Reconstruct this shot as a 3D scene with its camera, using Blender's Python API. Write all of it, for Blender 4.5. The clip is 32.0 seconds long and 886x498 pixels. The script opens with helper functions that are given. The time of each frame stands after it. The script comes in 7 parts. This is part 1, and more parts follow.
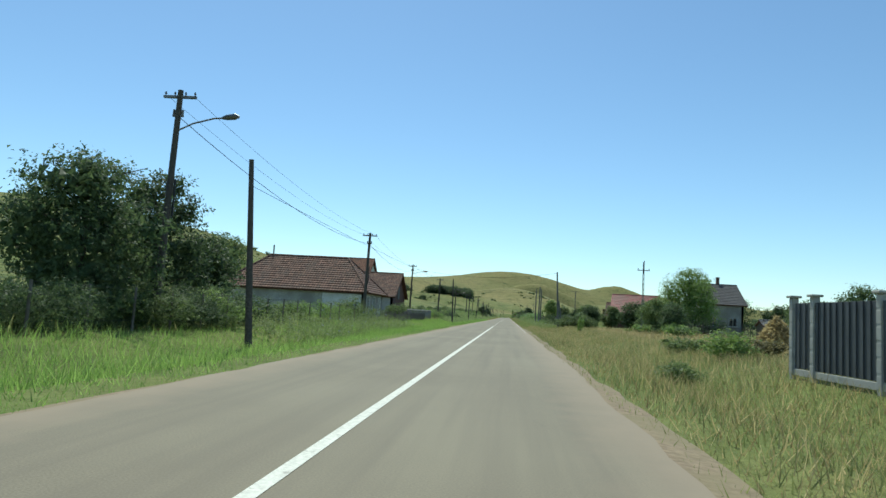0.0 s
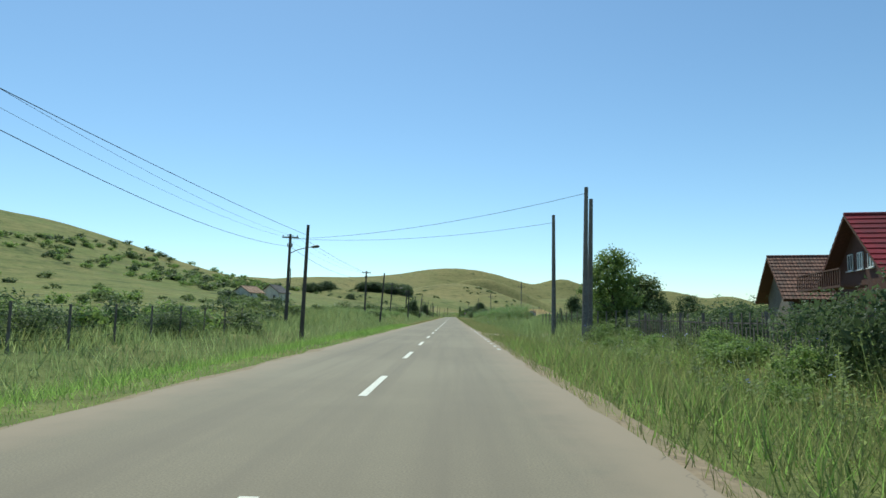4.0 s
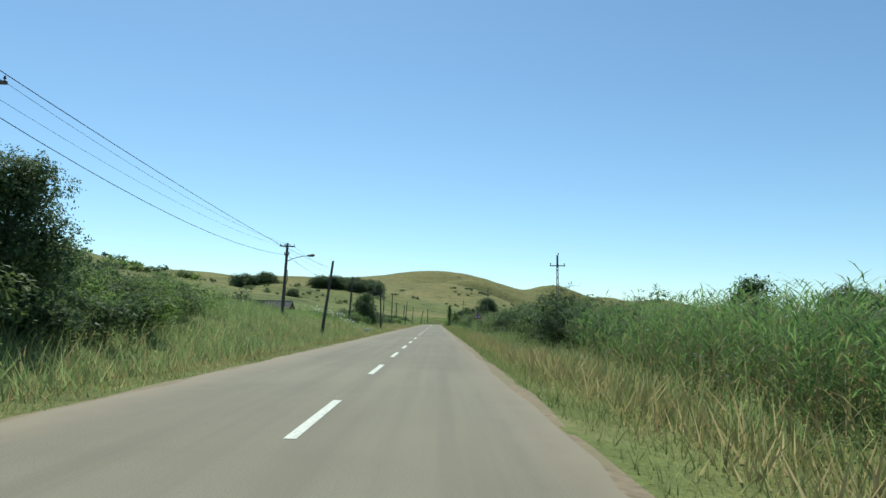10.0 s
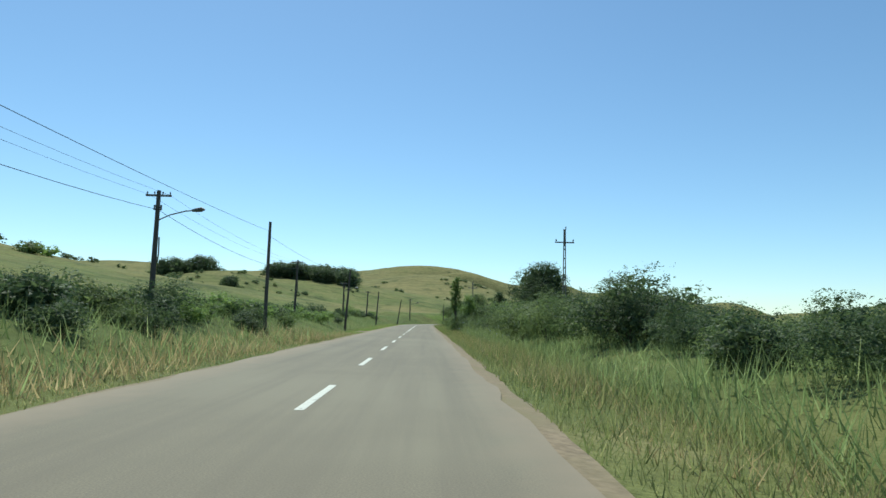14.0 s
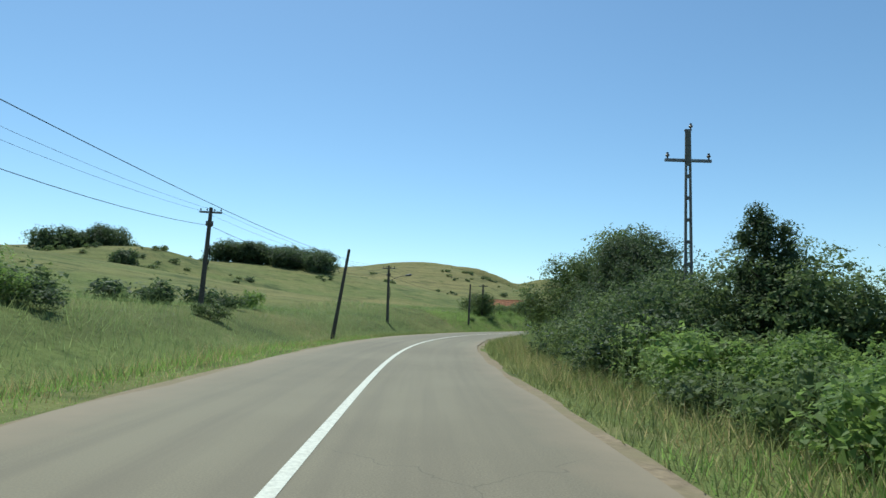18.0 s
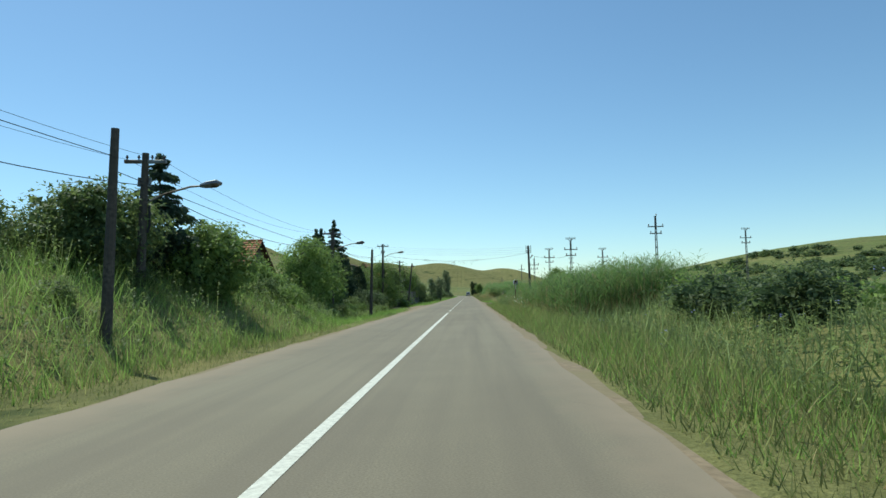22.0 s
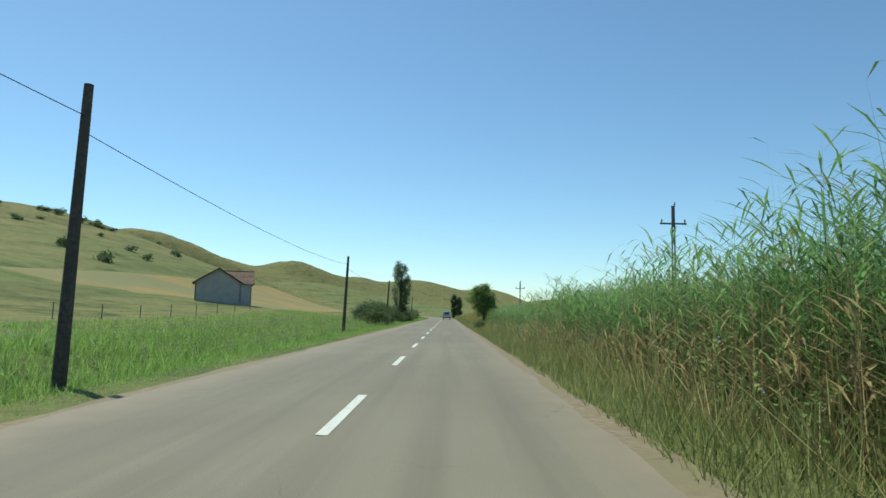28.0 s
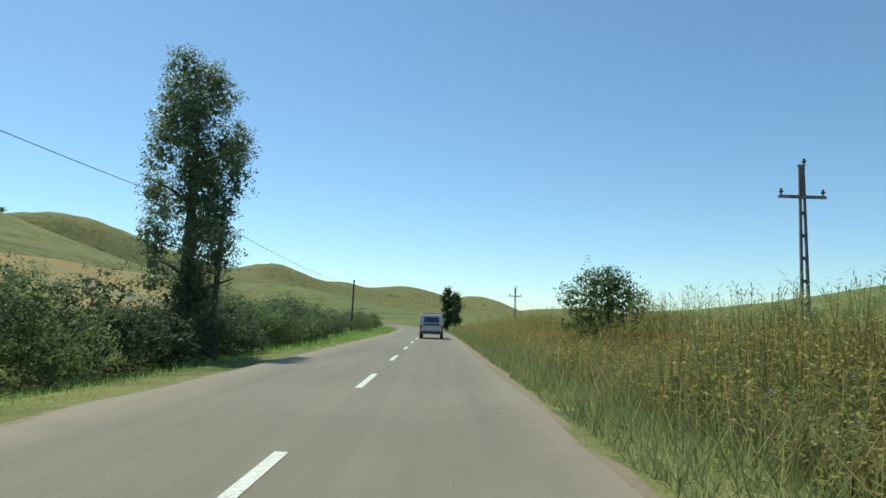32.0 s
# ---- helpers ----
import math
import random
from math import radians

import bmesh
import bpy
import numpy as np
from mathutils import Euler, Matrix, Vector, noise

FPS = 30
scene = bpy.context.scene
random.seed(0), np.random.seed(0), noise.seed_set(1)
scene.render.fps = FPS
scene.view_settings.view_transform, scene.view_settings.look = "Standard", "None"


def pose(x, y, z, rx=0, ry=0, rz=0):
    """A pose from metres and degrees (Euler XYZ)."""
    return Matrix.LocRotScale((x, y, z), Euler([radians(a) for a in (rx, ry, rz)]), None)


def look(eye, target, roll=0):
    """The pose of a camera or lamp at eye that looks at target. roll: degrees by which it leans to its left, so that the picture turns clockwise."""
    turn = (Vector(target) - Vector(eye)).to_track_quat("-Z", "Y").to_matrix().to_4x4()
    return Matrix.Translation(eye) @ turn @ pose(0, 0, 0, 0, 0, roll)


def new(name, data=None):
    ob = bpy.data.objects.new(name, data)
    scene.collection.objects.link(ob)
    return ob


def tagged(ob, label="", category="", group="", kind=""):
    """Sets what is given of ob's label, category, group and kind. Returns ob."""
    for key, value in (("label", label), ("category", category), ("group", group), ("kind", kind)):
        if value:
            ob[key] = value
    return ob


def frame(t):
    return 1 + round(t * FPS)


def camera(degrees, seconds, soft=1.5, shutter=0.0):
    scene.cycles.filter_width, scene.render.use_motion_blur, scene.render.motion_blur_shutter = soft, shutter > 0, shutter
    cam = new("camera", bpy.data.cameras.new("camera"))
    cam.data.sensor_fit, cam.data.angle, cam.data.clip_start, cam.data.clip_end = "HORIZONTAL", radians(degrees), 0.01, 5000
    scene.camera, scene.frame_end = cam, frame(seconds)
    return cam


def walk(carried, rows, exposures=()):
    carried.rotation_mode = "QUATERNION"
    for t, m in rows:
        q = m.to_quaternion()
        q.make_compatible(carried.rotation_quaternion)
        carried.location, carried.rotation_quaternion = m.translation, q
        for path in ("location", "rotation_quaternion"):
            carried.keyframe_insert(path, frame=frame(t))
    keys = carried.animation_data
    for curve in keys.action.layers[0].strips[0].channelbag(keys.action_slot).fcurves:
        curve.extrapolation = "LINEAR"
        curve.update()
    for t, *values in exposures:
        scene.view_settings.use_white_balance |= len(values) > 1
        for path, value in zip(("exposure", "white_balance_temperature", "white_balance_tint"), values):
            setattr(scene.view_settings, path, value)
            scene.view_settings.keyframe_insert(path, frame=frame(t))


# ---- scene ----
# ------------------------------------------------------------------ camera
cam = camera(68, 32.0, soft=1.5)
EYE = 1.2
PATH = [  # seconds, x, y, heading, pitch, roll
    (0.0, 1.55, 5.63, -5.93, 5.53, 3.31),
    (0.5, 1.30, 19.32, -4.64, 5.40, 2.17),
    (1.0, 1.08, 33.03, -2.48, 5.31, 1.50),
    (1.5, 1.26, 46.68, -1.58, 5.03, 1.43),
    (2.0, 1.32, 60.33, -1.34, 5.21, 1.72),
    (2.5, 1.36, 73.93, -1.08, 5.26, 1.45),
    (3.0, 1.38, 87.56, -1.08, 5.39, 1.10),
    (3.5, 1.36, 101.24, -0.97, 5.61, 0.95),
    (4.0, 1.31, 115.03, -0.94, 5.74, 0.83),
    (4.5, 1.33, 128.72, -1.06, 5.77, 0.99),
    (6.5, 1.37, 182.56, -0.70, 6.07, 1.03),
    (7.0, 1.36, 195.83, -0.55, 6.22, 1.04),
    (8.0, 1.45, 222.25, -0.39, 6.31, 1.79),
    (8.5, 1.43, 235.20, -0.20, 6.38, 1.47),
    (9.0, 1.39, 248.15, 0.05, 6.30, 1.67),
    (9.5, 1.38, 261.05, 0.17, 6.35, 1.88),
    (10.0, 1.41, 273.94, 0.37, 6.31, 1.86),
    (10.5, 1.46, 286.77, 0.58, 6.28, 1.81),
    (11.0, 1.52, 299.56, 1.09, 5.77, 1.76),
    (11.5, 1.59, 312.27, 1.31, 5.80, 1.42),
    (12.0, 1.69, 324.97, 1.28, 5.89, 1.40),
    (12.5, 1.66, 337.63, 1.36, 5.86, 1.67),
    (13.0, 1.70, 350.32, 1.53, 6.07, 1.86),
    (13.5, 1.63, 363.04, 1.40, 6.22, 1.70),
    (15.5, 1.35, 414.13, 1.60, 5.63, 1.28),
    (16.0, 1.17, 426.87, 1.60, 5.93, 1.30),
    (16.5, 1.13, 439.55, 1.57, 5.83, 1.55),
    (17.0, 0.94, 452.20, 1.56, 5.98, 1.89),
    (17.5, 0.95, 464.77, 1.61, 6.06, 2.07),
    (18.0, 0.97, 477.26, 1.69, 6.10, 2.11),
    (18.5, 1.14, 489.51, 1.83, 6.01, 2.55),
    (19.0, 1.67, 501.69, 2.09, 5.70, 2.93),
    (19.5, 2.85, 513.71, 5.39, 4.62, 0.65),
    (20.0, 5.05, 525.39, 9.72, 4.18, 0.48),
    (20.5, 8.18, 536.43, 14.21, 3.74, 0.10),
    (21.0, 11.98, 546.85, 18.39, 3.94, -0.83),
    (21.5, 16.23, 556.88, 20.55, 3.84, -1.11),
    (22.0, 20.47, 566.75, 21.23, 3.93, -1.32),
    (22.5, 24.74, 576.61, 21.34, 4.25, -1.36),
    (23.0, 29.02, 586.50, 21.37, 4.45, -1.35),
    (23.5, 33.28, 596.34, 21.38, 4.56, -0.90),
    (24.0, 37.53, 606.19, 21.31, 4.57, -0.54),
    (24.5, 41.73, 615.91, 21.35, 4.80, -0.09),
    (25.0, 46.34, 626.34, 21.69, 4.96, 0.01),
    (25.5, 50.84, 636.82, 21.90, 5.19, 0.54),
    (27.5, 69.44, 680.12, 22.90, 5.50, 1.01),
    (28.0, 74.20, 691.29, 22.89, 5.65, 1.08),
    (28.5, 79.06, 702.48, 23.13, 5.73, 0.92),
    (29.0, 83.88, 713.68, 23.21, 5.65, 1.04),
    (29.5, 88.70, 724.78, 23.36, 6.00, 1.17),
    (30.0, 93.53, 735.89, 23.47, 6.07, 1.18),
    (30.5, 98.34, 746.90, 23.67, 6.15, 0.92),
    (31.0, 103.07, 757.84, 23.62, 6.41, 0.66),
    (31.5, 107.76, 768.51, 23.88, 6.31, 1.20),
    (32.0, 112.40, 779.22, 23.77, 6.39, 1.84),
]


def aim(x, y, head, pitch, roll):
    h, p = radians(head), radians(pitch)
    eye = Vector((x, y, EYE))
    return look(eye, eye + Vector((math.sin(h) * math.cos(p), math.cos(h) * math.cos(p), math.sin(p))), roll)


walk(cam, [(r[0], aim(*r[1:])) for r in PATH], exposures=[(0.0, 0.04, 6250, -8), (9.0, 0.03, 6300, -8), (16.0, 0.0, 6150, -8), (20.0, -0.03, 6150, -8), (22.0, -0.04, 6250, -9), (25.0, 0.04, 6300, -8), (29.0, -0.02, 6250, -9), (32.0, 0.03, 6300, -8)])

# ------------------------------------------------------------------ light
SUN_AZ, SUN_EL = radians(-18), radians(58)
world = bpy.data.worlds.new("sky")
scene.world = world
world.use_nodes = True
wt = world.node_tree
sky = wt.nodes.new("ShaderNodeTexSky")
sky.sky_type = "NISHITA"
sky.sun_disc = False
sky.sun_elevation, sky.sun_rotation = SUN_EL, SUN_AZ
sky.altitude = 1500
sky.air_density, sky.dust_density, sky.ozone_density = 1.1, 0.7, 4.0
wt.nodes["Background"].inputs["Strength"].default_value = 0.139
wt.links.new(sky.outputs[0], wt.nodes["Background"].inputs["Color"])
lamp = bpy.data.lights.new("sun", "SUN")
lamp.energy, lamp.angle, lamp.color = 4.2, radians(0.6), (1.0, 0.95, 0.86)
sun = new("sun", lamp)
sun.matrix_world = look((math.sin(SUN_AZ) * math.cos(SUN_EL) * 50, math.cos(SUN_AZ) * math.cos(SUN_EL) * 50, math.sin(SUN_EL) * 50), (0, 0, 0))

# ------------------------------------------------------------------ the road's line
BEND, BEND_A, BEND_B = radians(23.40), 484.3, 561.6
SS = np.arange(-420.0, 4600.0, 1.0)


def ease(u):
    u = np.clip(u, 0, 1)
    return u * u * (3 - 2 * u)


PSI = BEND * ease((SS - BEND_A) / (BEND_B - BEND_A)) - radians(7) * ease((SS - 850) / 110) + radians(7) * ease((SS - 1000) / 200)
CX, CY = np.cumsum(np.sin(PSI)), np.cumsum(np.cos(PSI))
CX, CY = CX - CX[420], CY - CY[420]


def head(s):
    return np.interp(s, SS, PSI)


def at(s, d):
    """World x, y of the place s metres along the road and d metres to the right of its middle."""
    h = head(s)
    return np.interp(s, SS, CX) + d * np.cos(h), np.interp(s, SS, CY) - d * np.sin(h)


def along(x, y):
    """Road place (s, d) of world x, y, near the road."""
    s = np.array(y, float)
    for _ in range(8):
        h = head(s)
        s = s + (x - np.interp(s, SS, CX)) * np.sin(h) + (y - np.interp(s, SS, CY)) * np.cos(h)
    h = head(s)
    return s, (x - np.interp(s, SS, CX)) * np.cos(h) - (y - np.interp(s, SS, CY)) * np.sin(h)


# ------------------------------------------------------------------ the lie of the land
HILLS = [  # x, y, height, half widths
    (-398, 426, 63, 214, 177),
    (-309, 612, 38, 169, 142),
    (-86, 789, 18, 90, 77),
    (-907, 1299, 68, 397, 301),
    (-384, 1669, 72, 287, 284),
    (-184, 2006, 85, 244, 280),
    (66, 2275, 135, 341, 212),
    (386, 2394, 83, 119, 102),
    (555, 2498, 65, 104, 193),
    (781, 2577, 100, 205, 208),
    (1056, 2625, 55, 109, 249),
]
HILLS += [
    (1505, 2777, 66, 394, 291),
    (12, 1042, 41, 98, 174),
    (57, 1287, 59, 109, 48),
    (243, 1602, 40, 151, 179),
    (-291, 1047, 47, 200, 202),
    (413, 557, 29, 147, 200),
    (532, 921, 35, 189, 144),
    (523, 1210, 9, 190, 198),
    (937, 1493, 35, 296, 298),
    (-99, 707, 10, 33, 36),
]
TABLE = np.random.default_rng(5).random((257, 257))


def wave(x, y):
    """Smooth value noise, -1 to 1, one cell a unit."""
    x, y = np.asarray(x, float) % 256, np.asarray(y, float) % 256
    i, j = np.floor(x).astype(int), np.floor(y).astype(int)
    u, v = ease(x - i), ease(y - j)
    a = TABLE[i, j] * (1 - u) + TABLE[(i + 1) % 256, j] * u
    b = TABLE[i, (j + 1) % 256] * (1 - u) + TABLE[(i + 1) % 256, (j + 1) % 256] * u
    return (a * (1 - v) + b * v) * 2 - 1


def height(x, y, d):
    """Ground height at world x, y, d metres off the road's middle."""
    x, y, d = np.asarray(x, float), np.asarray(y, float), np.asarray(d, float)
    z = 0
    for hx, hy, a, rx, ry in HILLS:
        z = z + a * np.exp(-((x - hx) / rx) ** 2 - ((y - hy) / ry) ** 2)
    far = np.abs(d)
    z = z * np.maximum(ease((far - 9) / 70), ease((y - 980) / 150))
    z = z + wave(x / 90, y / 90) * 2.0 * ease((far - 60) / 200) + wave(x / 31 + 9, y / 31) * 0.5 * ease((far - 20) / 60)
    near = -0.05 - 0.10 * ease((far - 3.1) / 0.7) - 0.22 * ease((far - 4.6) / 1.6) + 0.45 * ease((far - 6.6) / 3.0)
    left, right = ease((-d - 5) / 8), ease((d - 5) / 5)
    z = z + left * 1.5 * ease((y - 150) / 60) * (1 - ease((y - 598) / 10)) * (0.8 + 0.35 * wave(y / 37, 4.0)) + right * 0.6 * ease((y - 742) / 20) + right * 0.25 * ease((y - 170) / 30) * (1 - ease((y - 600) / 20))
    z = z + 1.15 * ease((-d - 4.8) / 2.6) * ease((y - 538) / 14) * (1 - ease((y - 598) / 8))
    z = z + 1.15 * np.exp(-((x - 81.9) / 20) ** 2 - ((y - 790.3) / 20) ** 2) * ease((far - 11) / 12)
    return near + z + wave(x / 3.1, y / 3.1) * 0.05 * ease((far - 4) / 3)


def spot(s, d):
    x, y = at(s, d)
    return Vector((float(x), float(y), float(height(x, y, d))))


def stand(s, d, turn=0.0, sink=0.0, tilt=0.0, size=1.0, wide=None):
    """Pose on the ground at (s, d): local y runs along the road, x to its right."""
    p = spot(s, d)
    w = wide or size
    return Matrix.Translation((p.x, p.y, p.z - sink)) @ Matrix.Rotation(-float(head(s)) + radians(turn), 4, "Z") @ Matrix.Rotation(radians(tilt), 4, "Y") @ Matrix.Diagonal((w, w, size, 1))


# ------------------------------------------------------------------ mesh helpers
def mesh_of(name, verts, faces, mats, smooth=False, index=None):
    me = bpy.data.meshes.new(name)
    verts = np.asarray(verts, dtype=np.float32).reshape(-1, 3)
    if isinstance(faces, np.ndarray):
        n, k = faces.shape
        me.vertices.add(len(verts))
        me.vertices.foreach_set("co", verts.ravel())
        me.loops.add(n * k)
        me.loops.foreach_set("vertex_index", faces.astype(np.int32).ravel())
        me.polygons.add(n)
        me.polygons.foreach_set("loop_start", np.arange(0, n * k, k, dtype=np.int32))
        if index is not None:
            me.polygons.foreach_set("material_index", np.asarray(index, dtype=np.int32))
        me.update(calc_edges=True)
    else:
        me.from_pydata([tuple(v) for v in verts], [], faces)
        me.update()
    for m in (mats if isinstance(mats, (list, tuple)) else [mats]):
        me.materials.append(m)
    if smooth:
        me.polygons.foreach_set("use_smooth", np.ones(len(me.polygons), dtype=bool))
    return me


def part(name, bm, material, parent, label=""):
    """A bmesh as one mesh object under a thing or a part."""
    me = bpy.data.meshes.new(name)
    bmesh.ops.recalc_face_normals(bm, faces=bm.faces)
    bm.to_mesh(me)
    bm.free()
    me.materials.append(material)
    ob = new(name, me)
    ob.parent = parent
    return tagged(ob, label) if label else ob


def piece(name, me, parent, m=None):
    ob = new(name, me)
    ob.parent = parent
    if m is not None:
        ob.matrix_basis = m
    return ob


def thing(name, m, label, category, group="", kind=""):
    ob = new(name)
    ob.empty_display_size = 0.2
    ob.matrix_basis = m
    return tagged(ob, label, category, group, kind)


def box(bm, lo, hi, bevel=0.0, m=None):
    c = [(a + b) / 2 for a, b in zip(lo, hi)]
    r = bmesh.ops.create_cube(bm, size=1.0, matrix=(m or Matrix()) @ Matrix.Translation(c) @ Matrix.Diagonal((hi[0] - lo[0], hi[1] - lo[1], hi[2] - lo[2], 1)))
    if bevel:
        es = list({e for v in r["verts"] for e in v.link_edges})
        bmesh.ops.bevel(bm, geom=es, offset=bevel, segments=1, affect="EDGES")
    return r


def tube(bm, pts, radii, sides=8, cap=True):
    """A tapered tube along points."""
    rings = []
    pts = [Vector(p) for p in pts]
    for i, p in enumerate(pts):
        t = (pts[min(i + 1, len(pts) - 1)] - pts[max(i - 1, 0)]).normalized()
        u = t.orthogonal().normalized() if i == 0 else (rings[-1][1] - t * rings[-1][1].dot(t)).normalized()
        v = t.cross(u)
        r = radii[i] if isinstance(radii, (list, tuple)) else radii
        rings.append(([bm.verts.new(p + (u * math.cos(a) + v * math.sin(a)) * r) for a in [2 * math.pi * k / sides for k in range(sides)]], u))
    for (a, _), (b, _) in zip(rings, rings[1:]):
        for k in range(sides):
            bm.faces.new((a[k], a[(k + 1) % sides], b[(k + 1) % sides], b[k]))
    if cap:
        bm.faces.new(rings[0][0][::-1])
        bm.faces.new(rings[-1][0])
    return bm


def poly(bm, pts):
    return bm.faces.new([bm.verts.new(p) for p in pts])


def slab(bm, pts, thick):
    """A flat polygon with thickness along its normal, downwards."""
    f = poly(bm, pts)
    f.normal_update()
    n = f.normal.copy()
    r = bmesh.ops.extrude_face_region(bm, geom=[f])
    for v in r["geom"]:
        if isinstance(v, bmesh.types.BMVert):
            v.co -= n * thick


# ------------------------------------------------------------------ materials
def mat(name, rough=0.8, metal=0.0, spec=0.3):
    m = bpy.data.materials.new(name)
    m.use_nodes = True
    nt = m.node_tree
    b = nt.nodes["Principled BSDF"]
    b.inputs["Roughness"].default_value, b.inputs["Metallic"].default_value = rough, metal
    b.inputs["Specular IOR Level"].default_value = spec
    return m, nt, b


def node(nt, kind, **vals):
    n = nt.nodes.new(kind)
    for k, v in vals.items():
        n.inputs[k.replace("_", " ")].default_value = v
    return n


def where(nt, kind="Object"):
    return nt.nodes.new("ShaderNodeTexCoord").outputs[kind]


def position(nt):
    return nt.nodes.new("ShaderNodeNewGeometry").outputs["Position"]


def ramp(nt, fac, stops):
    r = nt.nodes.new("ShaderNodeValToRGB")
    e = r.color_ramp.elements
    while len(e) < len(stops):
        e.new(0.5)
    for x, (p, c) in zip(e, stops):
        x.position, x.color = p, (*c, 1)
    nt.links.new(fac, r.inputs[0])
    return r.outputs[0]


def noise_tex(nt, vec, scale, detail=3.0, rough=0.55):
    n = node(nt, "ShaderNodeTexNoise", Scale=scale, Detail=detail, Roughness=rough)
    nt.links.new(vec, n.inputs["Vector"])
    return n.outputs["Fac"]


def mix(nt, fac, a, b, mode="MIX"):
    n = nt.nodes.new("ShaderNodeMix")
    n.data_type, n.blend_type = "RGBA", mode
    for sock, v in ((n.inputs[0], fac), (n.inputs[6], a), (n.inputs[7], b)):
        if isinstance(v, (int, float)):
            sock.default_value = v
        elif isinstance(v, tuple):
            sock.default_value = (*v, 1)
        else:
            nt.links.new(v, sock)
    return n.outputs[2]


def bump(nt, b, fac, strength=0.3, dist=0.02):
    n = node(nt, "ShaderNodeBump", Strength=strength, Distance=dist)
    nt.links.new(fac, n.inputs["Height"])
    nt.links.new(n.outputs[0], b.inputs["Normal"])


def speckled(name, stops, scale=6.0, big=0.7, rough=0.85, bumps=0.3, dist=0.02, second=None, metal=0.0, spec=0.3, vec="Object"):
    """Two scales of variation: fine grain through a ramp, broad stains mixed over."""
    m, nt, b = mat(name, rough, metal, spec)
    v = where(nt) if vec == "Object" else position(nt)
    f = noise_tex(nt, v, scale, 4.0)
    col = ramp(nt, f, stops)
    if second:
        g = noise_tex(nt, v, big, 2.0)
        r = ramp(nt, g, [(0.42, (0, 0, 0)), (0.62, (1, 1, 1))])
        col = mix(nt, r, col, second)
    nt.links.new(col, b.inputs["Base Color"])
    bump(nt, b, f, bumps, dist)
    return m


def leafy(name, dark, mid, light, trans=0.4, rough=0.6, spec=0.25, gain=1.7):
    """Leaves and blades: a colour of its own for every leaf, thin enough to let light through."""
    m, nt, b = mat(name, rough, 0.0, spec)
    g = nt.nodes.new("ShaderNodeNewGeometry")
    o = nt.nodes.new("ShaderNodeObjectInfo")
    col = ramp(nt, g.outputs["Random Per Island"], [(0.0, dark), (0.55, mid), (1.0, light)])
    big = noise_tex(nt, position(nt), 0.35, 2.0)
    col = mix(nt, ramp(nt, big, [(0.35, (0, 0, 0)), (0.7, (0.55, 0.55, 0.55))]), col, light)
    hue = node(nt, "ShaderNodeHueSaturation")
    mr = node(nt, "ShaderNodeMapRange", To_Min=0.85, To_Max=1.15)
    nt.links.new(o.outputs["Random"], mr.inputs["Value"])
    nt.links.new(mr.outputs[0], hue.inputs["Value"])
    nt.links.new(col, hue.inputs["Color"])
    nt.links.new(hue.outputs[0], b.inputs["Base Color"])
    t = nt.nodes.new("ShaderNodeBsdfTranslucent")
    glow = nt.nodes.new("ShaderNodeHueSaturation")
    glow.inputs["Value"].default_value = gain
    nt.links.new(hue.outputs[0], glow.inputs["Color"])
    nt.links.new(glow.outputs[0], t.inputs["Color"])
    ms = nt.nodes.new("ShaderNodeMixShader")
    ms.inputs[0].default_value = trans
    nt.links.new(b.outputs[0], ms.inputs[1])
    nt.links.new(t.outputs[0], ms.inputs[2])
    nt.links.new(ms.outputs[0], nt.nodes["Material Output"].inputs[0])
    return m


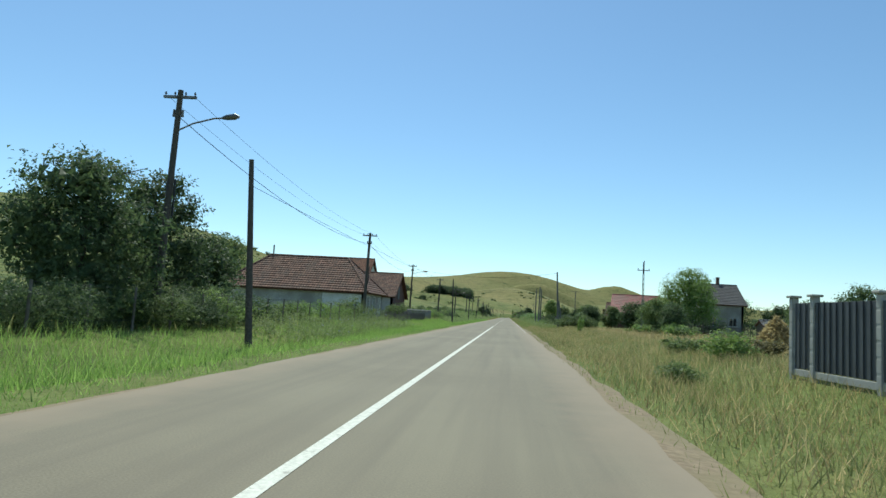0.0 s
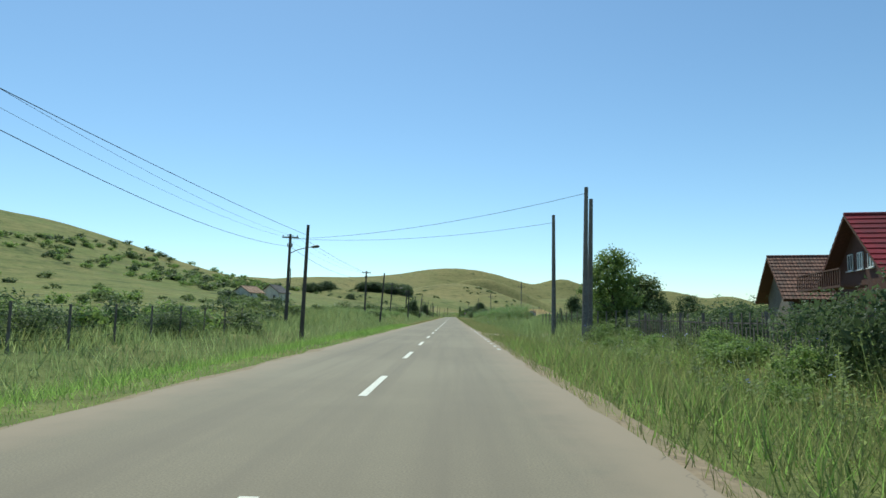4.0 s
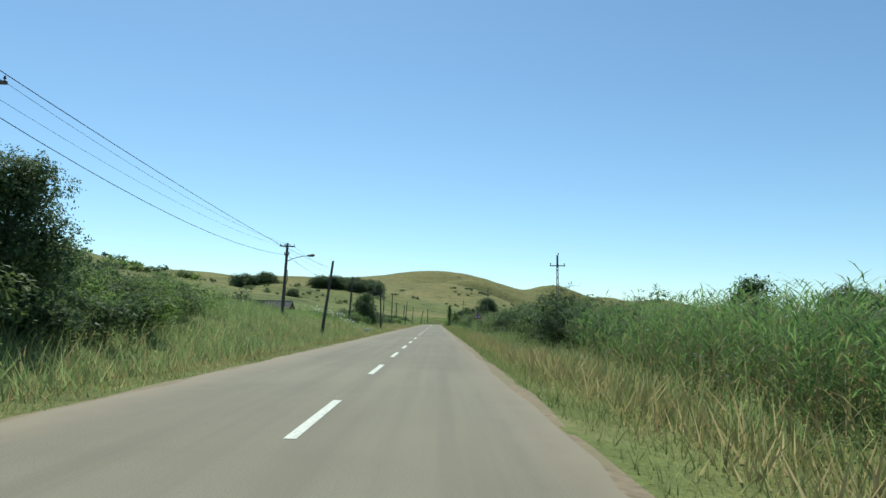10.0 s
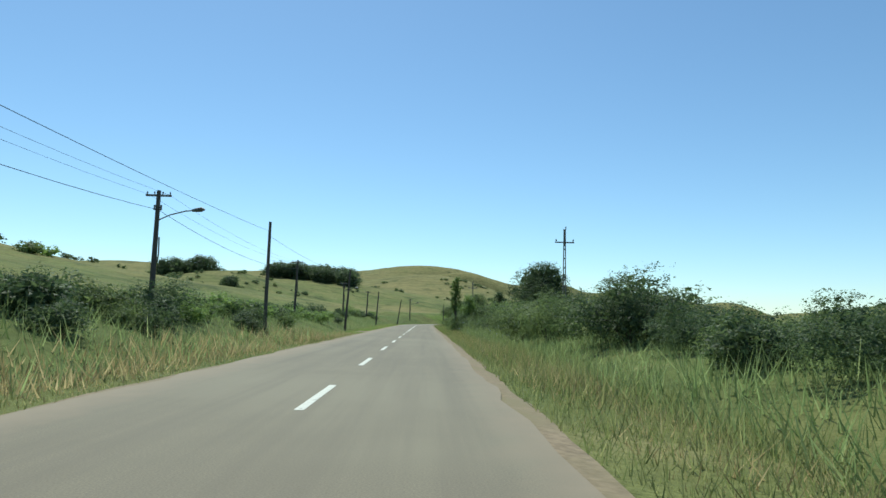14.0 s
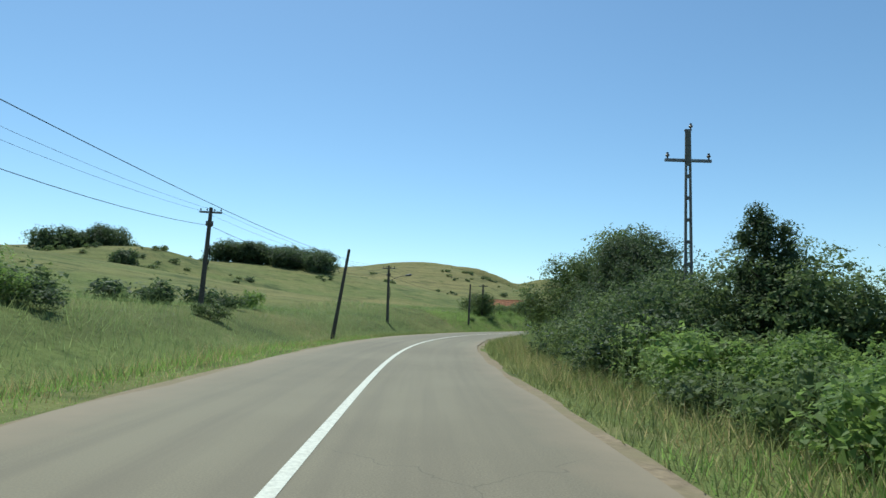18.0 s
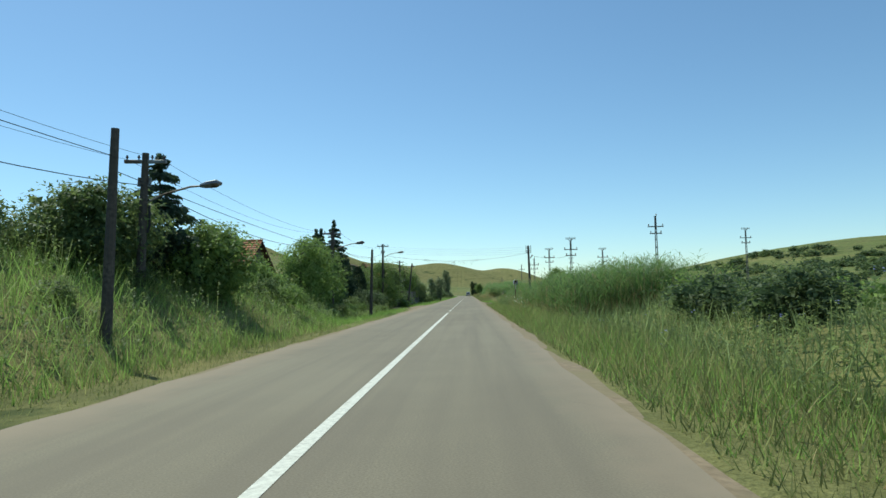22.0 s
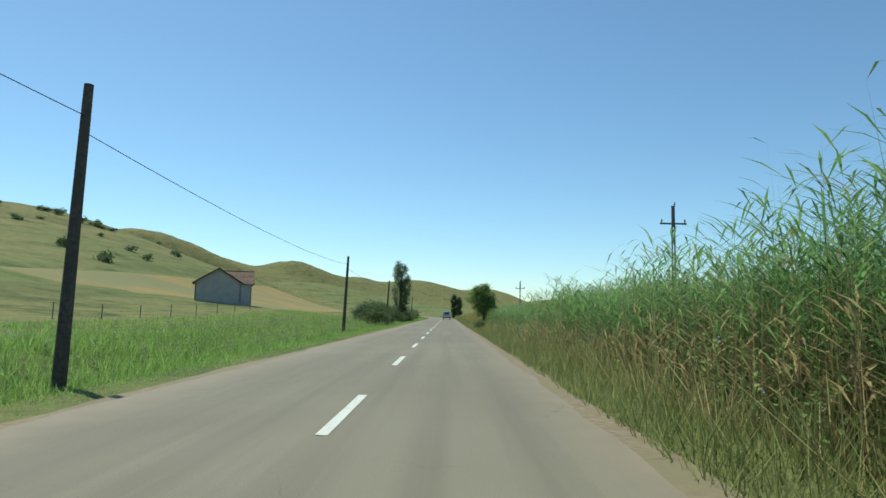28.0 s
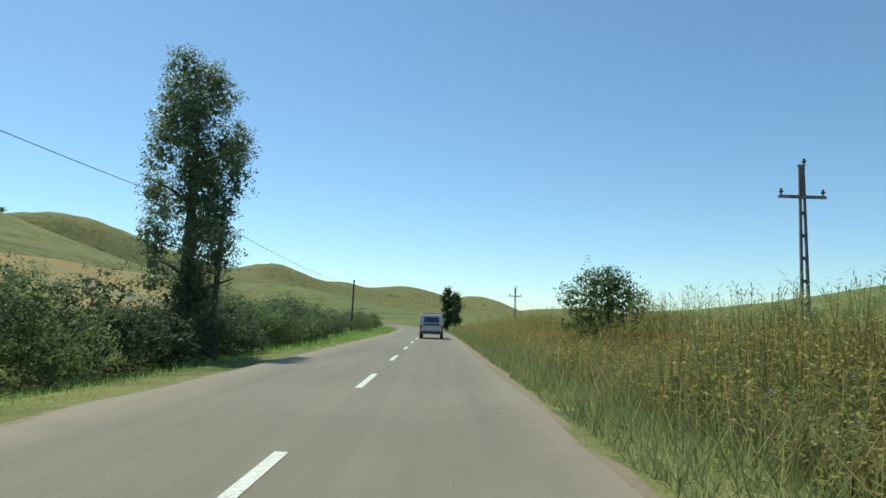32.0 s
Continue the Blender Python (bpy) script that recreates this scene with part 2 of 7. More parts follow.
def asphalt():
    """Old asphalt: chippings, patches, darker wheel tracks, dust towards the edges, fine cracks."""
    m, nt, b = mat("asphalt", 0.8, 0, 0.35)
    v = position(nt)
    lane = nt.nodes.new("ShaderNodeAttribute")
    lane.attribute_name = "lane"
    fine = noise_tex(nt, v, 55.0, 3.0)
    mid = noise_tex(nt, v, 1.3, 4.0)
    wide = noise_tex(nt, v, 0.12, 3.0)
    streak = nt.nodes.new("ShaderNodeVectorMath")
    streak.operation = "MULTIPLY"
    streak.inputs[1].default_value = (2.2, 0.06, 1.0)
    nt.links.new(lane.outputs["Vector"], streak.inputs[0])
    long = noise_tex(nt, streak.outputs[0], 1.0, 4.0)
    col = ramp(nt, fine, [(0.3, (0.157, 0.130, 0.089)), (0.7, (0.252, 0.211, 0.145))])
    col = mix(nt, ramp(nt, mid, [(0.4, (0, 0, 0)), (0.75, (0.5, 0.5, 0.5))]), col, (0.179, 0.149, 0.103))
    col = mix(nt, ramp(nt, wide, [(0.45, (0, 0, 0)), (0.6, (0.55, 0.55, 0.55))]), col, (0.252, 0.215, 0.148))
    col = mix(nt, ramp(nt, long, [(0.42, (0, 0, 0)), (0.68, (0.55, 0.55, 0.55))]), col, (0.154, 0.125, 0.090))
    split = nt.nodes.new("ShaderNodeSeparateXYZ")
    nt.links.new(lane.outputs["Vector"], split.inputs[0])
    off = nt.nodes.new("ShaderNodeMath")
    off.operation = "ABSOLUTE"
    nt.links.new(split.outputs[0], off.inputs[0])
    dusty = nt.nodes.new("ShaderNodeMath")
    dusty.operation = "MULTIPLY_ADD"
    nt.links.new(mid, dusty.inputs[0])
    dusty.inputs[1].default_value = 1.1
    nt.links.new(off.outputs[0], dusty.inputs[2])
    far = node(nt, "ShaderNodeMapRange", From_Min=2.75, From_Max=3.55)
    nt.links.new(dusty.outputs[0], far.inputs["Value"])
    col = mix(nt, far.outputs[0], col, (0.27, 0.21, 0.145))
    cell = node(nt, "ShaderNodeTexVoronoi", Scale=0.55)
    cell.feature = "DISTANCE_TO_EDGE"
    bent = nt.nodes.new("ShaderNodeVectorMath")
    bent.operation = "MULTIPLY_ADD"
    warp = node(nt, "ShaderNodeTexNoise", Scale=1.6, Detail=3.0)
    nt.links.new(v, warp.inputs["Vector"])
    nt.links.new(warp.outputs["Color"], bent.inputs[0])
    bent.inputs[1].default_value = (0.9, 0.9, 0.9)
    nt.links.new(v, bent.inputs[2])
    nt.links.new(bent.outputs[0], cell.inputs["Vector"])
    thin = ramp(nt, cell.outputs["Distance"], [(0.0, (0.45, 0.45, 0.45)), (0.007, (0, 0, 0))])
    some = ramp(nt, noise_tex(nt, v, 0.21, 2.0), [(0.58, (0, 0, 0)), (0.66, (1, 1, 1))])
    col = mix(nt, mix(nt, 1.0, thin, some, "MULTIPLY"), col, (0.06, 0.05, 0.04))
    nt.links.new(col, b.inputs["Base Color"])
    bump(nt, b, fine, 0.35, 0.004)
    return m


def land():
    """Meadow: green and dry patches, bare earth here and there."""
    m, nt, b = mat("meadow", 0.95, 0, 0.1)
    v = position(nt)
    fine = noise_tex(nt, v, 2.2, 5.0, 0.7)
    mid = noise_tex(nt, v, 0.09, 4.0)
    wide = noise_tex(nt, v, 0.011, 4.0)
    green = ramp(nt, fine, [(0.25, (0.128, 0.158, 0.048)), (0.75, (0.208, 0.245, 0.08))])
    dry = ramp(nt, fine, [(0.25, (0.25, 0.2, 0.08)), (0.75, (0.37, 0.3, 0.135))])
    col = mix(nt, ramp(nt, mid, [(0.45, (0, 0, 0)), (0.7, (0.6, 0.6, 0.6))]), green, dry)
    # fresher at the start of the valley; the hills dry out sooner than its floor
    split = nt.nodes.new("ShaderNodeSeparateXYZ")
    nt.links.new(v, split.inputs[0])
    start = node(nt, "ShaderNodeMapRange", From_Min=430.0, From_Max=640.0, To_Min=0.35)
    nt.links.new(split.outputs[1], start.inputs["Value"])
    worn = mix(nt, 1.0, ramp(nt, wide, [(0.45, (0, 0, 0)), (0.6, (0.75, 0.75, 0.75))]), start.outputs[0], "MULTIPLY")
    lee = node(nt, "ShaderNodeMapRange", From_Min=190.0, From_Max=300.0, To_Min=1.0, To_Max=0.25)
    nt.links.new(split.outputs[0], lee.inputs["Value"])
    worn = mix(nt, 1.0, worn, lee.outputs[0], "MULTIPLY")
    col = mix(nt, worn, col, dry)
    up = node(nt, "ShaderNodeMapRange", From_Min=5.0, From_Max=28.0, To_Max=0.55)
    nt.links.new(split.outputs[2], up.inputs["Value"])
    east = node(nt, "ShaderNodeMapRange", From_Min=170.0, From_Max=290.0, To_Min=1.0, To_Max=0.0)
    nt.links.new(split.outputs[0], east.inputs["Value"])
    north = node(nt, "ShaderNodeMapRange", From_Min=1300.0, From_Max=1800.0)
    nt.links.new(split.outputs[1], north.inputs["Value"])
    past = node(nt, "ShaderNodeMapRange", From_Min=480.0, From_Max=860.0, To_Min=0.15)
    nt.links.new(split.outputs[1], past.inputs["Value"])
    west = nt.nodes.new("ShaderNodeMath")
    west.operation = "MULTIPLY"
    nt.links.new(east.outputs[0], west.inputs[0])
    nt.links.new(past.outputs[0], west.inputs[1])
    arid = nt.nodes.new("ShaderNodeMath")
    arid.operation = "MAXIMUM"
    nt.links.new(west.outputs[0], arid.inputs[0])
    nt.links.new(north.outputs[0], arid.inputs[1])
    share = nt.nodes.new("ShaderNodeMath")
    share.operation = "MULTIPLY"
    nt.links.new(up.outputs[0], share.inputs[0])
    nt.links.new(arid.outputs[0], share.inputs[1])
    col = mix(nt, share.outputs[0], col, dry)
    grain = noise_tex(nt, v, 19.0, 4.0, 0.75)
    col = mix(nt, ramp(nt, grain, [(0.36, (0.5, 0.5, 0.5)), (0.58, (0, 0, 0))]), col, (0.08, 0.09, 0.032))
    tuft = noise_tex(nt, v, 0.4, 5.0, 0.7)
    col = mix(nt, ramp(nt, tuft, [(0.47, (0, 0, 0)), (0.6, (0.32, 0.32, 0.32))]), col, (0.075, 0.09, 0.032))
    # cattle paths run level along the slopes
    level = nt.nodes.new("ShaderNodeVectorMath")
    level.operation = "MULTIPLY"
    level.inputs[1].default_value = (0.012, 0.012, 0.55)
    nt.links.new(v, level.inputs[0])
    paths = noise_tex(nt, level.outputs[0], 1.0, 4.0, 0.6)
    col = mix(nt, ramp(nt, paths, [(0.5, (0, 0, 0)), (0.62, (0.4, 0.4, 0.4))]), col, (0.085, 0.095, 0.035))
    # low thorn and herb patches, thin turf with the soil showing
    herb = noise_tex(nt, v, 0.13, 8.0, 0.78)
    col = mix(nt, ramp(nt, herb, [(0.54, (0, 0, 0)), (0.6, (0.6, 0.6, 0.6))]), col, (0.062, 0.083, 0.028))
    col = mix(nt, ramp(nt, herb, [(0.36, (0.55, 0.55, 0.55)), (0.43, (0, 0, 0))]), col, (0.27, 0.235, 0.11))
    dark = noise_tex(nt, v, 0.035, 6.0, 0.75)
    col = mix(nt, ramp(nt, dark, [(0.56, (0, 0, 0)), (0.65, (0.7, 0.7, 0.7))]), col, (0.035, 0.055, 0.02))
    nt.links.new(col, b.inputs["Base Color"])
    bump(nt, b, fine, 0.6, 0.25)
    return m


def stripes(name, a, c, wide, gap, axis="Z", rough=0.8, dist=0.01):
    """A sheet with ribs: colours a and c, rib width wide."""
    m, nt, b = mat(name, rough)
    v = where(nt)
    w = nt.nodes.new("ShaderNodeTexWave")
    w.bands_direction = axis
    w.inputs["Scale"].default_value = 0.314 / wide
    w.inputs["Distortion"].default_value = 0.4
    nt.links.new(v, w.inputs["Vector"])
    n = noise_tex(nt, v, 3.0, 4.0)
    col = mix(nt, ramp(nt, w.outputs["Fac"], [(gap, (0, 0, 0)), (gap + 0.25, (1, 1, 1))]), c, a)
    col = mix(nt, ramp(nt, n, [(0.35, (0, 0, 0)), (0.75, (0.55, 0.55, 0.55))]), col, c)
    nt.links.new(col, b.inputs["Base Color"])
    bump(nt, b, w.outputs["Fac"], 0.5, dist)
    return m


def tiles(name, lo, hi, stain, wide=0.24):
    """Clay tile: single tiles told apart along each course, joints between them, stains over all."""
    m, nt, b = mat(name, 0.85)
    v = where(nt)
    w = nt.nodes.new("ShaderNodeTexWave")
    w.bands_direction = "X"
    w.inputs["Scale"].default_value = 0.314 / wide
    w.inputs["Distortion"].default_value = 0.15
    nt.links.new(v, w.inputs["Vector"])
    spread = nt.nodes.new("ShaderNodeVectorMath")
    spread.operation = "MULTIPLY"
    spread.inputs[1].default_value = (1 / wide, 3.0, 3.0)
    nt.links.new(v, spread.inputs[0])
    cell = nt.nodes.new("ShaderNodeTexWhiteNoise")
    snap = nt.nodes.new("ShaderNodeVectorMath")
    snap.operation = "FLOOR"
    nt.links.new(spread.outputs[0], snap.inputs[0])
    nt.links.new(snap.outputs[0], cell.inputs["Vector"])
    col = ramp(nt, cell.outputs["Value"], [(0.0, lo), (1.0, hi)])
    col = mix(nt, ramp(nt, noise_tex(nt, v, 1.4, 4.0), [(0.42, (0, 0, 0)), (0.68, (0.8, 0.8, 0.8))]), col, stain)
    col = mix(nt, ramp(nt, w.outputs["Fac"], [(0.04, (0.75, 0.75, 0.75)), (0.22, (0, 0, 0))]), col, tuple(x * 0.35 for x in lo))
    nt.links.new(col, b.inputs["Base Color"])
    bump(nt, b, w.outputs["Fac"], 0.6, 0.03)
    return m


def worn_paint(name="road_paint", fresh=1.0):
    """White road paint, thin and scuffed, the asphalt showing where it has worn away."""
    m, nt, b = mat(name, 0.65)
    v = position(nt)
    fine = noise_tex(nt, v, 16.0, 4.0, 0.7)
    col = ramp(nt, fine, [(0.25, (0.48 * fresh, 0.455 * fresh, 0.39 * fresh)), (0.6, (0.74 * fresh, 0.71 * fresh, 0.62 * fresh))])
    gone = ramp(nt, noise_tex(nt, v, 4.5, 5.0, 0.75), [(0.56, (0, 0, 0)), (0.64, (0.85, 0.85, 0.85))])
    some = ramp(nt, noise_tex(nt, v, 0.09, 2.0), [(0.4, (0.15, 0.15, 0.15)), (0.65, (1, 1, 1))])
    col = mix(nt, mix(nt, 1.0, gone, some, "MULTIPLY"), col, (0.21, 0.175, 0.13))
    nt.links.new(col, b.inputs["Base Color"])
    bump(nt, b, fine, 0.2, 0.004)
    return m


ASPHALT, LAND = asphalt(), land()
GRAVEL = speckled("gravel", [(0.3, (0.189, 0.14, 0.09)), (0.7, (0.324, 0.243, 0.158))], 9.0, 0.6, 0.95, 0.6, 0.02, (0.234, 0.189, 0.108), vec="p")
CROP = speckled("ripe_crop", [(0.3, (0.25, 0.165, 0.05)), (0.7, (0.345, 0.235, 0.075))], 1.6, 0.05, 0.95, 0.6, 0.1, (0.21, 0.19, 0.075), vec="p")
PAINT = worn_paint()
PAINT_OLD = worn_paint("old_road_paint", 0.7)
POLE_WOOD = speckled("weathered_pole_wood", [(0.3, (0.05, 0.043, 0.037)), (0.7, (0.14, 0.12, 0.10))], 11.0, 1.0, 0.85, 0.5, 0.01, (0.085, 0.074, 0.064))
POLE_GREY = speckled("silvered_pole_wood", [(0.3, (0.12, 0.11, 0.10)), (0.7, (0.25, 0.235, 0.215))], 11.0, 1.0, 0.85, 0.5, 0.01, (0.15, 0.135, 0.12))
POLE_CONCRETE = speckled("pole_concrete", [(0.3, (0.11, 0.107, 0.1)), (0.7, (0.2, 0.195, 0.185))], 13.0, 1.0, 0.85, 0.4, 0.008, (0.14, 0.135, 0.13))
STEEL = speckled("galvanised_steel", [(0.3, (0.16, 0.16, 0.16)), (0.7, (0.30, 0.30, 0.30))], 9.0, 2.0, 0.5, 0.1, 0.003, (0.12, 0.09, 0.07), metal=0.7)
TIN = speckled("zinc_sheet", [(0.3, (0.34, 0.36, 0.38)), (0.7, (0.48, 0.5, 0.52))], 6.0, 1.5, 0.45, 0.1, 0.003, (0.4, 0.41, 0.43), metal=0.4)
PORCELAIN = speckled("brown_porcelain", [(0.3, (0.05, 0.03, 0.02)), (0.7, (0.1, 0.06, 0.04))], 9.0, 2.0, 0.25, 0.05, 0.002, spec=0.5)
CABLE = speckled("cable_rubber", [(0.3, (0.02, 0.02, 0.022)), (0.7, (0.05, 0.05, 0.055))], 5.0, 1.0, 0.7, 0.0)
BARK = speckled("bark", [(0.3, (0.05, 0.04, 0.03)), (0.7, (0.13, 0.105, 0.08))], 12.0, 1.2, 0.95, 0.8, 0.02, (0.09, 0.08, 0.06))
PLASTER_WHITE = speckled("cream_plaster", [(0.3, (0.60, 0.56, 0.47)), (0.7, (0.72, 0.68, 0.58))], 6.0, 0.5, 0.9, 0.25, 0.006, (0.55, 0.51, 0.42))
PLASTER_GREY = speckled("grey_plaster", [(0.3, (0.33, 0.315, 0.29)), (0.7, (0.47, 0.455, 0.42))], 6.0, 0.5, 0.9, 0.3, 0.008, (0.29, 0.275, 0.25))
TILE_RED = tiles("clay_tile", (0.17, 0.065, 0.04), (0.33, 0.14, 0.085), (0.15, 0.085, 0.06))
TILE_OLD = tiles("weathered_clay_tile", (0.12, 0.06, 0.045), (0.27, 0.14, 0.10), (0.12, 0.085, 0.07))
TILE_ORANGE = tiles("orange_tile", (0.36, 0.13, 0.06), (0.55, 0.23, 0.11), (0.40, 0.20, 0.12))
TILE_PINK = tiles("faded_tile", (0.34, 0.21, 0.14), (0.52, 0.33, 0.23), (0.36, 0.26, 0.19))
METAL_RED = speckled("red_sheet_roof", [(0.3, (0.20, 0.02, 0.025)), (0.7, (0.30, 0.035, 0.04))], 3.0, 0.5, 0.45, 0.1, 0.004, (0.17, 0.03, 0.03))
SLATE = speckled("grey_roofing", [(0.3, (0.075, 0.07, 0.072)), (0.7, (0.14, 0.13, 0.13))], 5.0, 0.6, 0.8, 0.3, 0.01, (0.10, 0.09, 0.09))
BROWN_WOOD = speckled("brown_timber", [(0.3, (0.066, 0.03, 0.022)), (0.7, (0.144, 0.066, 0.048))], 9.0, 1.0, 0.8, 0.4, 0.01, (0.096, 0.048, 0.036))
GREY_WOOD = speckled("silvered_boards", [(0.3, (0.106, 0.09, 0.075)), (0.7, (0.237, 0.206, 0.175))], 10.0, 1.1, 0.9, 0.5, 0.01, (0.15, 0.125, 0.106))
DARK_BOARDS = speckled("dark_weathered_boards", [(0.3, (0.065, 0.055, 0.05)), (0.7, (0.17, 0.15, 0.135))], 10.0, 1.1, 0.9, 0.5, 0.01, (0.085, 0.075, 0.068))
STONE = speckled("field_stone", [(0.3, (0.195, 0.18, 0.165)), (0.7, (0.45, 0.42, 0.375))], 3.5, 0.9, 0.9, 0.6, 0.02, (0.3, 0.27, 0.24))
BLOCKS = speckled("concrete_block", [(0.3, (0.3, 0.288, 0.268)), (0.7, (0.445, 0.425, 0.39))], 5.0, 0.6, 0.9, 0.4, 0.01, (0.43, 0.4, 0.365))
WHITE = speckled("white_paint", [(0.3, (0.62, 0.62, 0.6)), (0.7, (0.78, 0.78, 0.76))], 5.0, 1.0, 0.5, 0.1, 0.003, (0.6, 0.59, 0.56))
SIGN_RED = speckled("sign_red", [(0.3, (0.42, 0.03, 0.03)), (0.7, (0.52, 0.04, 0.04))], 4.0, 1.0, 0.45, 0.0)
BLACK = speckled("black_paint", [(0.3, (0.015, 0.015, 0.015)), (0.7, (0.03, 0.03, 0.03))], 4.0, 1.0, 0.5, 0.0)
GREY_SHEET = stripes("grey_sheet", (0.105, 0.105, 0.11), (0.065, 0.065, 0.07), 0.18, 0.35, "X", 0.5)
GLASS_DARK, _nt, _b = mat("window_glass", 0.08, 0, 0.6)
_b.inputs["Base Color"].default_value = (0.02, 0.025, 0.03, 1)
LEAF = leafy("broad_leaves", (0.043, 0.068, 0.024), (0.103, 0.148, 0.049), (0.196, 0.238, 0.089), 0.4, gain=1.5)
LEAF_DARK = leafy("dark_leaves", (0.028, 0.047, 0.022), (0.058, 0.091, 0.036), (0.124, 0.162, 0.07), 0.4, gain=1.5)
LEAF_LIGHT = leafy("light_leaves", (0.083, 0.132, 0.033), (0.15, 0.218, 0.055), (0.232, 0.304, 0.094), 0.42, gain=1.6)
LEAF_DRY = leafy("sunburnt_leaves", (0.07, 0.066, 0.03), (0.14, 0.125, 0.055), (0.22, 0.19, 0.088), 0.4, gain=1.8)
LEAF_SILVER = leafy("poplar_leaves", (0.045, 0.075, 0.03), (0.105, 0.15, 0.06), (0.22, 0.26, 0.14), 0.4, 0.45, 0.5)
NEEDLE = leafy("conifer_needles", (0.026, 0.047, 0.026), (0.055, 0.086, 0.047), (0.098, 0.137, 0.078), 0.25)
BLADE = leafy("grass_blades", (0.075, 0.111, 0.04), (0.138, 0.182, 0.067), (0.241, 0.277, 0.12), 0.55, gain=1.8)
BLADE_LUSH = leafy("lush_grass_blades", (0.082, 0.14, 0.032), (0.15, 0.232, 0.052), (0.235, 0.325, 0.09), 0.55, gain=1.8)
BLADE_DRY = leafy("dry_grass_blades", (0.147, 0.113, 0.048), (0.267, 0.211, 0.1), (0.396, 0.315, 0.171), 0.58, gain=1.8)
BLADE_MIX = leafy("mixed_grass_blades", (0.085, 0.112, 0.036), (0.155, 0.182, 0.06), (0.275, 0.265, 0.115), 0.55, gain=1.8)
WEED = leafy("weed_leaves", (0.055, 0.085, 0.028), (0.12, 0.165, 0.05), (0.225, 0.26, 0.1), 0.5, gain=1.9)
REED = leafy("reed_leaves", (0.047, 0.098, 0.029), (0.091, 0.162, 0.049), (0.16, 0.237, 0.084), 0.52, gain=1.8)
REED_FRESH = leafy("fresh_reed_leaves", (0.055, 0.108, 0.03), (0.105, 0.182, 0.05), (0.18, 0.262, 0.09), 0.5, gain=1.8)
REED_DRY = leafy("dead_reed", (0.175, 0.128, 0.06), (0.295, 0.222, 0.112), (0.42, 0.33, 0.185), 0.4, gain=1.7)
WEED_YELLOW = leafy("yellowing_weed_leaves", (0.092, 0.094, 0.03), (0.195, 0.178, 0.05), (0.325, 0.27, 0.09), 0.55, gain=1.8)
FLOWER_WHITE = leafy("white_umbels", (0.55, 0.55, 0.48), (0.68, 0.68, 0.6), (0.78, 0.78, 0.7), 0.3)
FLOWER_BLUE = leafy("blue_petals", (0.16, 0.18, 0.42), (0.25, 0.27, 0.55), (0.36, 0.38, 0.65), 0.3)
FLOWER_YELLOW = leafy("yellow_umbels", (0.33, 0.22, 0.06), (0.42, 0.3, 0.07), (0.5, 0.4, 0.1), 0.3)


# ------------------------------------------------------------------ ground, road, marks
def steps(*spans):
    out = []
    for a, b, n in spans:
        out += list(np.linspace(a, b, n, endpoint=False))
    return np.array(out)


def grid_faces(rows, cols):
    i = np.arange(rows - 1)[:, None] * cols + np.arange(cols - 1)[None]
    return np.stack([i, i + 1, i + cols + 1, i + cols], -1).reshape(-1, 4)


def ground_sheet():
    s = np.concatenate([steps((-400, -20, 40), (-20, 1000, 300), (1000, 1600, 60), (1600, 4300, 90)), [4300]])
    half = np.concatenate([steps((0, 3, 2), (3, 12, 18), (12, 30, 12), (30, 90, 14), (90, 300, 20), (300, 800, 20), (800, 2200, 20)), [2200]])
    d = np.concatenate([-half[::-1], half[1:]])
    turn = BEND * np.clip(s / 1000, 0, 1)
    x = np.interp(s, SS, CX)[:, None] + d[None] * np.cos(turn)[:, None]
    y = np.interp(s, SS, CY)[:, None] - d[None] * np.sin(turn)[:, None]
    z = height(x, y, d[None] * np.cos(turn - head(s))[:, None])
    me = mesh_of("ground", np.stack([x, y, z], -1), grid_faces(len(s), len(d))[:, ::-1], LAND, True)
    return tagged(new("ground", me), "rolling grassland with green and dry patches running up into hills", "ground", kind="structure")


def ribbon(name, s, left, right, zl, zr, material, cols=2):
    """A strip along the road between the offsets left and right."""
    s = np.asarray(s, float)
    u = np.linspace(0, 1, cols)[None]
    d = np.broadcast_to(left, s.shape)[:, None] * (1 - u) + np.broadcast_to(right, s.shape)[:, None] * u
    z = np.broadcast_to(zl, s.shape)[:, None] * (1 - u) + np.broadcast_to(zr, s.shape)[:, None] * u
    x, y = at(s[:, None], d)
    me = mesh_of(name, np.stack([x, y, z], -1), grid_faces(len(s), cols)[:, ::-1], material, True)
    if material is ASPHALT:
        lane = me.attributes.new("lane", "FLOAT_VECTOR", "POINT")
        lane.data.foreach_set("vector", np.stack([d, s[:, None] + 0 * d, 0 * d], -1).astype(np.float32).ravel())
    return me


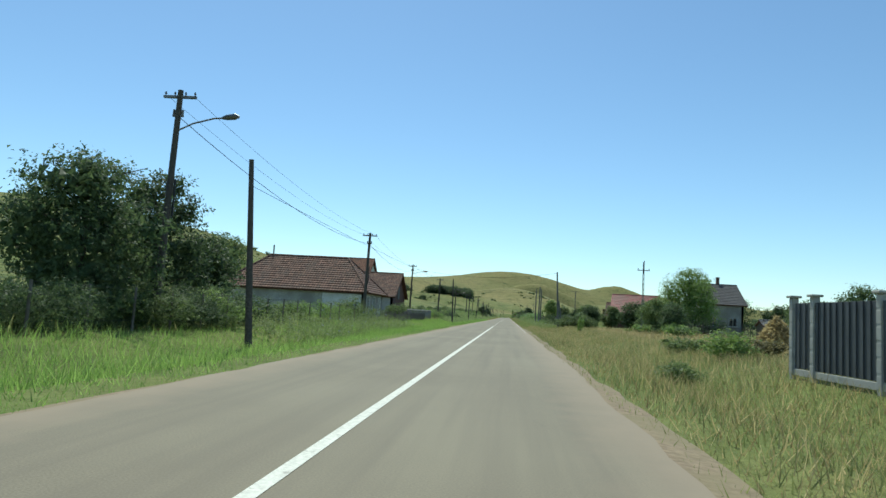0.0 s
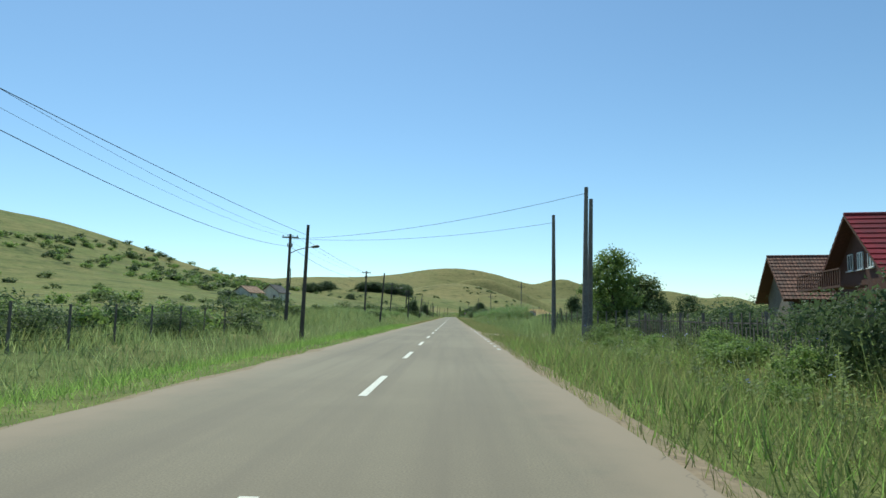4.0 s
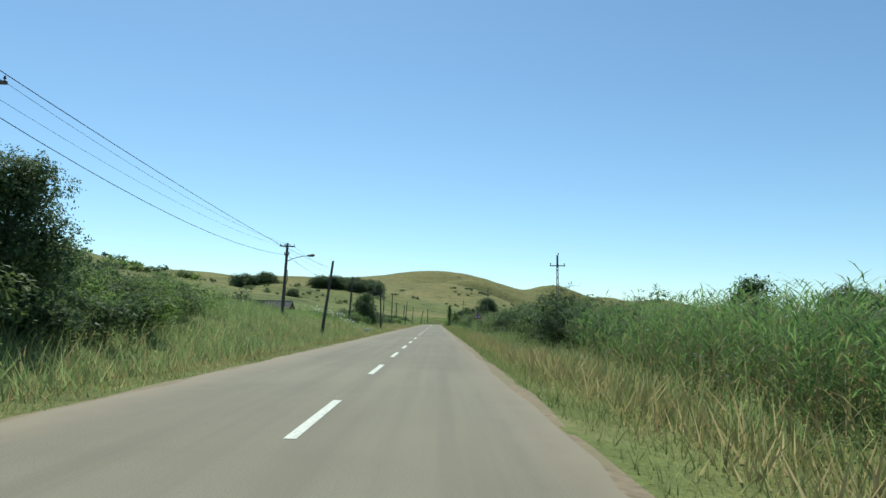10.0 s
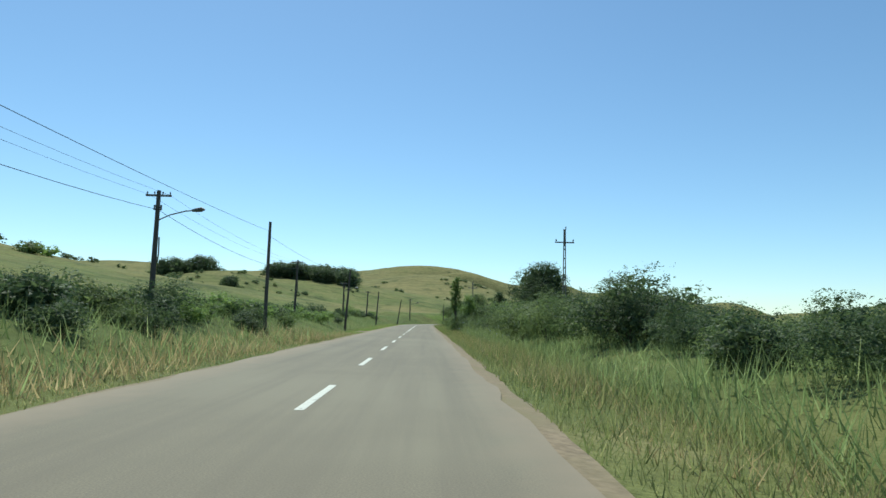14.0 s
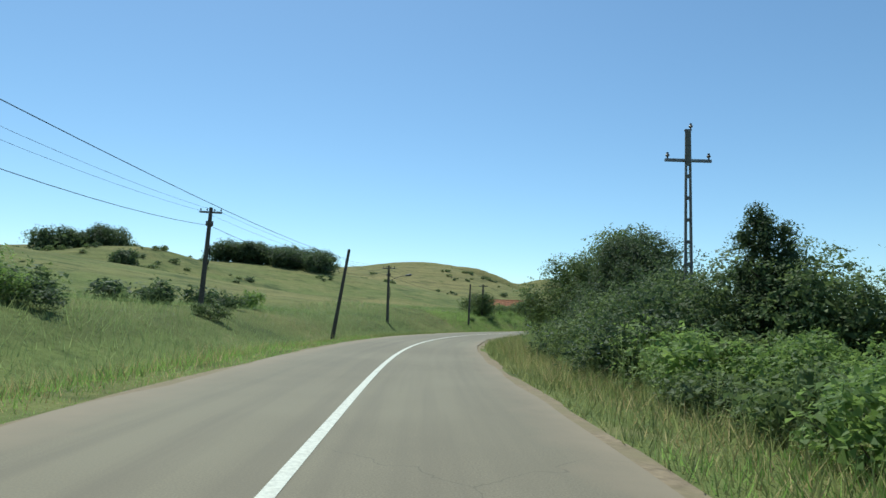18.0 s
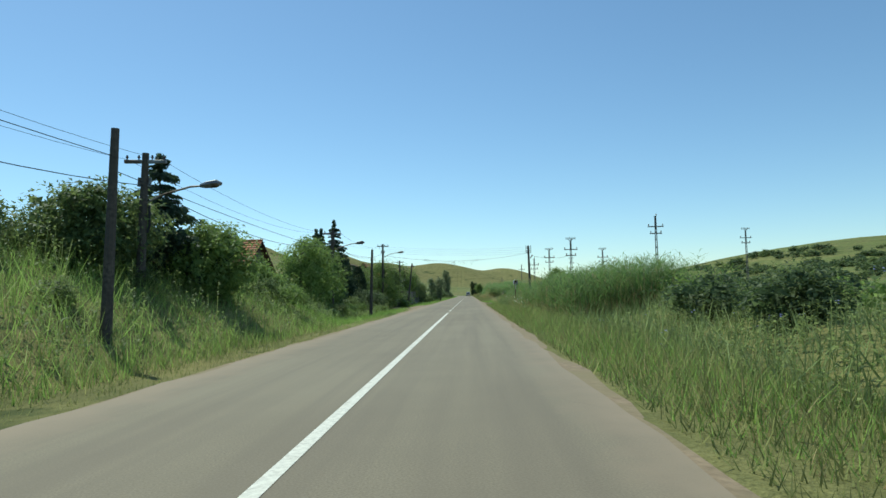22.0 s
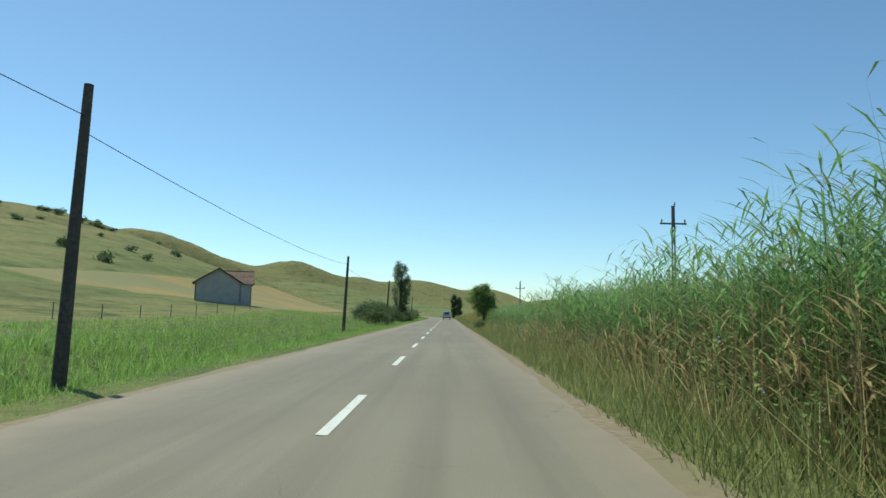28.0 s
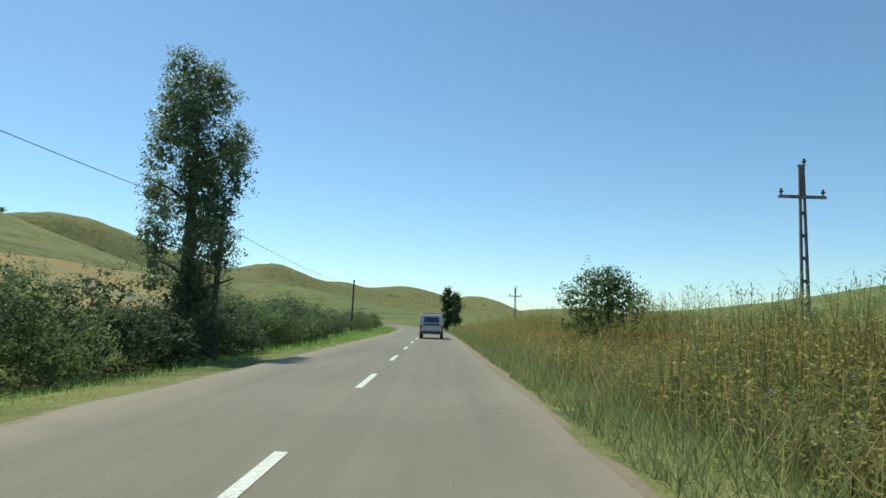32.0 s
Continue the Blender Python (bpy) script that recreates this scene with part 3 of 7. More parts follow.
HALF = 3.12
ground = ground_sheet()
S_ROAD = np.arange(-120, 1040, 1.0)
rag = lambda k, a: wave(S_ROAD / 1.7, k) * a + wave(S_ROAD / 0.9, k + 7) * a * 0.5
SIDE = 3.16 - 0.3 * ease((S_ROAD - 170) / 30)  # the asphalt's right half narrows after the village
road = tagged(new("road", ribbon("road", S_ROAD, -HALF + rag(3, 0.12), SIDE + rag(11, 0.08), 0.0, 0.0, ASPHALT, 5)), "worn grey-brown asphalt country road with ragged edges", "road", kind="structure")
for side, k in ((-1, 21), (1, 35)):
    inner, outer = side * (2.7 if side < 0 else SIDE - 0.2), side * ((3.5 if side < 0 else SIDE + 0.36) + rag(k, 0.10) + 0.14 * wave(S_ROAD / 23, k))
    a, b = (outer, inner) if side < 0 else (inner, outer)
    za, zb = (-0.06, -0.015) if side < 0 else (-0.015, -0.06)
    ob = new("shoulder", ribbon("shoulder", S_ROAD, a, b, za, zb, GRAVEL, 4))
    tagged(ob, "narrow tan gravel shoulder beside the asphalt", "road shoulder", kind="structure")


def mark(s0, s1, d=0.0, wide=0.13, name="centre_dash"):
    n = max(2, int((s1 - s0) / 2) + 2)
    s = np.linspace(s0, s1, n)
    w = wide / 2
    ob = new(name, ribbon(name, s, d - w, d + w, 0.005, 0.005, PAINT_OLD if name == "edge_dash" else PAINT))
    ob.parent = road
    return ob


mark(-120, 80.5, name="centre_line")
mark(438.4, 457.8, name="centre_line")
mark(458.6, 459.6)
mark(460.5, 461.5)
mark(462.3, 611.9, name="centre_line")
ANCHORS = (99.1, 124.8, 133.2, 205.8, 214.4, 227.8, 236.3, 259.4, 267.3, 280.6, 288.6, 309.5, 318.2, 330.4, 339.0, 360.1, 368.1, 433.2)
AFTER = (616.2, 624.1, 631.3, 639.2, 648.3, 712.6, 721.4, 745.8, 761.2, 770.2, 786.8, 795.8, 804.8, 813.8, 990.0)
for row in (ANCHORS, AFTER):
    for a, b in zip(row, row[1:]):
        n = max(1, round((b - a) / 8.3))
        for k in range(n):
            s = a + (b - a) * k / n
            mark(s, s + 3.2)
mark(90.6, 93.8)
mark(433.4, 435.8)
for k in list(range(24)) + list(range(35, 52)):
    s = 58 + 2.3 * k
    mark(s, s + 0.95, 2.98, 0.11, "edge_dash")


BARE = []


def dirt(s0, s1, d0, d1, label, lift=0.04):
    """A trodden earth entrance beside the road, where no grass grows."""
    BARE.append((s0 - 0.8, s1 + 0.8, min(d0, d1), max(d0, d1)))
    n, k = int((s1 - s0) / 0.5) + 2, int(abs(d1 - d0) / 0.5) + 2
    s, d = np.linspace(s0, s1, n)[:, None], np.linspace(d0, d1, k)[None]
    grow = (d - d0) / (d1 - d0)
    s = s + (s - (s0 + s1) / 2) * 0.35 * (1 - grow) + wave(s * 0.7, d * 0.7) * 0.5
    s, d = np.broadcast_arrays(s, d)
    x, y = at(s, d)
    rim = np.minimum(np.minimum(np.arange(n), np.arange(n)[::-1])[:, None], np.minimum(np.arange(k) + 3, np.arange(k)[::-1])[None])
    z = height(x, y, d) + np.clip(0.03 * rim - 0.05, -0.05, lift)
    f = grid_faces(n, k)
    me = mesh_of("dirt_entrance", np.stack([x, y, z], -1), f[:, ::-1] if d1 > d0 else f, GRAVEL, True)
    tagged(new("dirt_entrance", me), label, "dirt track", kind="structure")




def apron(stations, label, inner=2.75):
    """Bare gravel beside the asphalt whose outer edge follows (s, d) stations."""
    ss, dd = zip(*stations)
    s = np.arange(ss[0], ss[-1] + 0.01, 0.4)
    out = np.interp(s, ss, dd) + 0.14 * wave(s / 0.9, 2.5) + 0.1 * wave(s / 0.37, 7.5)
    k = 9
    u = np.linspace(0, 1, k)[None]
    d = np.sign(dd[0]) * inner * (1 - u) + out[:, None] * u
    s2 = np.broadcast_to(s[:, None], d.shape)
    x, y = at(s2, d)
    z = height(x, y, d) + 0.045 * np.minimum(1, 2.5 * (1 - u)) * np.minimum(1, (np.arange(len(s)) + 1) / 3)[:, None] + 0.012 * wave(x / 0.4, y / 0.4) - 0.02 * u
    f = grid_faces(len(s), k)
    me = mesh_of("dirt_entrance", np.stack([x, y, z], -1), f[:, ::-1] if dd[0] > 0 else f, GRAVEL, True)
    tagged(new("dirt_entrance", me), label, "dirt track", kind="structure")
    for a, o in zip(s[::2], out[::2]):
        BARE.append((a - 0.1, a + 0.9, min(0, o - 0.1), max(0, o - 0.1)))


apron(((641, 3.2), (642.5, 3.6), (646, 4.1), (651, 5.6), (655.5, 6.9), (658.6, 8.0), (659.6, 6.0), (661, 4.2), (666, 3.5)), "bare reddish gravel entrance widening from the asphalt")
apron(((626, -3.7), (630, -4.6), (634, -4.4), (638, -5.0), (641, -6.2), (645, -7.8), (649.5, -8.8), (650.6, -6.0), (651.5, -4.4), (656, -3.7)), "worn earth yard entrance joining the asphalt")
dirt(99.5, 104, 2.9, 5.2, "small patch of bare gravel beside the asphalt")
dirt(160, 165, 2.9, 9, "short dirt drive to a field gate")
dirt(368.5, 377, -2.9, -7.5, "gravelly field entrance in the verge")
dirt(437, 441, -2.9, -7, "gravelly field entrance in the verge")


# ------------------------------------------------------------------ leaves, bushes, trees
def leaf_cloud(rng, blobs, n, size, shell=0.55, droop=0.0, ragged=1.0, fill=0.14):
    """n leaves in sprays over the outside of several blobs (x, y, z, rx, ry, rz), with larger inner leaves that close the crown."""
    B = np.array(blobs, float)
    w = (B[:, 3] * B[:, 4] * B[:, 5]) ** 0.7
    m = max(n // 11, 8)
    k = rng.choice(len(B), m * 3, p=w / w.sum())
    v = rng.normal(size=(m * 3, 3))
    v[:, 2] += 0.25
    v /= np.linalg.norm(v, axis=1)[:, None]
    r = shell + (1 - shell) * rng.random(m * 3) ** 0.4
    lump = 1 + 0.2 * ragged * np.sin(v[:, 0] * 5 + k) * np.sin(v[:, 1] * 5 + 2 * k) + 0.13 * ragged * np.clip(rng.normal(size=m * 3), -1, 1.8)
    c = B[k, :3] + v * B[k, 3:] * (r * lump)[:, None]
    # sprays deep inside a neighbouring blob would never show
    near = np.min([np.linalg.norm((c - q[:3]) / q[3:], axis=1) for q in B], axis=0)
    pick = np.flatnonzero(near > 0.62)[:m]
    if len(pick) < m:
        pick = np.concatenate([pick, rng.integers(0, m * 3, m - len(pick))])
    pick = np.repeat(pick, -(-n // m))[:n]
    v, c = v[pick], c[pick] + rng.normal(size=(n, 3)) * size * np.array((1.7, 1.7, 1.2))
    nor = v * 0.7 + np.array((0, 0, 0.55)) + rng.normal(size=(n, 3)) * 0.6
    L = size * (0.6 + 0.8 * rng.random(n))
    inner = int(n * fill)
    if inner:
        k = rng.choice(len(B), inner, p=w / w.sum())
        u = rng.normal(size=(inner, 3))
        u /= np.linalg.norm(u, axis=1)[:, None]
        c = np.concatenate([c, B[k, :3] + u * B[k, 3:] * (0.15 + 0.55 * rng.random(inner))[:, None]])
        nor = np.concatenate([nor, rng.normal(size=(inner, 3))])
        v = np.concatenate([v, u])
        L = np.concatenate([L, size * (1.8 + 1.4 * rng.random(inner))])
    nor /= np.linalg.norm(nor, axis=1)[:, None]
    a = v * 0.5 + rng.normal(size=(len(c), 3))
    a[:, 2] -= droop + 0.25
    a -= nor * np.sum(a * nor, axis=1)[:, None]
    a /= np.linalg.norm(a, axis=1)[:, None]
    b = np.cross(nor, a)
    L = L[:, None]
    verts = np.stack([c - a * L * 0.85, c + a * L * 0.25 + b * L * 0.6, c + a * L * 0.85 - b * L * 0.45], 1)
    return verts.reshape(-1, 3), np.arange(3 * len(c)).reshape(-1, 3)


def bush_mesh(seed, n, material, size=0.055, lumps=9):
    rng = np.random.default_rng(seed)
    blobs = []
    for _ in range(lumps):
        a, r = rng.random() * 6.3, rng.random() ** 0.6 * 0.52
        h = 0.22 + 0.56 * rng.random() * (1 - r)
        q = (0.15 + 0.19 * rng.random()) * (9 / lumps) ** 0.3
        blobs.append((math.cos(a) * r, math.sin(a) * r, h, q * 1.1, q * 1.1, q))
    blobs.append((0, 0, 0.28, 0.55, 0.55, 0.28))
    v, f = leaf_cloud(rng, blobs, n, size, 0.5, 0.0, 0.4)
    # shoots that stick out of the outline
    B = np.array(blobs)[rng.integers(0, lumps, 16)]
    out = []
    for x, y, z, rx, ry, rz in B:
        tip = np.array((x + rng.normal() * 0.12, y + rng.normal() * 0.12, z + rz * (0.95 + 0.32 * rng.random())))
        foot = np.array((x, y, z))
        for k in range(14 if lumps > 9 else 8):
            c = foot + (tip - foot) * (0.35 + 0.65 * rng.random()) + rng.normal(size=3) * size * 0.5
            o = rng.normal(size=3)
            o *= size * (1.15 if lumps > 9 else 1.4) / np.linalg.norm(o)
            out += [c, c + o * 0.8 + rng.normal(size=3) * size * 0.3, c + o + rng.normal(size=3) * size * 0.2]
    v = np.concatenate([v, np.array(out)])
    v[:, 2] = np.maximum(v[:, 2], -0.05)
    return mesh_of("foliage", v, np.arange(len(v)).reshape(-1, 3), material)


def stem_mesh(seed):
    rng = random.Random(seed)
    bm = bmesh.new()
    a = rng.random() * 6.3
    tube(bm, [(0.02, 0, -0.1), (0.08 * math.cos(a), 0.08 * math.sin(a), 0.3), (0.2 * math.cos(a), 0.2 * math.sin(a), 0.5)], [0.016, 0.01, 0.003], 5)
    for _ in range(3):
        a, r = rng.random() * 6.3, 0.25 + rng.random() * 0.2
        tube(bm, [(0.02, 0, 0.02), (r * 0.5 * math.cos(a), r * 0.5 * math.sin(a), 0.3), (r * math.cos(a), r * math.sin(a), 0.46)], [0.01, 0.006, 0.002], 4)
    me = bpy.data.meshes.new("stem")
    bm.to_mesh(me)
    bm.free()
    me.materials.append(BARK)
    return me


STEMS = [stem_mesh(k) for k in range(2)]
BUSHES, TALL_BUSHES, HIGH_BUSHES = {}, {}, {}
for key, material in (("dark", LEAF_DARK), ("green", LEAF), ("light", LEAF_LIGHT), ("dry", LEAF_DRY)):
    BUSHES[key] = [bush_mesh(40 + k, 1350, material, 0.041) for k in range(4)]
    TALL_BUSHES[key] = [bush_mesh(50 + k, 3000, material, 0.021, 18) for k in range(4)]
    HIGH_BUSHES[key] = [bush_mesh(56 + k, 6000, material, 0.0148, 26) for k in range(3)]
TONE = {"dark": "dark green", "green": "mid-green", "light": "bright yellow-green", "dry": "sunburnt brownish"}
RNG = random.Random(12)


def bush(s, d, tall, wide=None, key="green", where="in the rough verge"):
    wide = wide or tall * (1.0 + 0.35 * RNG.random())
    m = stand(s, d, RNG.random() * 360, 0.05, 0, tall, wide)
    ob = thing("bush", m, TONE[key] + " leafy bush " + where, "bush", "roadside bushes")
    piece("foliage", RNG.choice((HIGH_BUSHES if tall > 2.7 else TALL_BUSHES if tall > 1.9 else BUSHES)[key]), ob)
    piece("stem", RNG.choice(STEMS), ob)
    return ob


SCRUB = []


def scrub(s0, s1, d0, d1, h0, h1, n, keys=("green", "dark")):
    """Bushes too many and too far to count: gathered for one mesh a tone."""
    for k in range(n):
        if n > 30 and k and RNG.random() < 0.7:
            s, d = s + RNG.gauss(0, 4), d + RNG.gauss(0, 4)
        else:
            s, d = s0 + (s1 - s0) * (k + RNG.random()) / n, d0 + (d1 - d0) * RNG.random()
        h = h0 + (h1 - h0) * RNG.random()
        SCRUB.append((RNG.choice(keys), 1 if abs(d) < 11 else 2 if abs(d) < 13.1 else 6 if abs(d) < 34 else 12, stand(s, d, RNG.random() * 360, 0.05, 0, h, h * (1.0 + 0.6 * RNG.random()))))


def finish_scrub():
    for key in BUSHES:
        V = []
        for k, step, m in SCRUB:
            if k == key:
                tall = step < 12 and m.col[2].length > 1.7
                me = RNG.choice((HIGH_BUSHES if tall and step < 3 else TALL_BUSHES if tall else BUSHES)[key])
                n = len(me.vertices)
                co = np.empty(n * 3, dtype=np.float32)
                me.vertices.foreach_get("co", co)
                co = co.reshape(-1, 3, 3)[::step]
                mid = co.mean(1, keepdims=True)
                co = (mid + (co - mid) * step ** 0.45).reshape(-1, 3)
                M = np.array(m)
                V.append(co @ M[:3, :3].T + M[:3, 3])
        if V:
            V = np.concatenate(V)
            tagged(new("scrub", mesh_of("scrub", V, np.arange(len(V)).reshape(-1, 3), BUSHES[key][0].materials[0])), TONE[key] + " scrub bushes scattered over slopes and field edges", "scrub", kind="stuff")


def thicket(s0, s1, d0, d1, h0, h1, n, keys=("green", "dark"), where="in the rough verge"):
    for k in range(n):
        s = s0 + (s1 - s0) * (k + RNG.random()) / n
        d = d0 + (d1 - d0) * RNG.random()
        f = abs(d - d0) / max(abs(d1 - d0), 0.1)
        h = h0 + (h1 - h0) * (0.35 * RNG.random() + 0.65 * f)
        if abs(d) > 9.3:
            scrub(s, s, d, d, h, h, 1, keys)
        else:
            bush(s, d, h, None, RNG.choice(keys), where)


def limbs(bm, rng, height_, crown_base, spread, n, r0, lean=(0, 0), owner=None):
    """Trunk and limbs as tapered tubes; with an owner each limb is a part of it."""
    top = Vector((lean[0], lean[1], height_ * 0.86))
    tube(bm, [(0, 0, -0.3), (lean[0] * 0.2, lean[1] * 0.2, height_ * 0.25), (lean[0] * 0.6, lean[1] * 0.6, height_ * 0.55), top], [r0 * 1.2, r0, r0 * 0.65, r0 * 0.15], 8)
    for k in range(n):
        f = crown_base + (0.85 - crown_base) * (k + rng.random()) / n
        a = k * 2.4 + rng.random()
        p = Vector((lean[0] * f, lean[1] * f, height_ * f))
        l = spread * (0.6 + 0.5 * rng.random()) * (1.15 - f * 0.6)
        q = p + Vector((math.cos(a) * l * 0.5, math.sin(a) * l * 0.5, l * 0.35))
        e = p + Vector((math.cos(a) * l, math.sin(a) * l, l * 0.55))
        r = r0 * 0.45 * (1 - f * 0.5)
        if owner is None:
            tube(bm, [p, q, e], [r, r * 0.7, r * 0.2], 5)
        else:
            one = bmesh.new()
            tube(one, [p, q, e], [r, r * 0.7, r * 0.2], 5)
            part("limb", one, BARK, owner)


def tree(s, d, tall, wide, label, material=None, seed=1, leaves=5000, leaf=0.13, base=0.3, shape="round", droop=0.0, name="tree", group="", sink=0.0):
    """A broad-leaved tree: round, column (poplar) or weeping crown."""
    rng, nrg = random.Random(seed), np.random.default_rng(seed)
    ob = thing(name, stand(s, d, 0, sink), label, "tree", group)
    bm = bmesh.new()
    limbs(bm, rng, tall, base, wide * 0.42, 9, 0.035 * tall ** 0.8, owner=ob if abs(d) < 14 else None)
    part("trunk", bm, BARK, ob)
    blobs = []
    n = 64 if shape == "column" else 28
    for k in range(n):
        f = (k + rng.random()) / n
        z = tall * (base + (0.95 - base) * f)
        if shape == "column":
            w = wide * 0.5 * min(1.0, 0.62 + 1.5 * f) * (1 - max(0.0, (f - 0.62) / 0.42) ** 2) ** 0.5
            q = wide * (0.11 + 0.08 * rng.random())
            qz = q * 1.45
        else:
            w = wide * 0.5 * math.sin(math.pi * (0.12 + 0.8 * f)) ** 0.7
            q = wide * (0.13 + 0.10 * rng.random())
            qz = q * (1.3 if shape == "weeping" else 0.85)
        a, r = rng.random() * 6.3, (rng.random() ** 0.5) * max(w - q * 0.6, 0.05)
        blobs.append((math.cos(a) * r, math.sin(a) * r, min(z, tall - qz * 0.8), q, q, qz))
    # the middle of the crown is filled too, so that no sky shows through it
    mid, half = (base + 0.97) / 2 * tall, (0.97 - base) / 2 * tall
    blobs.append((0, 0, mid, wide * (0.2 if shape == "column" else 0.34), wide * (0.2 if shape == "column" else 0.34), half * 0.8))
    v, f = leaf_cloud(nrg, blobs, leaves, leaf, 0.4, droop)
    me = mesh_of("crown", v, f, material or LEAF)
    piece("crown", me, ob)
    return ob


def conifer(s, d, tall, wide, label, seed=1, shape="spruce"):
    """A spruce with whorls of drooping branches, or a clipped thuja."""
    nrg = np.random.default_rng(seed)
    ob = thing("spruce" if shape == "spruce" else "thuja", stand(s, d), label, "conifer")
    bm = bmesh.new()
    tube(bm, [(0, 0, -0.2), (0, 0, tall * 0.95)], [0.02 * tall, 0.01], 7)
    part("trunk", bm, BARK, ob)
    if shape == "spruce":
        tiers = int(tall * 3.4)
        C, O = [], []
        for k in range(tiers):
            f = (k + nrg.random() * 1.6) / (tiers + 0.6)
            reach = wide * 0.5 * (1 - f) ** 0.85 * (0.75 + 0.5 * nrg.random()) + 0.12
            for j in range(8):
                a = 6.283 * (j + nrg.random() * 0.9) / 8 + k
                l = reach * (0.6 + 0.6 * nrg.random())
                n = int(26 + 46 * l)
                u = nrg.random(n) ** 0.75
                side = nrg.normal(size=n) * 0.13 * l * (1.1 - u)
                x, y = np.cos(a) * u * l - np.sin(a) * side, np.sin(a) * u * l + np.cos(a) * side
                z = tall * (0.05 + 0.93 * f) + nrg.normal() * 0.09 + l * (0.16 * u - 0.55 * u * u + 0.22 * u ** 4) - np.abs(nrg.normal(size=n)) * 0.07 * (0.4 + l)
                C.append(np.stack([x, y, z], -1))
                O.append(np.stack([np.cos(a) + 0 * u, np.sin(a) + 0 * u, -0.55 + 0.3 * nrg.normal(size=n)], -1))
        n = 220
        top = nrg.random(n)
        C.append(np.stack([nrg.normal(size=n) * 0.05, nrg.normal(size=n) * 0.05, tall * (0.9 + 0.1 * top)], -1))
        O.append(np.stack([nrg.normal(size=n), nrg.normal(size=n), 0.8 + 0 * top], -1))
        c, out = np.concatenate(C), np.concatenate(O)
        out = out + nrg.normal(size=out.shape) * 0.3
        L = 0.085 + 0.07 * nrg.random(len(c))
    else:
        n = 6500
        f = nrg.random(n) ** 1.1
        a = nrg.random(n) * 6.283
        R = wide * 0.5 * np.sin(np.pi * (0.16 + 0.82 * f)) ** 0.6 * (0.75 + 0.25 * nrg.random(n))
        c = np.stack([np.cos(a) * R, np.sin(a) * R, tall * (0.06 + 0.94 * f)], -1)
        out = np.stack([np.cos(a), np.sin(a), 0 * a + 0.9], -1) + nrg.normal(size=(n, 3)) * 0.35
        L = (0.045 * tall ** 0.6) * (0.7 + 0.8 * nrg.random(n))
    out /= np.linalg.norm(out, axis=1)[:, None]
    side = np.cross(out, nrg.normal(size=c.shape))
    side /= np.linalg.norm(side, axis=1)[:, None]
    L = L[:, None]
    v = np.stack([c - out * L, c + side * L * 0.4 + out * L * 0.4, c + out * L - side * L * 0.3], 1).reshape(-1, 3)
    piece("needles", mesh_of("needles", v, np.arange(len(v)).reshape(-1, 3), NEEDLE), ob)
    return ob


# ------------------------------------------------------------------ grass, reeds, weeds
def place(rng, s0, s1, d0, d1, n, bias=1.0):
    s = s0 + (s1 - s0) * rng.random(n)
    d = d0 + (d1 - d0) * rng.random(n) ** bias
    keep = np.ones(n, bool)
    for a, b, lo, hi in BARE:
        keep &= ~((s > a) & (s < b) & (d > lo) & (d < hi))
    s, d = s[keep], d[keep]
    x, y = at(s, d)
    return np.stack([x, y, height(x, y, d)], -1), s, d


def blades(rng, zones):
    """Tufts of single grass blades over zones (s0, s1, d0, d1, per square metre, low, high, width)."""
    V = []
    for s0, s1, d0, d1, dens, h0, h1, wide in zones:
        n = int(abs(d1 - d0) * (s1 - s0) * dens)
        p, s, d = place(rng, s0, s1, d0, d1, n)
        n = len(s)
        p[:, 2] -= 0.03
        patch = 0.65 + 0.5 * (wave(p[:, 0] / 2.3, p[:, 1] / 2.3) * 0.5 + 0.5) + 0.35 * wave(p[:, 0] / 9, p[:, 1] / 9)
        edge = np.where(d > 0, 0.55 + 0.45 * ease((d - 3.4) / 1.1), 0.34 + 0.66 * ease((-d - 3.6) / 1.8))
        h = (h0 + (h1 - h0) * rng.random(n) ** 1.6) * np.clip(patch, 0.35, 1.4) * edge
        a = rng.random(n) * 6.283
        w = wide * (0.6 + 0.8 * rng.random(n)) / 2
        lean = rng.normal(size=(n, 2)) * 0.42 * h[:, None]
        e = np.stack([np.cos(a) * w, np.sin(a) * w, 0 * a], -1)
        tip = p + np.stack([lean[:, 0], lean[:, 1], h], -1)
        V.append(np.stack([p - e, p + e, tip], 1))
    v = np.concatenate(V).reshape(-1, 3)
    return v, np.arange(len(v)).reshape(-1, 3)


def grass(name, zones, material, label, seed):
    v, f = blades(np.random.default_rng(seed), zones)
    tagged(new(name, mesh_of(name, v, f, material)), label, "grass", kind="stuff")


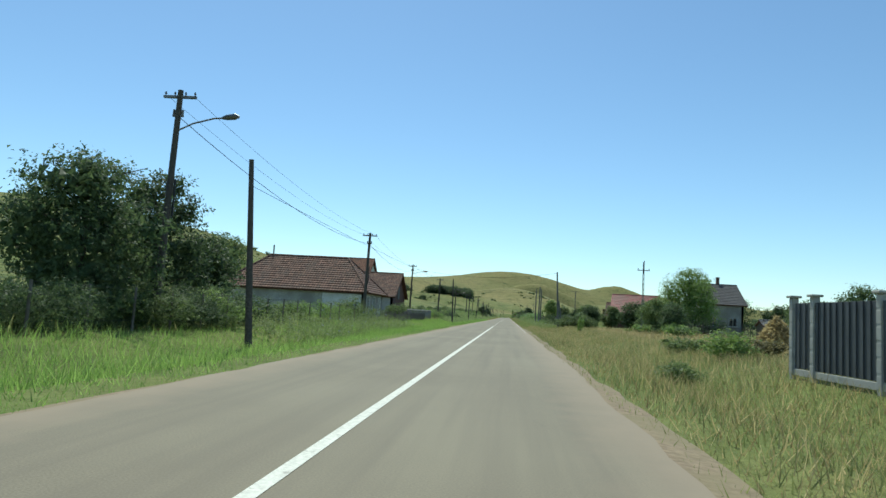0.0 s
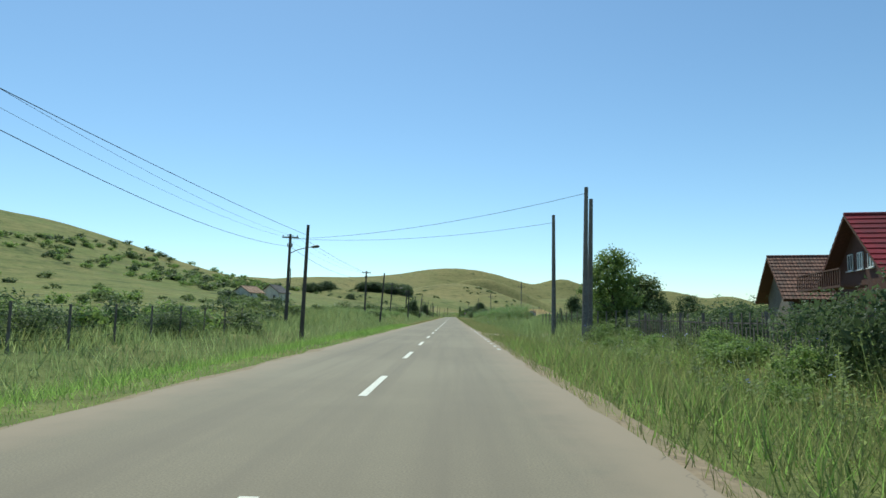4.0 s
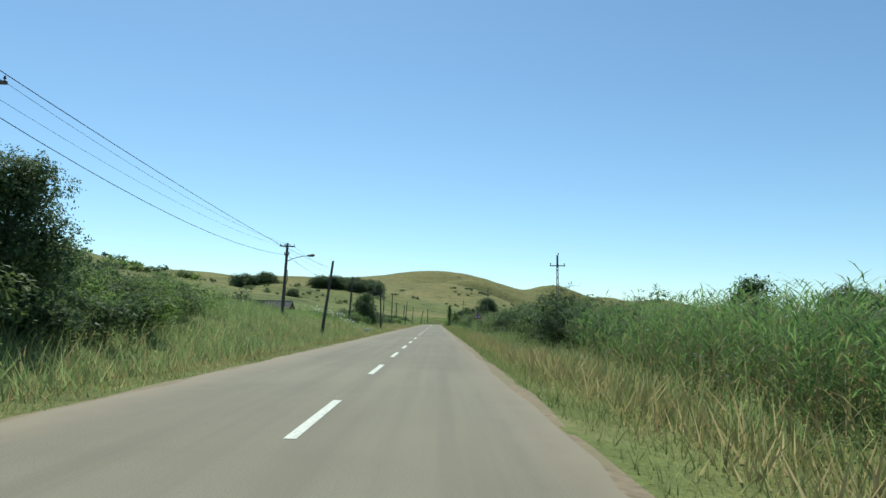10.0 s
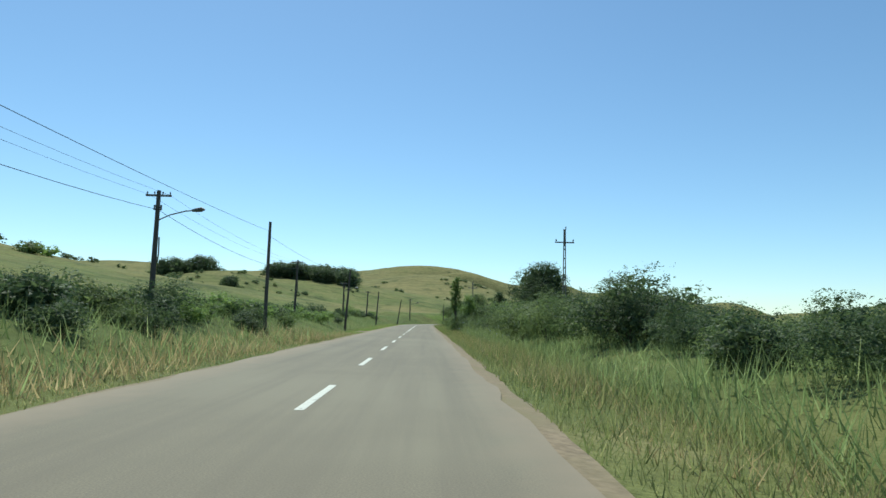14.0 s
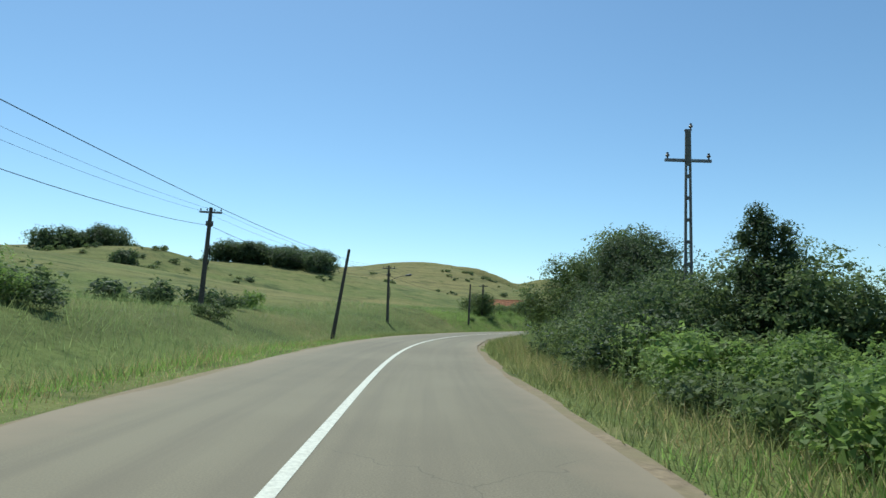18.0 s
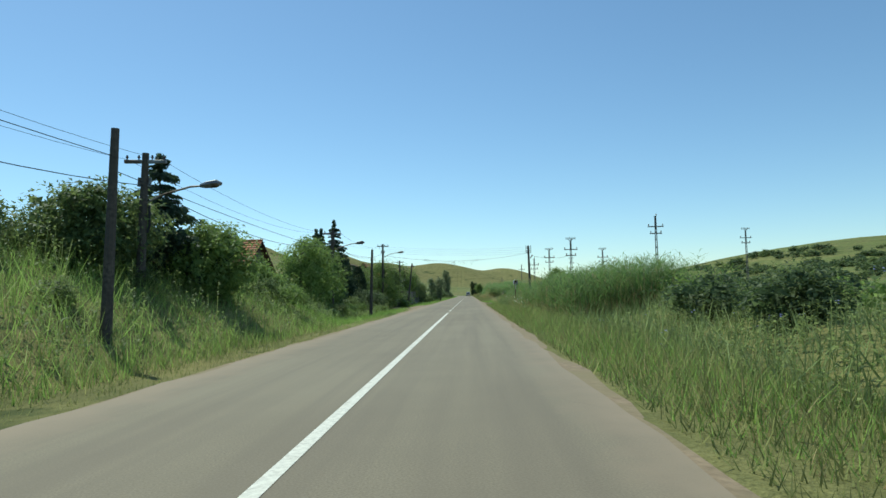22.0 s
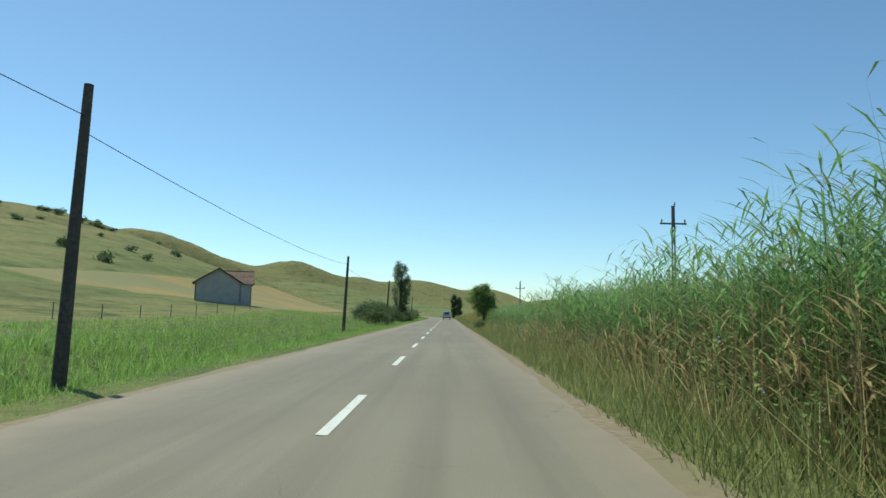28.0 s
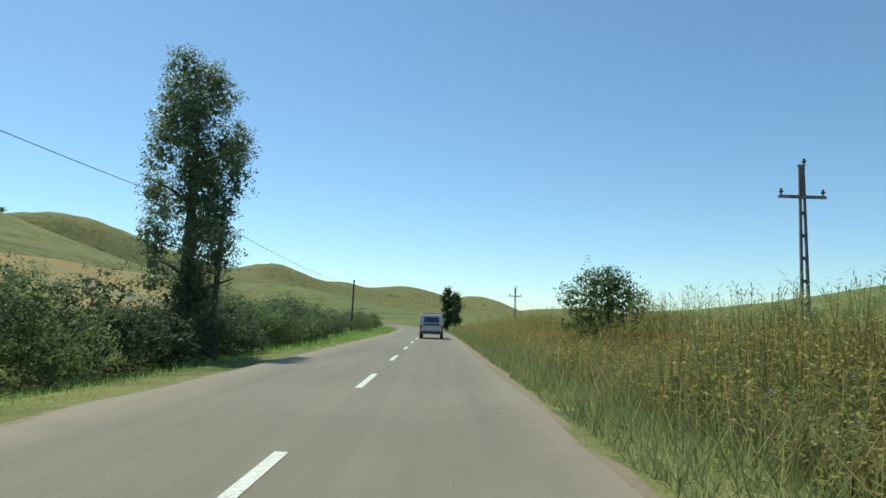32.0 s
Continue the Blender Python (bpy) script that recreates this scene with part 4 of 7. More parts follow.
def reeds(zones, label, seed, name="reeds", green=None, dead=1.2):
    """Standing reed: stalk, long arching leaves, some dead ones near the foot."""
    rng = np.random.default_rng(seed)
    V, F, M = [], [], []
    base = 0
    for s0, s1, d0, d1, dens, h0, h1 in zones:
        n = int(abs(d1 - d0) * (s1 - s0) * dens)
        p, s, d = place(rng, s0, s1, d0, d1, n)
        n = len(s)
        h = (h0 + (h1 - h0) * rng.random(n)) * (0.9 + 0.15 * wave(p[:, 0] / 4, p[:, 1] / 4))
        sway = rng.normal(size=(n, 2)) * 0.10 * h[:, None]
        top = p + np.stack([sway[:, 0], sway[:, 1], h], -1)
        a = rng.random(n) * 6.283
        e = np.stack([np.cos(a), np.sin(a), 0 * a], -1) * 0.012
        tri = np.stack([p - e, p + e, top], 1)
        V.append(tri.reshape(-1, 3))
        F.append(np.arange(3 * n).reshape(n, 3) + base)
        M.append(np.where(rng.random(n) < 0.5, 1, 0))
        base += 3 * n
        for k in range(11):
            f = 0.12 + 0.86 * (k + rng.random(n)) / 11
            q = p + (top - p) * f[:, None]
            a = rng.random(n) * 6.283
            L = (0.42 + 0.42 * rng.random(n)) * (0.7 + 0.3 * h / 3) * (1.1 - 0.3 * f)
            o = np.stack([np.cos(a) * L, np.sin(a) * L, L * (0.9 - 0.5 * rng.random(n))], -1)
            w = np.stack([-np.sin(a), np.cos(a), 0 * a], -1) * 0.017
            mid, end = q + o * 0.55, q + o * np.array((1, 1, 0.75))
            tri = np.stack([q, mid - w, mid + w, mid + w, mid - w, end], 1)
            V.append(tri.reshape(-1, 3))
            F.append(np.arange(6 * n).reshape(2 * n, 3) + base)
            M.append(np.repeat(np.where(rng.random(n) < np.clip(dead - 2.0 * f, 0.04, 0.8), 1, 0), 2))
            base += 6 * n
    me = mesh_of(name, np.concatenate(V), np.concatenate(F), [green or REED, REED_DRY], False, np.concatenate(M))
    tagged(new(name, me), label, "reeds", kind="stuff")


def weeds(zones, material, label, seed, bloom=None, name="weeds"):
    """Tall leafy herbs: thin stems, small leaves all the way up, heads on some."""
    rng = np.random.default_rng(seed)
    V, M = [], []
    for s0, s1, d0, d1, dens, h0, h1 in zones:
        n = int(abs(d1 - d0) * (s1 - s0) * dens)
        p, s, d = place(rng, s0, s1, d0, d1, n)
        n = len(s)
        h = (h0 + (h1 - h0) * rng.random(n) ** 1.4) * np.clip(0.8 + 0.5 * wave(p[:, 0] / 3, p[:, 1] / 3), 0.4, 1.3)
        sway = rng.normal(size=(n, 2)) * 0.12 * h[:, None]
        top = p + np.stack([sway[:, 0], sway[:, 1], h], -1)
        a = rng.random(n) * 6.283
        e = np.stack([np.cos(a), np.sin(a), 0 * a], -1) * 0.01
        V.append(np.stack([p - e, p + e, top + e * 0.5, p - e, top + e * 0.5, top - e * 0.5], 1).reshape(-1, 3))
        M.append(np.zeros(2 * n, int))
        for k in range(11):
            f = 0.08 + 0.92 * (k + rng.random(n)) / 11
            q = p + (top - p) * f[:, None]
            a = rng.random(n) * 6.283
            L = (0.05 + 0.08 * rng.random(n)) * (1.25 - 0.6 * f)
            o = np.stack([np.cos(a), np.sin(a), 0.5 + 0 * a], -1) * L[:, None]
            w = np.stack([-np.sin(a), np.cos(a), 0 * a], -1) * L[:, None] * 0.35
            V.append(np.stack([q, q + o * 1.2 - w, q + o * 1.0 + w], 1).reshape(-1, 3))
            M.append(np.zeros(n, int))
        if bloom:
            pick = rng.random(n) < bloom[1]
            for k in range(3):
                c = top[pick] + rng.normal(size=(pick.sum(), 3)) * 0.035
                r = bloom[2]
                m = pick.sum()
                a = rng.random(m) * 6.283
                u = np.stack([np.cos(a), np.sin(a), 0.3 * rng.normal(size=m)], -1) * r
                w = np.stack([-np.sin(a), np.cos(a), 0.3 * rng.normal(size=m)], -1) * r
                V.append(np.stack([c - u, c + u * 0.6 - w, c + u * 0.6 + w], 1).reshape(-1, 3))
                M.append(np.ones(m, int))
    v = np.concatenate(V)
    me = mesh_of(name, v, np.arange(len(v)).reshape(-1, 3), [material] + ([bloom[0]] if bloom else []), False, np.concatenate(M))
    tagged(new(name, me), label, "wild plants", kind="stuff")


# ------------------------------------------------------------------ poles and wires
def insulator(bm, p, r=0.05, h=0.14):
    tube(bm, [p, p + Vector((0, 0, h * 0.3)), p + Vector((0, 0, h * 0.55)), p + Vector((0, 0, h * 0.75)), p + Vector((0, 0, h))], [r * 0.35, r * 0.35, r, r * 0.55, r * 0.5], 7)


INS = bpy.data.meshes.new("insulator")
_bm = bmesh.new()
insulator(_bm, Vector((0, 0, 0)))
_bm.to_mesh(INS)
_bm.free()
INS.materials.append(PORCELAIN)


def lamp_on(ob, h, reach=1.7, up=0.55):
    bm = bmesh.new()
    tube(bm, [(0, 0, h), (reach * 0.35, 0, h + up * 0.55), (reach * 0.8, 0, h + up * 0.95), (reach, 0, h + up)], 0.03, 6)
    arm = part("lamp_arm", bm, STEEL, ob, "grey steel bracket")
    bm = bmesh.new()
    tube(bm, [(reach - 0.05, 0, h + up), (reach + 0.12, 0, h + up + 0.03), (reach + 0.42, 0, h + up + 0.07), (reach + 0.58, 0, h + up + 0.07)], [0.05, 0.10, 0.12, 0.04], 8)
    part("lamp_head", bm, STEEL, arm, "grey street light head")


def pole(s, d, tall, kind="plain", tilt=1.0, turn=0.0, thick=0.12, wood=None):
    """Wooden line pole: plain, cross (arm with insulators) or lamp (the same with a street light)."""
    words = {"plain": "plain dark weathered wooden pole leaning over the verge", "cross": "dark wooden power pole with a crossarm and insulators", "lamp": "dark wooden power pole with crossarm and street light"}[kind]
    ob = thing("utility_pole", stand(s, d, turn, 0, tilt), words, "utility pole", "wooden poles along the road")
    bm = bmesh.new()
    tube(bm, [(0, 0, -0.4), (0, 0, tall * 0.5), (0, 0, tall)], [thick * 1.25, thick, thick * 0.8], 9)
    part("post", bm, wood or POLE_WOOD, ob)
    if kind != "plain":
        bm = bmesh.new()
        box(bm, (-0.62, -0.05, tall - 0.3), (0.62, 0.05, tall - 0.2), 0.01)
        part("crossarm", bm, STEEL, ob)
        for x in (-0.55, -0.2, 0.2, 0.55):
            piece("insulator", INS, ob, Matrix.Translation((x, 0, tall - 0.2)))
        bm = bmesh.new()
        for x in (-0.16, 0.16):
            tube(bm, [(x, 0, tall - 0.9), (x, 0, tall - 0.72)], 0.045, 7)
        box(bm, (-0.2, -0.03, tall - 0.98), (0.2, 0.03, tall - 0.9))
        part("lower_bracket", bm, STEEL, ob)
        bm = bmesh.new()
        tube(bm, [(thick, 0.02, tall * 0.42), (thick + 0.06, 0.04, tall * 0.48), (thick + 0.03, 0.03, tall * 0.62)], 0.035, 6)
        part("service_cable", bm, CABLE, ob)
    if kind == "lamp":
        lamp_on(ob, tall - 1.5)
    return ob


def concrete_pole(s, d, tall, tilt=0.0, arms=1, turn=0.0, rack=False, reach=0.62):
    """Medium-voltage pole: slotted concrete post, crossarm with pin insulators, one on the tip."""
    ob = thing("power_pole", stand(s, d, turn, 0, tilt), "grey slotted concrete power pole with pin insulators on its crossarm", "utility pole", "concrete power poles")
    w0, w1 = 0.13, 0.065
    bm = bmesh.new()
    for x in (-1, 1):
        tube(bm, [(x * w0, 0, -0.4), (x * w1, 0, tall)], [0.07, 0.05], 4)
    n = int(tall / 0.75)
    for k in range(1, n + 1):
        z = tall * k / n
        w = w0 + (w1 - w0) * z / tall
        box(bm, (-w, -0.05, z - 0.14), (w, 0.05, z - 0.02))
    box(bm, (-0.085, -0.06, tall * 0.84), (0.085, 0.06, tall))
    part("post", bm, POLE_CONCRETE, ob)
    for k in range(arms):
        z = tall - 1.1 - 0.75 * k
        bm = bmesh.new()
        box(bm, (-0.85 + 0.2 * k, -0.045, z - 0.06), (0.85 - 0.2 * k, 0.045, z + 0.05), 0.01)
        part("crossarm", bm, STEEL, ob)
        for x in (-0.75 + 0.2 * k, 0.75 - 0.2 * k):
            piece("insulator", INS, ob, Matrix.Translation((x, 0, z + 0.04)) @ Matrix.Scale(1.7, 4))
    bm = bmesh.new()
    box(bm, (-0.12, -0.06, tall), (0.12, 0.06, tall + 0.06))
    part("pole_cap", bm, STEEL, ob)
    piece("insulator", INS, ob, Matrix.Translation((0.1, 0, tall + 0.05)) @ Matrix.Scale(1.7, 4))
    if rack:
        bm = bmesh.new()
        box(bm, (-reach, -0.04, tall + 0.18), (reach, 0.04, tall + 0.25))
        tube(bm, [(-0.2, 0, tall), (-0.2, 0, tall + 0.2)], 0.03, 6)
        tube(bm, [(0.2, 0, tall), (0.2, 0, tall + 0.2)], 0.03, 6)
        part("top_rack", bm, STEEL, ob)
        for k in range(6):
            piece("insulator", INS, ob, Matrix.Translation((reach * (-0.89 + 0.355 * k), 0, tall + 0.24)) @ Matrix.Scale(1.3, 4))
    return ob


CROSS = [(27.5, -10.5, 8.6, "lamp", 1), (60.2, -10.4, 7.6, "cross", 1), (102.8, -12.9, 8.1, "lamp", 1), (127.5, -11.3, 7.5, "cross", 1), (164.8, -11.2, 7.2, "lamp", 1), (210, -11.3, 7.4, "cross", 1), (254.6, -11.6, 7.8, "lamp", 3), (291.5, -11.2, 7.6, "cross", 1), (326.8, -10.8, 7.1, "lamp", 1), (365.1, -10.4, 7.0, "cross", 2), (407.8, -11.6, 7.1, "lamp", 0), (448.4, -12.6, 7.3, "cross", 1), (478.0, -11.1, 6.6, "lamp", 0), (510.6, -11.4, 6.6, "cross", 2), (536.5, -9.2, 6.0, "lamp", -1), (565.5, -8.7, 6.1, "cross", 1), (589.0, -7.9, 5.5, "lamp", 2), (616.5, -8.2, 5.9, "lamp", 1), (641.6, -7.9, 6.8, "lamp", 1), (669.3, -9.0, 6.4, "lamp", 0)]
PLAIN = [(27.2, -7.5, 6.1, -4), (106.0, -7.0, 6.4, -1.5), (152.0, -7.0, 6.2, 1.5), (195, -7.1, 6.2, 4), (243.2, -7.3, 6.0, 1.5), (284.4, -6.6, 6.5, 7), (323.2, -6.5, 5.5, 6), (363.2, -6.3, 5.9, -2.5), (416.9, -8.3, 7.0, 0), (444.0, -6.3, 6.1, 3), (482.2, -6.0, 5.4, 3), (516.7, -5.6, 5.3, 8), (553.5, -6.4, 5.4, 1), (584.0, -6.1, 4.9, 2), (618.5, -5.7, 4.6, 2), (652.9, -5.75, 5.2, 6.5), (717.8, -5.5, 5.3, 1.5), (754.3, -6.2, 5.3, 2), (789.7, -6.3, 5.3, 3), (825.9, -6.6, 5.4, 2), (875.2, -7.8, 5.6, 1)]


def top_of(s, d, tall, tilt, x=0.0, down=0.2):
    m = stand(s, d, 0, 0, tilt)
    return m @ Vector((x, 0, tall - down))


def ground_z(s, d):
    return spot(s, d).z


# the lists give where the tops are; a leaning pole's foot stands off to the side
CROSS = [(s, d - z * math.sin(radians(t)), z, k, t) for s, d, z, k, t in CROSS]
PLAIN = [(s, d - z * math.sin(radians(t)), z, t) for s, d, z, t in PLAIN]
for s, d, z, kind, tilt in CROSS:
    pole(s, d, z - ground_z(s, d), kind, tilt)
for s, d, z, tilt in PLAIN:
    pole(s, d, z - ground_z(s, d), "plain", tilt, 0, 0.105)
for s, d, z, tilt in ((100.6, 8.7, 7.9, -3), (149.2, 8.1, 8.0, 1), (149.9, 8.5, 7.5, 1), (157.6, 7.8, 7.8, 0)):
    ob = pole(s, d, z - ground_z(s, d), "plain", tilt, 0, 0.13, POLE_GREY)
    if s < 110:
        bm = bmesh.new()
        box(bm, (-0.34, -0.12, 1.05), (-0.13, 0.1, 1.45), 0.02)
        part("meter_box", bm, STEEL, ob, "small grey meter box")
        bm = bmesh.new()
        tube(bm, [(0.55, 0.1, -0.3), (0.2, 0.02, 3.4), (0.14, 0.0, 3.9)], [0.12, 0.1, 0.09], 8)
        part("brace", bm, POLE_GREY, ob)
    tagged(ob, "tall grey wooden pole beside the garden fence")

T_LINE = [(101.0, 20.4, 9.9, 0), (191.5, 20.0, 9.2, 0), (272.5, 17.6, 9.2, 0), (345.6, 14.6, 8.8, -1), (432.6, 13.6, 9.3, 0), (501.0, 10.2, 8.4, 0), (571.9, 16.7, 6.9, 0)]
for s, d, z, tilt in T_LINE:
    wide = s == 191.5
    concrete_pole(s, d, z - ground_z(s, d) - (0.35 if wide else 0.0), tilt, 0 if wide else 1, 0, wide, 1.05)
for s, d, z, arms, rack in ((642.3, 21.8, 9.1, 2, False), (652.8, 14.2, 7.5, 2, True), (669.0, 42.5, 9.6, 2, True), (675.9, 22.8, 7.6, 2, True), (674.8, 14.2, 7.7, 2, True), (689.8, 13.3, 7.2, 2, False), (748.3, 15.7, 8.4, 1, False), (824.8, 14.2, 7.15, 1, False), (891.2, 12.6, 6.2, 1, False)):
    concrete_pole(s, d, z - ground_z(s, d), 0, arms, 0, rack)


def wire(a, b, sag, r=0.012, parent=None, name="wire", n=14):
    a, b = Vector(a), Vector(b)
    pts = [a.lerp(b, k / n) - Vector((0, 0, sag * 4 * (k / n) * (1 - k / n))) for k in range(n + 1)]
    bm = bmesh.new()
    tube(bm, pts, r, 4, False)
    return part(name, bm, CABLE, parent)


def span(tops, sag, label, r=0.012):
    """One overhead line between two poles, a thing whose wires are parts."""
    ob = thing("overhead_line", Matrix(), label, "overhead cable", "overhead lines")
    for a, b in tops:
        wire(a, b, sag, r, ob)


for p, q in zip(CROSS, CROSS[1:]):
    L = [(s, d, z - ground_z(s, d), t) for s, d, z, _, t in (p, q)]
    span([(top_of(*L[0], x, 0.2), top_of(*L[1], x, 0.2)) for x in (-0.5, 0.5)], 0.6, "thin bare power wires slung between wooden poles", 0.006)
    span([(top_of(*L[0], 0.0, 0.95), top_of(*L[1], 0.0, 0.95))], 0.8, "black bundled cable slung between wooden poles", 0.013)
for p, q in zip(PLAIN, PLAIN[1:]):
    L = [(s, d, z - ground_z(s, d), t) for s, d, z, t in (p, q)]
    span([(top_of(*L[0], 0, 0.9), top_of(*L[1], 0, 0.6))], 0.35, "single black telephone cable between leaning wooden poles", 0.009)
# service drops across the road
span([(top_of(102.8, -12.9, 8.0, 1, 0, 0.6), top_of(100.6, 8.7, 8.0, -3, 0, 0.2))], 0.95, "black service cable crossing above the road", 0.016)
span([(top_of(164.8, -11.2, 7.2, 1, 0, 0.6), top_of(149.2, 8.1, 8.0, 1, 0, 0.2))], 0.5, "black service cable crossing above the road", 0.012)
span([(top_of(164.8, -11.2, 7.2, 1, 0, 0.6), top_of(157.6, 7.8, 7.8, 0, 0, 0.3))], 0.5, "black service cable crossing above the road", 0.012)

# ------------------------------------------------------------------ houses and walls
def courses(parent, material, A, B, C, D, n, lip=0.06):
    """Tile courses on a roof slope, each a piece: eave A-B, ridge D-C."""
    A, B, C, D = (Vector(p) for p in (A, B, C, D))
    nor = (B - A).cross(D - A).normalized()
    if nor.z < 0:
        nor = -nor
    for k in range(n):
        bm = bmesh.new()
        t0, t1 = k / n, min(1, (k + 1.0) / n)
        p, q = A.lerp(D, t0) + nor * lip, B.lerp(C, t0) + nor * lip
        r, s = B.lerp(C, t1) + nor * 0.004, A.lerp(D, t1) + nor * 0.004
        lo, lp = q - nor * (lip - 0.002), p - nor * (lip - 0.002)
        if (r - s).length < 0.02:
            a, b = bm.verts.new(p), bm.verts.new(q)
            bm.faces.new((a, b, bm.verts.new((r + s) / 2)))
        else:
            a, b = bm.verts.new(p), bm.verts.new(q)
            bm.faces.new((a, b, bm.verts.new(r), bm.verts.new(s)))
        bm.faces.new((bm.verts.new(lp), bm.verts.new(lo), b, a))
        part("tile_course", bm, material, parent)


def window(parent, m, w, h, frame_mat=None, panes=2):
    """A window set in a wall: m puts local x along the wall, z up, -y out."""
    fm = frame_mat or WHITE
    win = piece("window", mesh_of("window", [(-w / 2 - 0.03, 0.02, -h / 2 - 0.03), (w / 2 + 0.03, 0.02, -h / 2 - 0.03), (w / 2 + 0.03, 0.02, h / 2 + 0.03), (-w / 2 - 0.03, 0.02, h / 2 + 0.03)], [(0, 1, 2, 3)], BLACK), parent, m)
    bm = bmesh.new()
    t = 0.07
    box(bm, (-w / 2, -0.05, -h / 2), (w / 2, 0.015, -h / 2 + t))
    box(bm, (-w / 2, -0.05, h / 2 - t), (w / 2, 0.015, h / 2))
    box(bm, (-w / 2, -0.05, -h / 2 + t), (-w / 2 + t, 0.015, h / 2 - t))
    box(bm, (w / 2 - t, -0.05, -h / 2 + t), (w / 2, 0.015, h / 2 - t))
    for k in range(1, panes):
        x = -w / 2 + w * k / panes
        box(bm, (x - t / 2, -0.045, -h / 2 + t), (x + t / 2, 0.012, h / 2 - t))
    part("window_frame", bm, fm, win)
    bm = bmesh.new()
    box(bm, (-w / 2 + t, -0.02, -h / 2 + t), (w / 2 - t, -0.012, h / 2 - t))
    part("pane", bm, GLASS_DARK, win)
    bm = bmesh.new()
    box(bm, (-w / 2 - 0.08, -0.14, -h / 2 - 0.06), (w / 2 + 0.08, 0.01, -h / 2 - 0.003))
    part("window_sill", bm, fm, win)
    return win


def house(x, y, turn, lx, ly, eave, ridge, wall, roof, label, hip=0.0, rows=14, base=None, over=0.45, gable=None, name="house", windows=(), chimney=None):
    """Ridge along local x. windows: (face, offset, height, w, h); faces n, s, e, w of the local frame (s is -y)."""
    s, d = along(x, y)
    z0 = float(height(x, y, d)) if base is None else base
    ob = thing(name, Matrix.Translation((x, y, z0)) @ Matrix.Rotation(radians(turn), 4, "Z"), label, "house")
    X, Y = lx / 2, ly / 2
    faces = {"s": [(-X, -Y), (X, -Y)], "e": [(X, -Y), (X, Y)], "n": [(X, Y), (-X, Y)], "w": [(-X, Y), (-X, -Y)]}
    for k, (a, b) in faces.items():
        bm = bmesh.new()
        a3, b3 = Vector((*a, -0.6)), Vector((*b, -0.6))
        up = Vector((0, 0, eave + 0.6))
        pts = [a3, b3, b3 + up]
        if k in "ew" and not hip:
            mid = (a3 + b3) / 2
            pts.append(Vector((mid.x, mid.y, ridge - 0.06)))
        pts.append(a3 + up)
        slab(bm, pts, 0.3)
        part("wall", bm, (gable if gable and k in "ew" else wall), ob)
    for f, off, zc, w, h in windows:
        a, b = Vector((*faces[f][0], 0)), Vector((*faces[f][1], 0))
        u = (b - a).normalized()
        c = (a + b) / 2 + u * off + Vector((0, 0, zc)) + Vector((u.y, -u.x, 0)) * 0.03
        rot = Matrix(((u.x, -u.y, 0), (u.y, u.x, 0), (0, 0, 1))).to_4x4()
        window(ob, Matrix.Translation(c) @ rot, w, h)
    o = over
    drop = (ridge - eave) / Y * o
    e = eave - drop
    rx = X + o - (hip * (X + o) if hip else 0)
    E4 = [(-X - o, -Y - o, e), (X + o, -Y - o, e), (X + o, Y + o, e), (-X - o, Y + o, e)]
    R2 = [(-rx, 0, ridge), (rx, 0, ridge)]
    slopes = [(E4[0], E4[1], R2[1], R2[0]), (E4[2], E4[3], R2[0], R2[1])]
    if hip:
        slopes += [(E4[1], E4[2], R2[1], R2[1]), (E4[3], E4[0], R2[0], R2[0])]
    for A, B, C, D in slopes:
        bm = bmesh.new()
        pts = [Vector(A), Vector(B), Vector(C)] + ([Vector(D)] if C != D else [])
        slab(bm, [p - Vector((0, 0, 0.03)) for p in pts], 0.12)
        deck = part("roof", bm, BROWN_WOOD, ob)
        courses(deck, roof, A, B, C, D, rows)
    bm = bmesh.new()
    n = max(3, int(rx * 2 / 0.4))
    for k in range(n):
        xa = -rx + 2 * rx * k / n
        tube(bm, [(xa, 0, ridge + 0.03), (xa + 2 * rx / n + 0.03, 0, ridge + 0.05)], [0.11, 0.09], 7)
    if hip:
        for i, j in ((0, 0), (1, 1), (2, 1), (3, 0)):
            p, q = Vector(E4[i]), Vector(R2[j])
            for k in range(10):
                tube(bm, [p.lerp(q, k / 10) + Vector((0, 0, 0.05)), p.lerp(q, (k + 1.1) / 10) + Vector((0, 0, 0.06))], [0.10, 0.08], 6)
    part("ridge_tiles", bm, roof, ob)
    if chimney:
        bm = bmesh.new()
        cx, cy, ct, cw = chimney
        box(bm, (cx - cw, cy - cw, eave), (cx + cw, cy + cw, ct), 0.02)
        box(bm, (cx - cw - 0.05, cy - cw - 0.05, ct), (cx + cw + 0.05, cy + cw + 0.05, ct + 0.08), 0.01)
        part("chimney", bm, TILE_OLD, ob)
    return ob


